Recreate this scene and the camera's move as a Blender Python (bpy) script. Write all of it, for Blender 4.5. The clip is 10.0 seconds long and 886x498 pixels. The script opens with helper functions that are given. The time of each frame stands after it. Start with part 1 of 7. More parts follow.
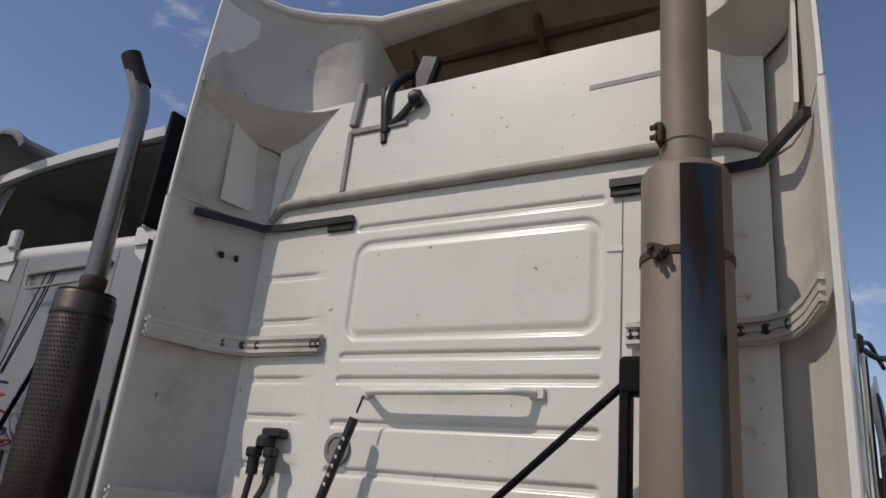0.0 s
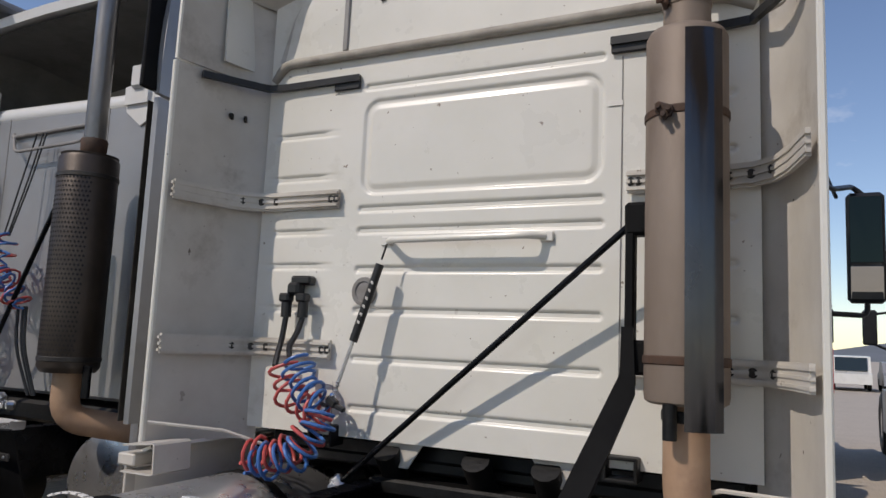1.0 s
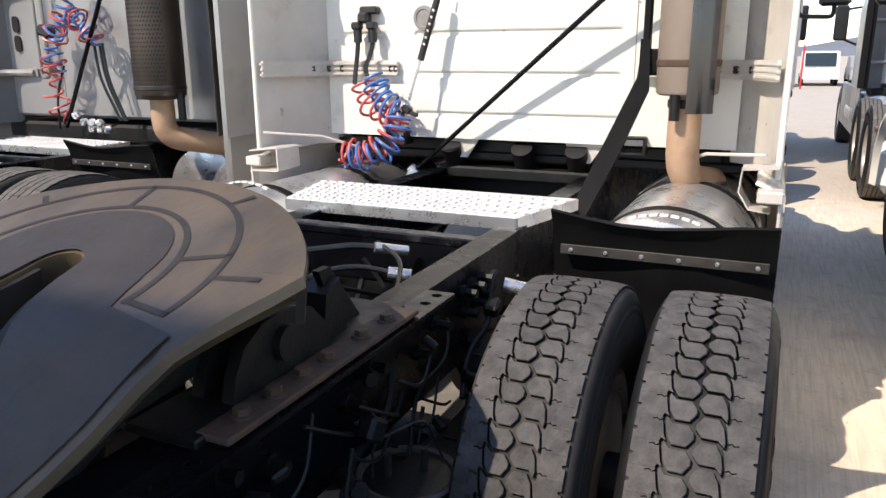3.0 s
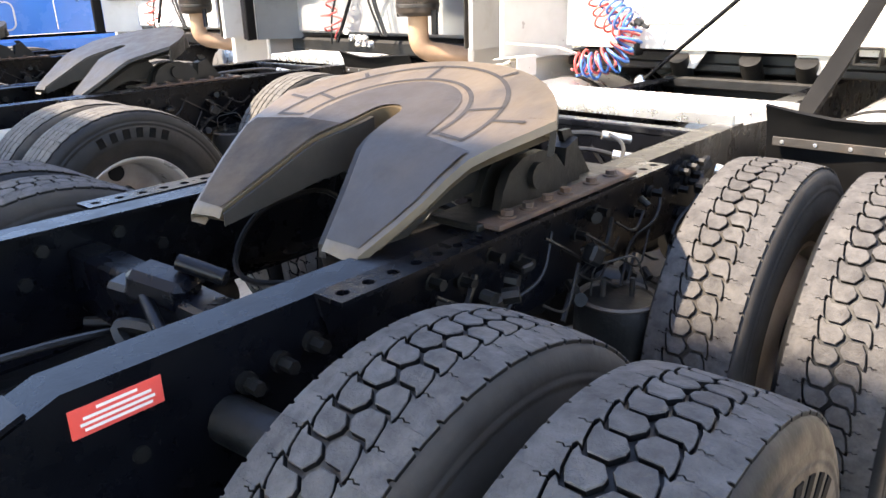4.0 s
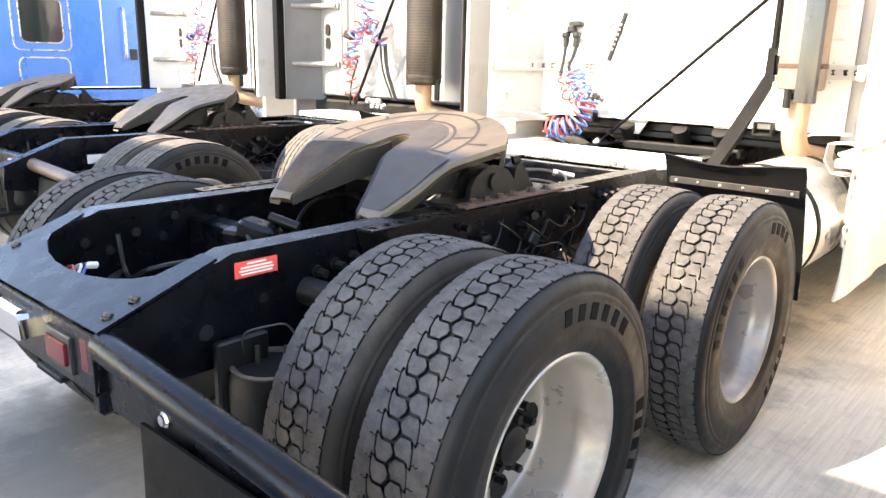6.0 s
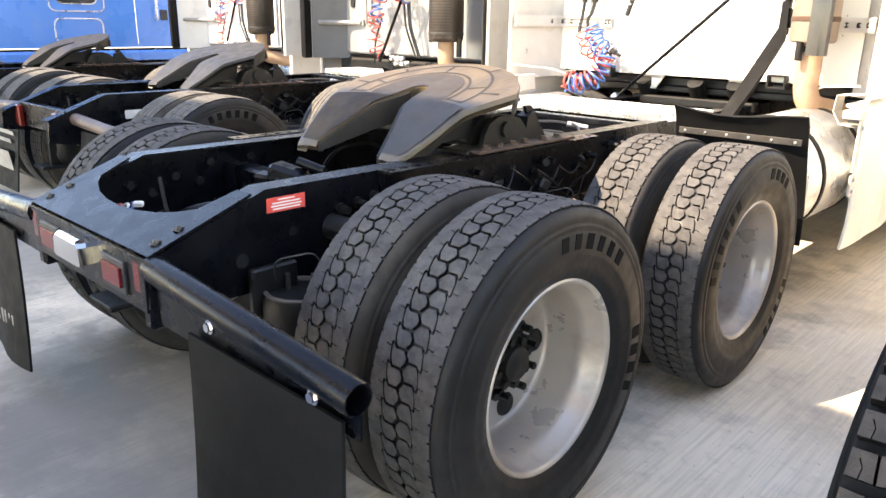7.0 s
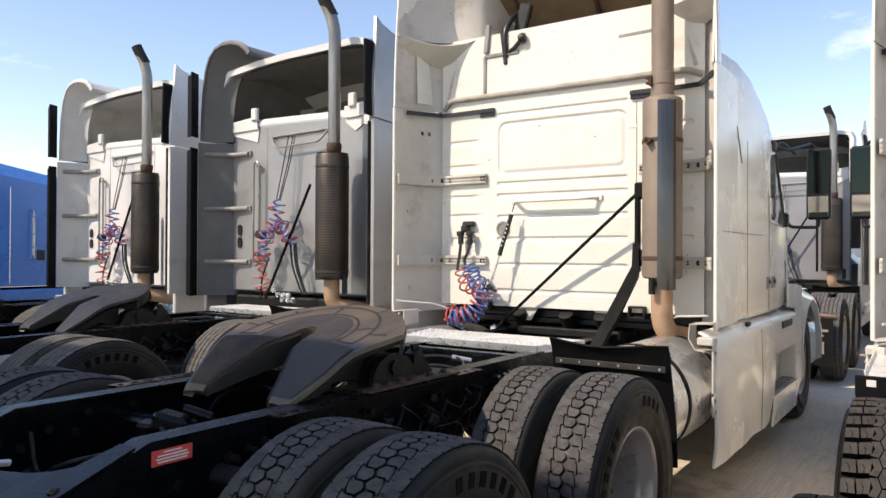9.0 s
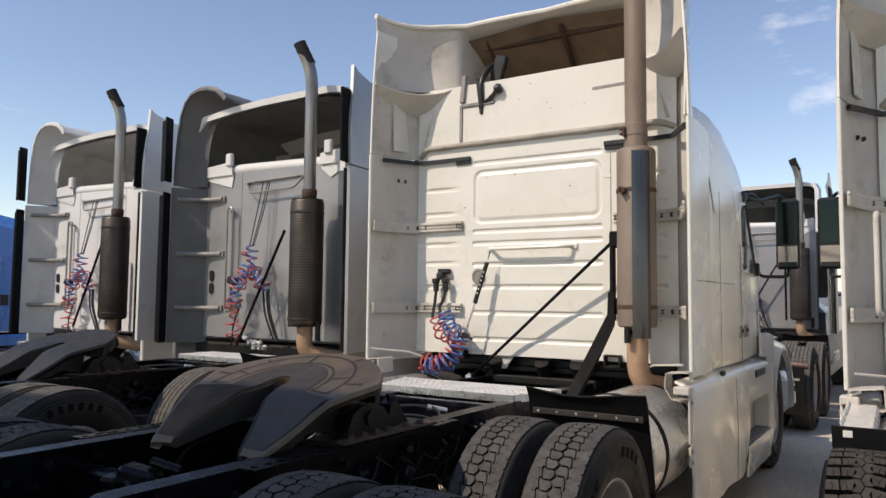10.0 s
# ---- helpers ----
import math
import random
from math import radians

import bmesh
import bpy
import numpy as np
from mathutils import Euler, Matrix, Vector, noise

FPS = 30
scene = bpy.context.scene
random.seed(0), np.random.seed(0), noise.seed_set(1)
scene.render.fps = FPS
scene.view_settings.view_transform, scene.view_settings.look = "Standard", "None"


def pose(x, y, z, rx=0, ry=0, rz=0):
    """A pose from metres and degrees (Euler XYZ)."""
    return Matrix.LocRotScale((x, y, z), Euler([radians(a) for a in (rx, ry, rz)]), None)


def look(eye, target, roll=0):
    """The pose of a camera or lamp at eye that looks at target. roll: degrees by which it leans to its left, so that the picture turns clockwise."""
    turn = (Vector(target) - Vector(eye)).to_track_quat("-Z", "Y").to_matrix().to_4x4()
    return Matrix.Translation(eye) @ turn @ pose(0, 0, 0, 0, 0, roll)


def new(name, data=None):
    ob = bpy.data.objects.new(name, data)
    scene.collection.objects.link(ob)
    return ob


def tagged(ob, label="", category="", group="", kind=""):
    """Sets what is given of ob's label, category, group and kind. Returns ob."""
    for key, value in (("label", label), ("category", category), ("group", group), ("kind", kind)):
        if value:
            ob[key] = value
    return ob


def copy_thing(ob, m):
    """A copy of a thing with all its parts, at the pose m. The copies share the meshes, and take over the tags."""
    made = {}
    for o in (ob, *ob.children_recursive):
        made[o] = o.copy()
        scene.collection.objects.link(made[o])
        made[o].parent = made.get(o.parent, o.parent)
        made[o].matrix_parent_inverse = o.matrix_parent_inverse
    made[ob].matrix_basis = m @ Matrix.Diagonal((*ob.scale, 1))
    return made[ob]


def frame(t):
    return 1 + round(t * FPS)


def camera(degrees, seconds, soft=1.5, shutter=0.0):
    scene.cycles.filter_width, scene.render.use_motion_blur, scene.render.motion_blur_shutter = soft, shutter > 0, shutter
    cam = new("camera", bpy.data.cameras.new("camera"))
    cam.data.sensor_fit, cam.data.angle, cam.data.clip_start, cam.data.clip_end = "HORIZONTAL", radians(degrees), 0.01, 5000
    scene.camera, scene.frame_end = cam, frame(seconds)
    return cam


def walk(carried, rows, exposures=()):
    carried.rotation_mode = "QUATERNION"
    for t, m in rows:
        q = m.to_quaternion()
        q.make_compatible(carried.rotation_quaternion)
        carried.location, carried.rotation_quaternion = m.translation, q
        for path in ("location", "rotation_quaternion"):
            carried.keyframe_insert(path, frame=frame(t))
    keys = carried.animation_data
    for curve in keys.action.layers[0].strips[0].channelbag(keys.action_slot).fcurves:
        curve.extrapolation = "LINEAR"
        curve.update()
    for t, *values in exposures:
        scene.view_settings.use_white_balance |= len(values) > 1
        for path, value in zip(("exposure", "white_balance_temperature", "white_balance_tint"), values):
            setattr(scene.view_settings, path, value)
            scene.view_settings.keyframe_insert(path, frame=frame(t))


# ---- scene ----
cam = camera(62.0, 10.0)
PATH = [
    (0, (1.242, -1.990, 1.555), (0.253, -0.386, 2.225), 5.9),
    (0.5, (1.167, -2.126, 1.554), (0.136, -0.476, 2.017), 5.8),
    (1, (1.156, -2.319, 1.546), (0.261, -0.548, 1.795), 2.5),
    (1.5, (1.175, -2.549, 1.525), (0.463, -0.681, 1.485), 0.0),
    (2, (1.133, -2.743, 1.572), (0.388, -0.907, 1.298), -1.0),
    (2.2, (1.103, -2.846, 1.548), (0.403, -1.000, 1.226), -0.7),
    (3.3, (1.219, -3.353, 1.550), (0.341, -1.641, 1.006), -0.7),
    (3.5, (1.255, -3.466, 1.531), (0.289, -1.803, 0.984), -1.8),
    (4, (1.397, -3.654, 1.505), (0.146, -2.247, 0.831), -1.4),
    (4.5, (1.594, -3.855, 1.481), (0.149, -2.689, 0.739), -0.7),
    (5, (1.783, -4.102, 1.473), (0.310, -2.927, 0.800), -1.0),
    (5.5, (1.956, -4.295, 1.493), (0.657, -2.869, 0.965), 1.6),
    (5.7, (2.012, -4.337, 1.509), (0.737, -2.877, 1.015), 1.5),
    (6.8, (2.252, -4.512, 1.472), (0.934, -3.104, 0.941), 0.6),
    (7, (2.269, -4.524, 1.480), (0.955, -3.136, 0.889), 0.9),
    (7.5, (2.294, -4.551, 1.491), (0.973, -3.168, 0.905), 1.1),
    (8, (2.325, -4.577, 1.510), (1.063, -3.068, 1.147), 0.9),
    (8.5, (2.325, -4.601, 1.530), (1.144, -2.990, 1.416), 0.7),
    (9, (2.313, -4.608, 1.540), (1.175, -2.962, 1.554), 0.3),
    (9.5, (2.309, -4.600, 1.548), (1.204, -2.934, 1.619), 0.5),
    (10, (2.285, -4.602, 1.545), (1.211, -2.921, 1.686), 0.6),
]
EXPOSURES = [(0, -0.22, 7300), (0.5, -0.14, 7200), (1, -0.02, 7200), (1.5, 0.2, 7200), (2, 0.6, 7200), (2.2, 0.78, 7300), (3.3, 1.65, 7700), (3.5, 2.0, 7900), (4, 2.96, 8500), (4.5, 3.48, 9000),
             (5, 3.75, 9500), (5.5, 3.8, 9500), (5.7, 3.5, 9500), (6.8, 3.05, 9600), (7, 2.95, 9600), (7.5, 2.95, 9600), (8, 2.85, 9000), (8.5, 1.72, 8300), (9, 1.02, 8100), (9.5, 0.58, 8000), (10, 0.5, 8000)]
walk(cam, [(t, look(eye, target, roll)) for t, eye, target, roll in PATH], [(t, stops, warm, 14) for t, stops, warm in EXPOSURES])

# ---------------------------------------------------------------- light
SUN_TO = Vector((0.6, 1.0, -1.22)).normalized()
world = bpy.data.worlds.new("sky")
scene.world = world
world.use_nodes = True
wn = world.node_tree
wn.nodes.clear()
sky = wn.nodes.new("ShaderNodeTexSky")
sky.sky_type = "NISHITA"
sky.sun_disc = False
sky.sun_elevation = math.asin(-SUN_TO.z)
sky.sun_rotation = math.atan2(-SUN_TO.x, -SUN_TO.y)
sky.air_density, sky.dust_density, sky.ozone_density = 1.0, 0.05, 3.0
wtc = wn.nodes.new("ShaderNodeTexCoord")
wmap = wn.nodes.new("ShaderNodeMapping")
wmap.inputs["Scale"].default_value = (1.0, 1.0, 2.6)
wno = wn.nodes.new("ShaderNodeTexNoise")
wno.inputs["Scale"].default_value = 2.3
wno.inputs["Detail"].default_value = 7.0
wno.inputs["Roughness"].default_value = 0.6
wramp = wn.nodes.new("ShaderNodeValToRGB")
wramp.color_ramp.elements[0].position = 0.6
wramp.color_ramp.elements[1].position = 0.88
wmix = wn.nodes.new("ShaderNodeMix")
wmix.data_type = "RGBA"
wmix.inputs["B"].default_value = (9.0, 9.2, 9.6, 1.0)
wbg = wn.nodes.new("ShaderNodeBackground")
wbg.inputs["Strength"].default_value = 0.13
wout = wn.nodes.new("ShaderNodeOutputWorld")
wn.links.new(wtc.outputs["Generated"], wmap.inputs["Vector"])
wn.links.new(wmap.outputs["Vector"], wno.inputs["Vector"])
wn.links.new(wno.outputs["Fac"], wramp.inputs["Fac"])
wn.links.new(wramp.outputs["Color"], wmix.inputs["Factor"])
wsat = wn.nodes.new("ShaderNodeHueSaturation")
wsat.inputs["Hue"].default_value = 0.506
wsat.inputs["Saturation"].default_value = 1.05
wn.links.new(sky.outputs["Color"], wsat.inputs["Color"])
wn.links.new(wsat.outputs["Color"], wmix.inputs["A"])
wn.links.new(wmix.outputs["Result"], wbg.inputs["Color"])
wn.links.new(wbg.outputs["Background"], wout.inputs["Surface"])

sun_data = bpy.data.lights.new("sun", "SUN")
sun_data.energy = 2.5
sun_data.angle = radians(0.55)
sun_data.color = (1.000, 0.966, 0.923)
sun_ob = new("sun", sun_data)
sun_ob.rotation_euler = SUN_TO.to_track_quat("-Z", "Y").to_euler()

# ---------------------------------------------------------------- materials


def node_mat(name, base, rough=0.5, metal=0.0, second=None, scale=6.0, spread=(0.35, 0.7), bump=0.0, bump_scale=60.0,
             dirt=None, dirt_scale=2.0, dirt_range=(0.5, 0.75), rough_var=0.1, coat=0.0, spec=0.5, stretch=(1, 1, 1), island=0.0, specks=None):
    """A surface with a base colour, a second tone in patches, dirt at a larger scale, fine relief."""
    m = bpy.data.materials.new(name)
    m.use_nodes = True
    nt = m.node_tree
    b = nt.nodes["Principled BSDF"]
    tc = nt.nodes.new("ShaderNodeTexCoord")
    mp = nt.nodes.new("ShaderNodeMapping")
    mp.inputs["Scale"].default_value = stretch
    nt.links.new(tc.outputs["Object"], mp.inputs["Vector"])

    def tex(sc, detail=6.0, ro=0.6):
        n = nt.nodes.new("ShaderNodeTexNoise")
        n.inputs["Scale"].default_value = sc
        n.inputs["Detail"].default_value = detail
        n.inputs["Roughness"].default_value = ro
        nt.links.new(mp.outputs["Vector"], n.inputs["Vector"])
        return n.outputs["Fac"]

    def remap(out, a, c, lo=0.0, hi=1.0):
        n = nt.nodes.new("ShaderNodeMapRange")
        n.inputs["From Min"].default_value, n.inputs["From Max"].default_value = a, c
        n.inputs["To Min"].default_value, n.inputs["To Max"].default_value = lo, hi
        nt.links.new(out, n.inputs["Value"])
        return n.outputs["Result"]

    def mix(fac, a, c):
        n = nt.nodes.new("ShaderNodeMix")
        n.data_type = "RGBA"
        nt.links.new(fac, n.inputs["Factor"])
        for sock, v in (("A", a), ("B", c)):
            if isinstance(v, tuple):
                n.inputs[sock].default_value = (*v, 1.0)
            else:
                nt.links.new(v, n.inputs[sock])
        return n.outputs["Result"]

    col = base
    if second:
        col = mix(remap(tex(scale), *spread), col, second)
    if dirt:
        col = mix(remap(tex(dirt_scale, 8.0, 0.65), *dirt_range), col, dirt)
    if specks:
        col = mix(remap(tex(34.0, 2.0, 0.5), 0.74, 0.77), col, specks)
        col = mix(remap(tex(11.0, 3.0, 0.5), 0.75, 0.78, 0.0, 0.5), col, specks)
    if island:
        g = nt.nodes.new("ShaderNodeNewGeometry")
        hv = nt.nodes.new("ShaderNodeHueSaturation")
        nt.links.new(remap(g.outputs["Random Per Island"], 0, 1, 1 - island, 1 + island), hv.inputs["Value"])
        if isinstance(col, tuple):
            hv.inputs["Color"].default_value = (*col, 1.0)
        else:
            nt.links.new(col, hv.inputs["Color"])
        col = hv.outputs["Color"]
    if isinstance(col, tuple):
        b.inputs["Base Color"].default_value = (*col, 1.0)
    else:
        nt.links.new(col, b.inputs["Base Color"])
    b.inputs["Metallic"].default_value = metal
    b.inputs["Specular IOR Level"].default_value = spec
    if coat:
        b.inputs["Coat Weight"].default_value = coat
        b.inputs["Coat Roughness"].default_value = 0.12
    if rough_var:
        nt.links.new(remap(tex(scale * 1.7), 0.3, 0.7, max(0.02, rough - rough_var), min(1.0, rough + rough_var)), b.inputs["Roughness"])
    else:
        b.inputs["Roughness"].default_value = rough
    if bump:
        bp = nt.nodes.new("ShaderNodeBump")
        bp.inputs["Strength"].default_value = bump
        bp.inputs["Distance"].default_value = 0.004
        nt.links.new(tex(bump_scale, 4.0), bp.inputs["Height"])
        nt.links.new(bp.outputs["Normal"], b.inputs["Normal"])
    return m


WHITE = node_mat("white_paint", (0.735, 0.715, 0.66), 0.33, second=(0.66, 0.645, 0.58), scale=1.6, bump=0.05, bump_scale=9, dirt=(0.48, 0.44, 0.36), dirt_scale=3.0, dirt_range=(0.62, 0.88), coat=0.25, specks=(0.3, 0.25, 0.2))
WHITE_IN = node_mat("white_moulding", (0.60, 0.565, 0.51), 0.5, second=(0.48, 0.445, 0.395), scale=3.0, bump=0.12, bump_scale=14, dirt=(0.25, 0.205, 0.16), dirt_scale=3.2, dirt_range=(0.54, 0.80), specks=(0.14, 0.11, 0.085))
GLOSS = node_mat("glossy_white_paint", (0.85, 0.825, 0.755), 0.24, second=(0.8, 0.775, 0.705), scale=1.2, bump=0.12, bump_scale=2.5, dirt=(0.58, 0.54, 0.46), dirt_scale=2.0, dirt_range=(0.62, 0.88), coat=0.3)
SILVER = node_mat("silver_metallic_paint", (0.35, 0.35, 0.355), 0.42, metal=0.5, second=(0.3, 0.3, 0.305), scale=1.4, bump=0.05, bump_scale=8, dirt=(0.24, 0.23, 0.21), dirt_scale=2.6, dirt_range=(0.6, 0.85), coat=0.1)
SILVER_IN = node_mat("dark_grey_extender", (0.13, 0.13, 0.13), 0.55, second=(0.10, 0.10, 0.10), scale=3.0, bump=0.1, bump_scale=14, dirt=(0.07, 0.067, 0.064), dirt_scale=3.0, dirt_range=(0.58, 0.84))
BARE = node_mat("bare_fibreglass", (0.21, 0.155, 0.105), 0.8, second=(0.14, 0.10, 0.07), scale=5.0, bump=0.3, bump_scale=40, dirt=(0.06, 0.047, 0.036), dirt_scale=1.8, dirt_range=(0.52, 0.8))
DARK_IN = node_mat("dark_roof_inside", (0.2, 0.2, 0.19), 0.8, second=(0.15, 0.15, 0.144), scale=4.0, bump=0.2, bump_scale=30, dirt=(0.06, 0.058, 0.055), dirt_scale=1.5, dirt_range=(0.5, 0.8))
BLUE = node_mat("blue_paint", (0.045, 0.21, 0.6), 0.3, second=(0.05, 0.23, 0.62), scale=1.2, bump=0.03, bump_scale=8, dirt=(0.12, 0.26, 0.55), dirt_scale=2.0, dirt_range=(0.55, 0.85), coat=0.4)
FRAME = node_mat("black_frame_paint", (0.0018, 0.0022, 0.0034), 0.29, second=(0.0035, 0.004, 0.006), scale=7.0, bump=0.12, bump_scale=50, dirt=(0.012, 0.0115, 0.0115), dirt_scale=4.0, dirt_range=(0.62, 0.9), spec=0.21)
GREASE = node_mat("greasy_black_iron", (0.0035, 0.0035, 0.0035), 0.5, second=(0.007, 0.0065, 0.006), scale=9.0, bump=0.5, bump_scale=45, dirt=(0.02, 0.017, 0.014), dirt_scale=7.0, dirt_range=(0.6, 0.84), spec=0.4)
IRON = node_mat("worn_grey_iron", (0.06, 0.055, 0.05), 0.5, metal=0.4, second=(0.03, 0.027, 0.025), scale=10.0, bump=0.3, bump_scale=60, dirt=(0.08, 0.05, 0.03), dirt_scale=6.0, dirt_range=(0.58, 0.8))
RUST = node_mat("rusty_iron", (0.09, 0.045, 0.026), 0.8, second=(0.04, 0.028, 0.022), scale=12.0, bump=0.6, bump_scale=70)
PLATE_TAN = node_mat("greased_plate_tan", (0.13, 0.096, 0.06), 0.38, metal=0.2, second=(0.095, 0.07, 0.047), scale=6.0, bump=0.15, bump_scale=60, dirt=(0.042, 0.035, 0.029), dirt_scale=3.5, dirt_range=(0.48, 0.76), stretch=(1, 0.5, 1))
PLATE_DARK = node_mat("greased_plate_dark", (0.014, 0.0135, 0.013), 0.5, second=(0.024, 0.021, 0.018), scale=8.0, bump=0.25, bump_scale=60, dirt=(0.05, 0.042, 0.034), dirt_scale=5.0, dirt_range=(0.58, 0.86), spec=0.35)
PLATE_WORN = node_mat("worn_steel", (0.05, 0.041, 0.034), 0.5, metal=0.15, second=(0.03, 0.025, 0.022), scale=6.0, bump=0.15, bump_scale=50, dirt=(0.085, 0.063, 0.045), dirt_scale=3.0, dirt_range=(0.5, 0.78), spec=0.35)
SMEAR = node_mat("dried_tan_grease", (0.075, 0.055, 0.04), 0.68, second=(0.036, 0.028, 0.022), scale=6.0, bump=0.3, bump_scale=40, dirt=(0.022, 0.018, 0.016), dirt_scale=4.0, dirt_range=(0.46, 0.72), spec=0.14, rough_var=0.14)
CAP = node_mat("tan_ring", (0.10, 0.08, 0.062), 0.6, second=(0.05, 0.04, 0.033), scale=9.0)
PLATE_GROOVE = node_mat("grease_groove", (0.016, 0.013, 0.011), 0.6, second=(0.03, 0.024, 0.018), scale=20.0)
TREAD = node_mat("dusty_tread_rubber", (0.086, 0.082, 0.079), 0.9, second=(0.056, 0.053, 0.052), scale=30.0, spread=(0.36, 0.64), bump=1.0, bump_scale=80, dirt=(0.13, 0.122, 0.11), dirt_scale=7.0, dirt_range=(0.53, 0.80), spec=0.2, island=0.12)
TREAD_PALE = node_mat("pale_tread_rubber", (0.13, 0.122, 0.112), 0.9, second=(0.085, 0.08, 0.074), scale=20.0, bump=0.4, bump_scale=160, spec=0.2, island=0.1)
TREAD_DARK = node_mat("brown_tread_rubber", (0.062, 0.053, 0.046), 0.8, second=(0.028, 0.025, 0.023), scale=20.0, bump=0.5, bump_scale=160, spec=0.25, island=0.12)
SIDEWALL = node_mat("black_sidewall_rubber", (0.0075, 0.0075, 0.008), 0.5, second=(0.015, 0.015, 0.015), scale=9.0, bump=0.2, bump_scale=60, dirt=(0.032, 0.03, 0.027), dirt_scale=3.5, dirt_range=(0.57, 0.85), spec=0.26)
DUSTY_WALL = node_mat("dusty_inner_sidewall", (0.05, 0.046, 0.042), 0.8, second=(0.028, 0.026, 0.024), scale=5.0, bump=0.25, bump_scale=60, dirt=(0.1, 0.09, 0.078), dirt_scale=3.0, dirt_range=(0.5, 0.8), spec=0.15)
LETTER = node_mat("raised_rubber_marks", (0.004, 0.004, 0.004), 0.75, spec=0.1)
RUBBER = node_mat("black_rubber_sheet", (0.005, 0.005, 0.0055), 0.6, second=(0.008, 0.008, 0.008), scale=6.0, bump=0.2, bump_scale=30, dirt=(0.018, 0.017, 0.016), dirt_scale=3.0, dirt_range=(0.6, 0.9), spec=0.12)
PLASTIC = node_mat("black_plastic", (0.010, 0.010, 0.011), 0.4, second=(0.018, 0.018, 0.018), scale=8.0, dirt=(0.06, 0.055, 0.05), dirt_scale=6, dirt_range=(0.62, 0.9))
RIM = node_mat("painted_steel_rim", (0.47, 0.43, 0.385), 0.34, metal=0.35, second=(0.36, 0.32, 0.28), scale=3.0, bump=0.12, bump_scale=30, dirt=(0.24, 0.185, 0.145), dirt_scale=3.0, dirt_range=(0.54, 0.8))
ALU = node_mat("bright_aluminium", (0.72, 0.72, 0.72), 0.3, metal=0.85, second=(0.6, 0.6, 0.6), scale=5.0, bump=0.08, bump_scale=30, dirt=(0.42, 0.4, 0.37), dirt_scale=4.0, dirt_range=(0.55, 0.85))
DECK = node_mat("tread_plate", (0.7, 0.7, 0.68), 0.45, metal=0.4, second=(0.55, 0.55, 0.53), scale=6.0, dirt=(0.35, 0.32, 0.28), dirt_scale=5.0, dirt_range=(0.55, 0.85))
CHROME = node_mat("chrome", (0.75, 0.75, 0.76), 0.12, metal=1.0, second=(0.6, 0.6, 0.6), scale=6.0, rough_var=0.05)
SHIELD = node_mat("dark_chrome_shield", (0.10, 0.102, 0.112), 0.2, metal=0.95, second=(0.05, 0.046, 0.045), scale=3.0, stretch=(1, 1, 0.4), bump=0.15, bump_scale=9, dirt=(0.085, 0.058, 0.045), dirt_scale=2.0, dirt_range=(0.5, 0.78), rough_var=0.14)
MUFFLER = node_mat("heat_tinted_muffler", (0.25, 0.2, 0.163), 0.62, metal=0.2, second=(0.19, 0.142, 0.108), scale=3.0, stretch=(1, 1, 0.4), bump=0.15, bump_scale=25, dirt=(0.12, 0.085, 0.065), dirt_scale=3.2, dirt_range=(0.5, 0.78))
ELBOW = node_mat("tan_exhaust_pipe", (0.43, 0.28, 0.18), 0.7, metal=0.1, second=(0.36, 0.22, 0.14), scale=8.0, bump=0.2, bump_scale=40, dirt=(0.25, 0.14, 0.09), dirt_scale=5, dirt_range=(0.55, 0.85))
STACK = node_mat("grey_exhaust_stack", (0.36, 0.35, 0.34), 0.35, metal=0.8, second=(0.2, 0.18, 0.16), scale=4.0, stretch=(1, 1, 0.3), dirt=(0.16, 0.12, 0.09), dirt_scale=2.5, dirt_range=(0.5, 0.8))
GUARD = node_mat("perforated_guard", (0.078, 0.062, 0.052), 0.45, metal=0.5, second=(0.045, 0.036, 0.03), scale=4.0, bump=0.2, bump_scale=40, dirt=(0.12, 0.092, 0.075), dirt_scale=2.5, dirt_range=(0.52, 0.82))
HOLE = node_mat("dark_hole", (0.012, 0.011, 0.01), 0.8)
RED_HOSE = node_mat("red_air_hose", (0.6, 0.095, 0.085), 0.42, second=(0.5, 0.09, 0.085), scale=12.0, dirt=(0.3, 0.1, 0.09), dirt_scale=9, dirt_range=(0.6, 0.9))
BLUE_HOSE = node_mat("blue_air_hose", (0.05, 0.18, 0.48), 0.42, second=(0.05, 0.14, 0.38), scale=12.0, dirt=(0.1, 0.14, 0.24), dirt_scale=9, dirt_range=(0.6, 0.9))
RED_LENS = node_mat("red_lamp_lens", (0.13, 0.006, 0.006), 0.18, second=(0.08, 0.005, 0.005), scale=14.0)
RED_LABEL = node_mat("red_label", (0.72, 0.07, 0.05), 0.5, second=(0.62, 0.07, 0.06), scale=8.0)
PAPER = node_mat("pale_label", (0.76, 0.74, 0.7), 0.6, second=(0.66, 0.63, 0.58), scale=10.0)
GREYTRIM = node_mat("grey_trim", (0.28, 0.27, 0.26), 0.5, second=(0.2, 0.19, 0.18), scale=9.0, dirt=(0.14, 0.12, 0.1), dirt_scale=5, dirt_range=(0.55, 0.85))
GREEN = node_mat("mirror_glass_tint", (0.02, 0.026, 0.023), 0.05, metal=0.9, rough_var=0.0)
WIDE_GLASS = node_mat("convex_mirror_glass", (0.42, 0.43, 0.42), 0.05, metal=0.95, rough_var=0.0)
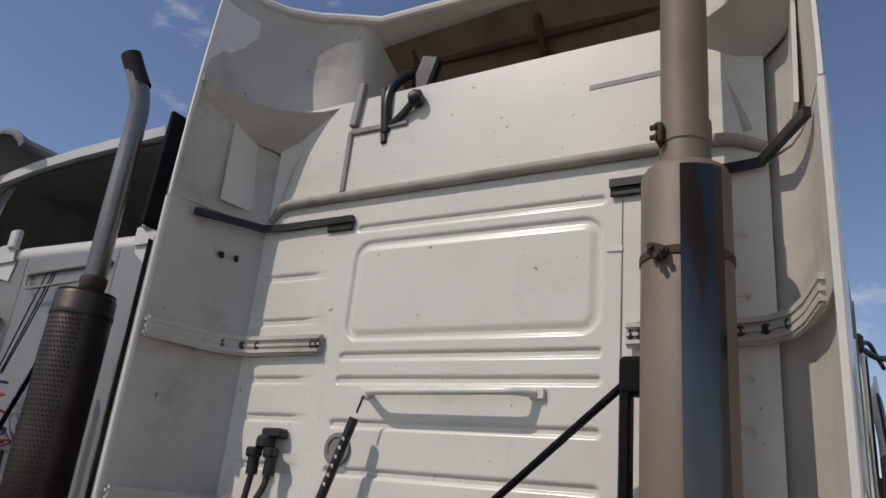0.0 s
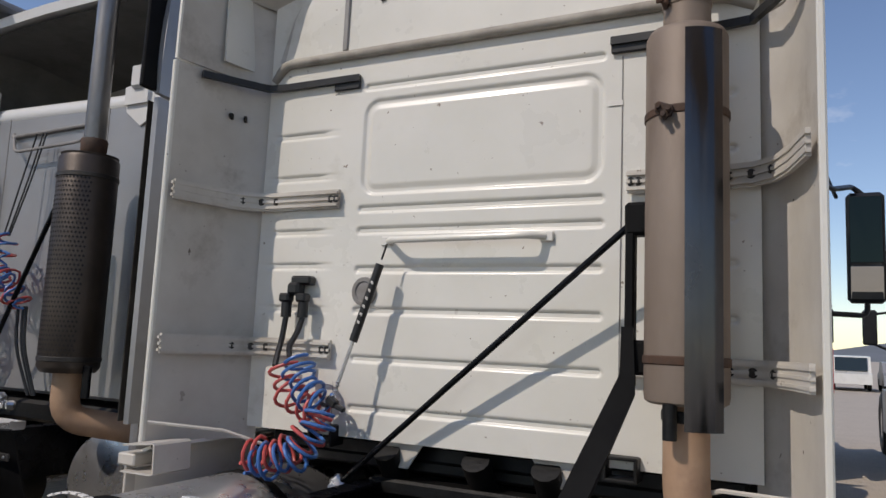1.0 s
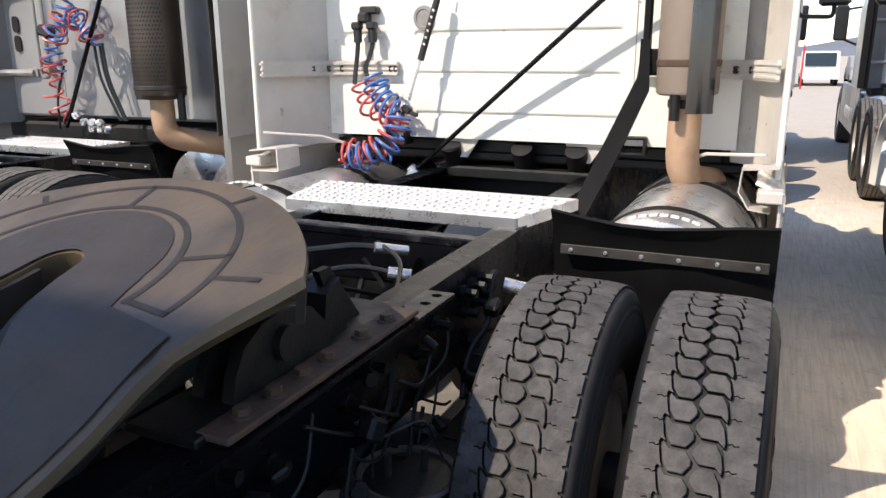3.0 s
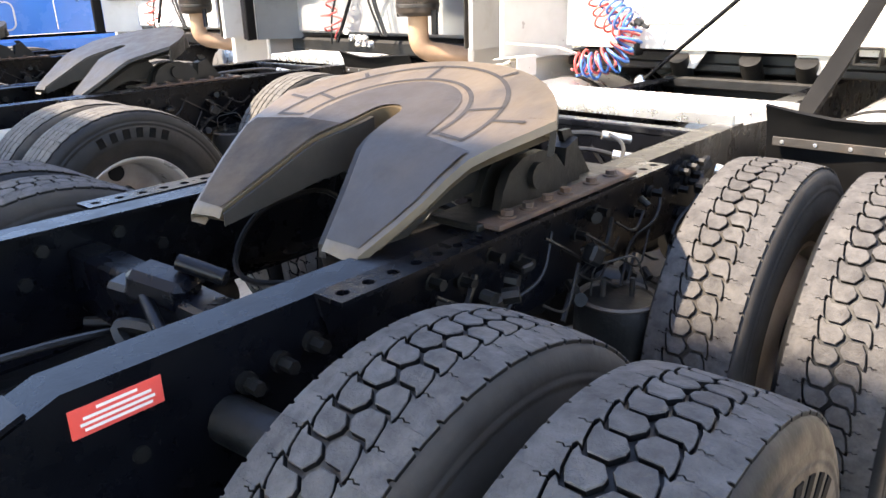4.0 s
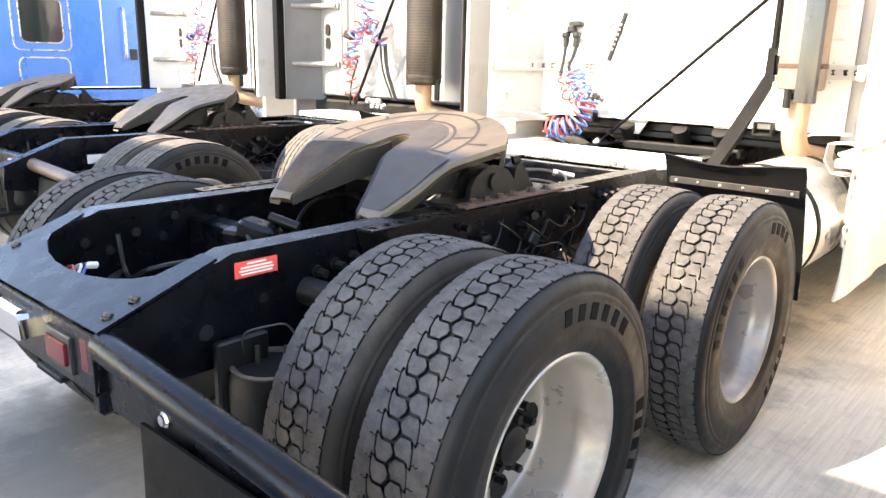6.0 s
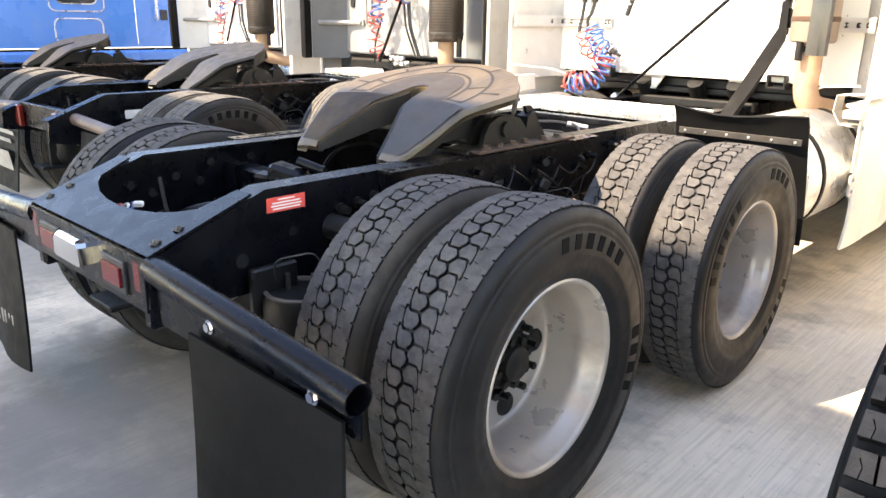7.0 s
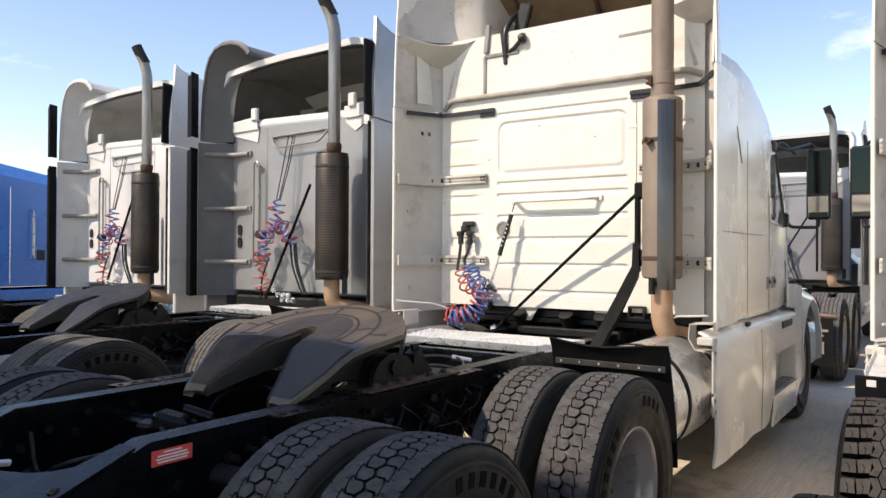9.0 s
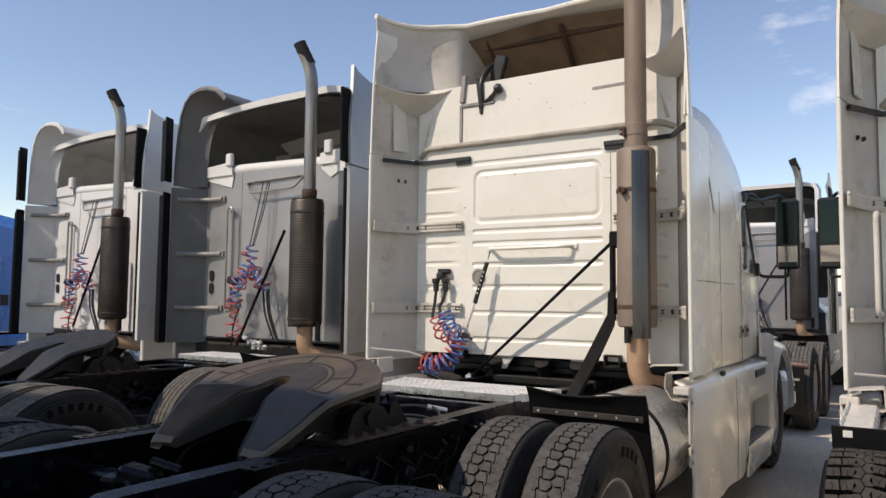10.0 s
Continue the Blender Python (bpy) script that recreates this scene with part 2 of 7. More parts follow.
ARM_RUST = node_mat("rusted_steel_tube", (0.16, 0.105, 0.08), 0.5, metal=0.3, second=(0.08, 0.055, 0.045), scale=7.0, bump=0.3, bump_scale=50, dirt=(0.3, 0.26, 0.22), dirt_scale=6.0, dirt_range=(0.6, 0.85))
PALE = node_mat("pale_cab_paint", (0.72, 0.72, 0.71), 0.35, second=(0.64, 0.64, 0.63), scale=1.4, bump=0.05, bump_scale=8, dirt=(0.45, 0.43, 0.39), dirt_scale=2.6, dirt_range=(0.6, 0.85), coat=0.2)
PALE_IN = node_mat("pale_moulding", (0.58, 0.575, 0.56), 0.55, second=(0.5, 0.495, 0.48), scale=3.0, bump=0.1, bump_scale=14, dirt=(0.34, 0.32, 0.29), dirt_scale=3.0, dirt_range=(0.58, 0.84))
GUTTER = node_mat("dusty_gutter", (0.4, 0.37, 0.32), 0.7, second=(0.28, 0.25, 0.215), scale=7.0, bump=0.2, bump_scale=30, dirt=(0.15, 0.13, 0.11), dirt_scale=5.0, dirt_range=(0.55, 0.8))
DRUM = node_mat("pale_blue_plastic", (0.12, 0.27, 0.5), 0.4, second=(0.15, 0.31, 0.53), scale=3.0, dirt=(0.3, 0.33, 0.36), dirt_scale=3.0, dirt_range=(0.6, 0.85))
SHADE_ROOF = node_mat("plain_shade_roof", (0.5, 0.48, 0.45), 0.9, second=(0.44, 0.42, 0.39), scale=1.2, bump=0.3, bump_scale=20)
REDPAINT = node_mat("red_paint", (0.5, 0.03, 0.03), 0.4, second=(0.42, 0.03, 0.03), scale=3.0)
PLATE_WALL = node_mat("plate_side_iron", (0.024, 0.02, 0.017), 0.55, second=(0.011, 0.01, 0.0095), scale=8.0, bump=0.3, bump_scale=50, dirt=(0.05, 0.037, 0.029), dirt_scale=4.0, dirt_range=(0.56, 0.84), spec=0.3)
HILL = node_mat("dry_hills", (0.17, 0.18, 0.2), 0.95, second=(0.13, 0.15, 0.15), scale=0.02)


def concrete_mat():
    """Brushed yard concrete: broom lines along y, pale and dark patches, oil spots, shade painted under the frames."""
    m = bpy.data.materials.new("brushed_concrete")
    m.use_nodes = True
    nt = m.node_tree
    b = nt.nodes["Principled BSDF"]
    tc = nt.nodes.new("ShaderNodeTexCoord")

    def noise(sc, detail=6.0, stretch=(1, 1, 1), ro=0.6):
        mp = nt.nodes.new("ShaderNodeMapping")
        mp.inputs["Scale"].default_value = stretch
        mp.inputs["Rotation"].default_value = (0, 0, 0.05)
        nt.links.new(tc.outputs["Object"], mp.inputs["Vector"])
        n = nt.nodes.new("ShaderNodeTexNoise")
        n.inputs["Scale"].default_value, n.inputs["Detail"].default_value, n.inputs["Roughness"].default_value = sc, detail, ro
        nt.links.new(mp.outputs["Vector"], n.inputs["Vector"])
        return n.outputs["Fac"]

    def step(out, a, c, lo=0.0, hi=1.0):
        n = nt.nodes.new("ShaderNodeMapRange")
        n.inputs["From Min"].default_value, n.inputs["From Max"].default_value = a, c
        n.inputs["To Min"].default_value, n.inputs["To Max"].default_value = lo, hi
        nt.links.new(out, n.inputs["Value"])
        return n.outputs["Result"]

    def mix(fac, a, c):
        n = nt.nodes.new("ShaderNodeMix")
        n.data_type = "RGBA"
        nt.links.new(fac, n.inputs["Factor"])
        n.inputs["B"].default_value = (*c, 1)
        if isinstance(a, tuple):
            n.inputs["A"].default_value = (*a, 1)
        else:
            nt.links.new(a, n.inputs["A"])
        return n.outputs["Result"]

    lines = noise(70.0, 3.0, (1.0, 0.03, 1.0))
    col = mix(step(noise(1.1, 8.0), 0.35, 0.68), (0.76, 0.655, 0.515), (0.68, 0.58, 0.45))
    col = mix(step(lines, 0.42, 0.66, 0.0, 0.6), col, (0.5, 0.425, 0.33))
    col = mix(step(noise(0.55, 9.0, ro=0.7), 0.54, 0.68, 0.0, 0.4), col, (0.5, 0.43, 0.345))
    col = mix(step(noise(2.3, 9.0, ro=0.75), 0.54, 0.70, 0.0, 0.6), col, (0.36, 0.31, 0.25))
    col = mix(step(noise(7.0, 9.0, ro=0.8), 0.54, 0.72, 0.0, 0.6), col, (0.36, 0.312, 0.25))
    col = mix(step(noise(4.2, 9.0, ro=0.8), 0.60, 0.70, 0.0, 0.7), col, (0.84, 0.78, 0.67))
    col = mix(step(noise(3.5, 6.0, (1.0, 0.16, 1.0), 0.7), 0.62, 0.72, 0.0, 0.6), col, (0.8, 0.73, 0.62))
    col = mix(step(noise(38.0, 2.0), 0.67, 0.77, 0.0, 0.6), col, (0.14, 0.12, 0.1))
    # grimy lane ahead of the cabs
    sep = nt.nodes.new("ShaderNodeSeparateXYZ")
    nt.links.new(tc.outputs["Object"], sep.inputs["Vector"])
    lane = nt.nodes.new("ShaderNodeMath")
    lane.operation = "MULTIPLY_ADD"
    lane.inputs[1].default_value = 2.4
    nt.links.new(noise(1.3, 8.0, ro=0.65), lane.inputs[0])
    nt.links.new(sep.outputs["Y"], lane.inputs[2])
    col = mix(step(lane.outputs["Value"], 6.0, 8.0, 0.0, 0.6), col, (0.31, 0.268, 0.228))
    # oil stains under the tails, with the shade below the frames painted in
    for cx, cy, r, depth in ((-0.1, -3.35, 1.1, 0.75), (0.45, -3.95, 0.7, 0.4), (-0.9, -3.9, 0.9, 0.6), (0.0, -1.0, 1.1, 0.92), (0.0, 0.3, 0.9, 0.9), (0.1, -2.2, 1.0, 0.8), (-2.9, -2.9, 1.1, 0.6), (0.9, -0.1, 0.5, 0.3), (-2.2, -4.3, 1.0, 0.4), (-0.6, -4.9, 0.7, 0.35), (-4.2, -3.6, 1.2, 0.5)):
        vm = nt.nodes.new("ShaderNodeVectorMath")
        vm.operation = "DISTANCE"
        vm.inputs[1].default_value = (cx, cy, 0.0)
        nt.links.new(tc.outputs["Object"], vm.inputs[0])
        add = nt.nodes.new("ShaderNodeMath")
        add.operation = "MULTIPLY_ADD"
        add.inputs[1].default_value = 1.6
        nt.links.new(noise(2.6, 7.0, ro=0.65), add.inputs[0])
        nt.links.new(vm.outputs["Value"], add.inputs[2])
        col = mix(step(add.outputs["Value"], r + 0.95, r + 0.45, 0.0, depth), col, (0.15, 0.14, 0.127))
    nt.links.new(col, b.inputs["Base Color"])
    b.inputs["Roughness"].default_value = 0.88
    bp = nt.nodes.new("ShaderNodeBump")
    bp.inputs["Strength"].default_value = 0.5
    bp.inputs["Distance"].default_value = 0.003
    nt.links.new(lines, bp.inputs["Height"])
    nt.links.new(bp.outputs["Normal"], b.inputs["Normal"])
    return m


CONCRETE = concrete_mat()


def glass_mat(name, tint=(0.02, 0.03, 0.03)):
    m = bpy.data.materials.new(name)
    m.use_nodes = True
    b = m.node_tree.nodes["Principled BSDF"]
    b.inputs["Base Color"].default_value = (*tint, 1)
    b.inputs["Roughness"].default_value = 0.05
    b.inputs["Specular IOR Level"].default_value = 0.8
    return m


GLASS = glass_mat("dark_window_glass")
SIDE_GLASS = node_mat("reflecting_side_glass", (0.86, 0.88, 0.88), 0.06, metal=0.85, rough_var=0.0)

# ---------------------------------------------------------------- mesh building


class Shape:
    """Collects vertices and faces of one mesh."""

    def __init__(self):
        self.v, self.f = [], []

    def add(self, verts, faces):
        n = len(self.v)
        self.v.extend(tuple(p) for p in verts)
        self.f.extend(tuple(n + i for i in f) for f in faces)
        return self

    def box(self, c, s, bev=0.004, rot=None):
        """A box with chamfered edges; rot turns it (degrees, Euler XYZ)."""
        hx, hy, hz = s[0] / 2, s[1] / 2, s[2] / 2
        b = min(bev, hx * 0.45, hy * 0.45, hz * 0.45)
        h = (hx, hy, hz)
        vs, idx = [], {}
        for sx in (-1, 1):
            for sy in (-1, 1):
                for sz in (-1, 1):
                    for ax in range(3):
                        p = [sx * (hx - b), sy * (hy - b), sz * (hz - b)]
                        p[ax] = (sx, sy, sz)[ax] * h[ax]
                        idx[sx, sy, sz, ax] = len(vs)
                        vs.append(Vector(p))
        fs = []
        for ax in range(3):
            u, w = (ax + 1) % 3, (ax + 2) % 3
            for sg in (-1, 1):
                q = []
                for a, c2 in ((-1, -1), (1, -1), (1, 1), (-1, 1)):
                    k = [0, 0, 0]
                    k[ax], k[u], k[w] = sg, a, c2
                    q.append(idx[(*k, ax)])
                fs.append(q if sg > 0 else q[::-1])
            for a in (-1, 1):
                for c2 in (-1, 1):
                    k0, k1 = [0, 0, 0], [0, 0, 0]
                    k0[u] = k1[u] = a
                    k0[w] = k1[w] = c2
                    k0[ax], k1[ax] = -1, 1
                    q = [idx[(*k0, u)], idx[(*k1, u)], idx[(*k1, w)], idx[(*k0, w)]]
                    fs.append(q if a * c2 > 0 else q[::-1])
        for sx in (-1, 1):
            for sy in (-1, 1):
                for sz in (-1, 1):
                    q = [idx[sx, sy, sz, 0], idx[sx, sy, sz, 1], idx[sx, sy, sz, 2]]
                    fs.append(q if sx * sy * sz > 0 else q[::-1])
        if rot:
            m = Euler([radians(a) for a in rot]).to_matrix()
            vs = [m @ p for p in vs]
        c = Vector(c)
        return self.add([p + c for p in vs], fs)

    def tube(self, pts, r, seg=10, cap=True, radii=None):
        """A round tube along points."""
        pts = [Vector(p) for p in pts]
        n = len(pts)
        ref = None
        vs = []
        for i, p in enumerate(pts):
            d = (pts[min(i + 1, n - 1)] - pts[max(i - 1, 0)]).normalized()
            if ref is None:
                ref = d.orthogonal().normalized()
            ref = (ref - d * ref.dot(d)).normalized()
            o = d.cross(ref)
            rr = radii[i] if radii else r
            for k in range(seg):
                a = 2 * math.pi * k / seg
                vs.append(p + rr * (math.cos(a) * ref + math.sin(a) * o))
        fs = []
        for i in range(n - 1):
            for k in range(seg):
                k2 = (k + 1) % seg
                fs.append((i * seg + k, i * seg + k2, (i + 1) * seg + k2, (i + 1) * seg + k))
        if cap:
            fs.append(tuple(range(seg))[::-1])
            fs.append(tuple((n - 1) * seg + k for k in range(seg)))
        return self.add(vs, fs)

    def cyl(self, a, b, r, seg=16, r2=None):
        return self.tube([a, b], r, seg, radii=(r, r if r2 is None else r2))

    def lathe(self, prof, origin, axis, seg=32, close=False):
        """Turns a profile of (radius, height) round an axis."""
        axis = Vector(axis).normalized()
        u = axis.orthogonal().normalized()
        w = axis.cross(u)
        o = Vector(origin)
        vs = [o + axis * h + r * (math.cos(2 * math.pi * k / seg) * u + math.sin(2 * math.pi * k / seg) * w) for r, h in prof for k in range(seg)]
        fs = []
        m = len(prof)
        for i in range(m if close else m - 1):
            j = (i + 1) % m
            for k in range(seg):
                k2 = (k + 1) % seg
                fs.append((i * seg + k, i * seg + k2, j * seg + k2, j * seg + k))
        return self.add(vs, fs)

    def prism(self, poly, a, b, plane="xz", inset=0.0):
        """Extrudes a flat outline between two levels of the third axis."""
        def at(u, w, k):
            return {"xz": (u, k, w), "xy": (u, w, k), "yz": (k, u, w)}[plane]
        n = len(poly)
        area = sum(poly[i][0] * poly[(i + 1) % n][1] - poly[(i + 1) % n][0] * poly[i][1] for i in range(n))
        if area < 0:
            poly = poly[::-1]
        vs = [at(u, w, a) for u, w in poly] + [at(u, w, b) for u, w in poly]
        fs = [tuple(range(n)), tuple(range(n, 2 * n))[::-1]]
        fs += [(i, i + n, (i + 1) % n + n, (i + 1) % n) for i in range(n)]
        flip = (plane == "xz") != (a > b)
        if not flip:
            fs = [f[::-1] for f in fs]
        return self.add(vs, fs)

    def sheet(self, rows, thick=0.0):
        """A grid of points as a surface, with thickness along its normals."""
        rows = [[Vector(p) for p in r] for r in rows]
        m, n = len(rows), len(rows[0])
        vs = [p for r in rows for p in r]
        fs = [(i * n + j, i * n + j + 1, (i + 1) * n + j + 1, (i + 1) * n + j) for i in range(m - 1) for j in range(n - 1)]
        if thick:
            back = []
            for i in range(m):
                for j in range(n):
                    du = rows[i][min(j + 1, n - 1)] - rows[i][max(j - 1, 0)]
                    dv = rows[min(i + 1, m - 1)][j] - rows[max(i - 1, 0)][j]
                    nn = du.cross(dv)
                    back.append(rows[i][j] - (nn.normalized() * thick if nn.length > 1e-9 else Vector((0, 0, 0))))
            k = m * n
            vs += back
            fs += [tuple(k + q for q in f)[::-1] for f in list(fs)]
            rim = [(0, j) for j in range(n)] + [(i, n - 1) for i in range(1, m)] + [(m - 1, j) for j in range(n - 2, -1, -1)] + [(i, 0) for i in range(m - 2, 0, -1)]
            for (a, b), (c, d) in zip(rim, rim[1:] + rim[:1]):
                p, q = a * n + b, c * n + d
                fs.append((q, p, p + k, q + k))
        return self.add(vs, fs)

    def moved(self, dx=0.0, dy=0.0, dz=0.0):
        self.v = [(x + dx, y + dy, z + dz) for x, y, z in self.v]
        return self

    def mesh(self, name, mats, smooth=38):
        me = bpy.data.meshes.new(name)
        me.from_pydata(self.v, [], self.f)
        for m in mats if isinstance(mats, (list, tuple)) else (mats,):
            me.materials.append(m)
        me.update()
        if smooth:
            me.polygons.foreach_set("use_smooth", [True] * len(me.polygons))
            me.set_sharp_from_angle(angle=radians(smooth))
        return me


def part(name, shape, material, parent=None, label="", smooth=38, data=None):
    """Links a shape as one mesh object under its thing."""
    ob = new(name, data or shape.mesh(name, material, smooth))
    if parent:
        ob.parent = parent
    return tagged(ob, label)


def pieces(name, shape, material, parent=None, label="", smooth=38, near=0.003):
    """Splits a shape into its separate pieces and links each as a part of its own."""
    up = list(range(len(shape.v)))

    def root(i):
        while up[i] != i:
            up[i] = up[up[i]]
            i = up[i]
        return i

    for f in shape.f:
        r = root(f[0])
        for i in f[1:]:
            up[root(i)] = r
    groups = {}
    for i in range(len(shape.v)):
        groups.setdefault(root(i), []).append(i)
    lumps = []
    for ids in groups.values():
        if near < 0:
            lumps.append((0, 0, set(ids)))
            continue
        pts = np.array([shape.v[i] for i in ids], float)
        lo, hi, ids = pts.min(0) - near, pts.max(0) + near, set(ids)
        rest = []
        for lo2, hi2, ids2 in lumps:
            if (lo <= hi2).all() and (lo2 <= hi).all():
                lo, hi, ids = np.minimum(lo, lo2), np.maximum(hi, hi2), ids | ids2
            else:
                rest.append((lo2, hi2, ids2))
        lumps = rest + [(lo, hi, ids)]
    out = []
    for lo, hi, ids in lumps:
        order = sorted(ids)
        back = {o: n for n, o in enumerate(order)}
        sub = Shape().add([shape.v[i] for i in order], [tuple(back[i] for i in f) for f in shape.f if f[0] in ids])
        out.append(part(name, sub, material, parent, label, smooth))
    return out


def thing(name, label, category, group="", at=(0, 0, 0)):
    ob = new(name)
    ob.location = at
    ob.empty_display_size = 0.2
    return tagged(ob, label, category, group)


def bent(*pts, r=0.06, n=5):
    """Points of a line with rounded corners."""
    pts = [Vector(p) for p in pts]
    out = [pts[0]]
    for a, b, c in zip(pts, pts[1:], pts[2:]):
        d0, d1 = (a - b), (c - b)
        k = min(r, d0.length * 0.48, d1.length * 0.48)
        p, q = b + d0.normalized() * k, b + d1.normalized() * k
        for i in range(n + 1):
            t = i / n
            out.append(p * (1 - t) ** 2 + b * 2 * t * (1 - t) + q * t * t)
    return out + [pts[-1]]


def helix(path, radius, turns, wobble=0.0, seed=1):
    """A coil round a path of points."""
    rnd = random.Random(seed)
    path = [Vector(p) for p in path]
    lens = [0.0]
    for a, b in zip(path, path[1:]):
        lens.append(lens[-1] + (b - a).length)
    steps = int(turns * 14)
    out = []
    ref = Vector((1, 0, 0))
    for i in range(steps + 1):
        s = i / steps * lens[-1]
        k = max(j for j in range(len(path)) if lens[j] <= s + 1e-9)
        k = min(k, len(path) - 2)
        t = (s - lens[k]) / max(1e-9, lens[k + 1] - lens[k])
        p = path[k].lerp(path[k + 1], t)
        d = (path[k + 1] - path[k]).normalized()
        d0 = (path[k] - path[k - 1]).normalized() if k else d
        d2 = (path[k + 2] - path[k + 1]).normalized() if k + 2 < len(path) else d
        d = (d0 * max(0, 0.5 - t) + d + d2 * max(0, t - 0.5)).normalized()
        ref = (ref - d * ref.dot(d)).normalized()
        o = d.cross(ref)
        a = 2 * math.pi * turns * i / steps
        rr = radius * (1 + wobble * math.sin(a * 0.37 + seed) + wobble * 0.4 * (rnd.random() - 0.5))
        out.append(p + rr * (math.cos(a) * ref + math.sin(a) * o))
    return out


def rounded_rect(x0, x1, z0, z1, r, n=6):
    out = []
    for cx, cz, a0 in ((x1 - r, z1 - r, 0), (x0 + r, z1 - r, 90), (x0 + r, z0 + r, 180), (x1 - r, z0 + r, 270)):
        for i in range(n + 1):
            a = radians(a0 + 90 * i / n)
            out.append((cx + r * math.cos(a), cz + r * math.sin(a)))
    return out


def bolts(shape, pts, axis, r=0.012, h=0.012):
    for p in pts:
        p = Vector(p)
        shape.cyl(p, p + Vector(axis) * h, r, 6)
        shape.cyl(p, p + Vector(axis) * h * 0.3, r * 1.5, 10)
    return shape

# ---------------------------------------------------------------- wheels
TR = 0.527


def tyre_mesh(floor=0.516, rubber=SIDEWALL):
    """The carcass: beads, ribbed sidewalls and the floor of the tread."""
    s = Shape()
    sh = floor - 0.009
    wall = [(0.292, 0.1), (0.31, 0.118), (0.33, 0.1265), (0.335, 0.1305), (0.35, 0.132), (0.378, 0.1395), (0.385, 0.1415), (0.40, 0.139), (0.446, 0.1382), (0.449, 0.1362), (0.456, 0.1360), (0.459, 0.1375),
            (0.466, 0.1362), (0.469, 0.1336), (0.474, 0.1330), (0.477, 0.1340), (sh - 0.012, 0.1275), (sh, 0.121), (floor - 0.001, 0.110), (floor, 0.05)]
    prof = [(r, -h) for r, h in wall] + [(r, h) for r, h in wall[::-1]]
    s.lathe(prof, (0, 0, 0), (1, 0, 0), 64, close=True)
    return s.mesh("tyre", rubber, 50)


def on_tread(u, v, r):
    """A place on the running surface: u across, v along it."""
    a = v / TR
    drop = 0.006 * (u / 0.11) ** 4
    return (u, (r - drop) * math.sin(a), (r - drop) * math.cos(a))


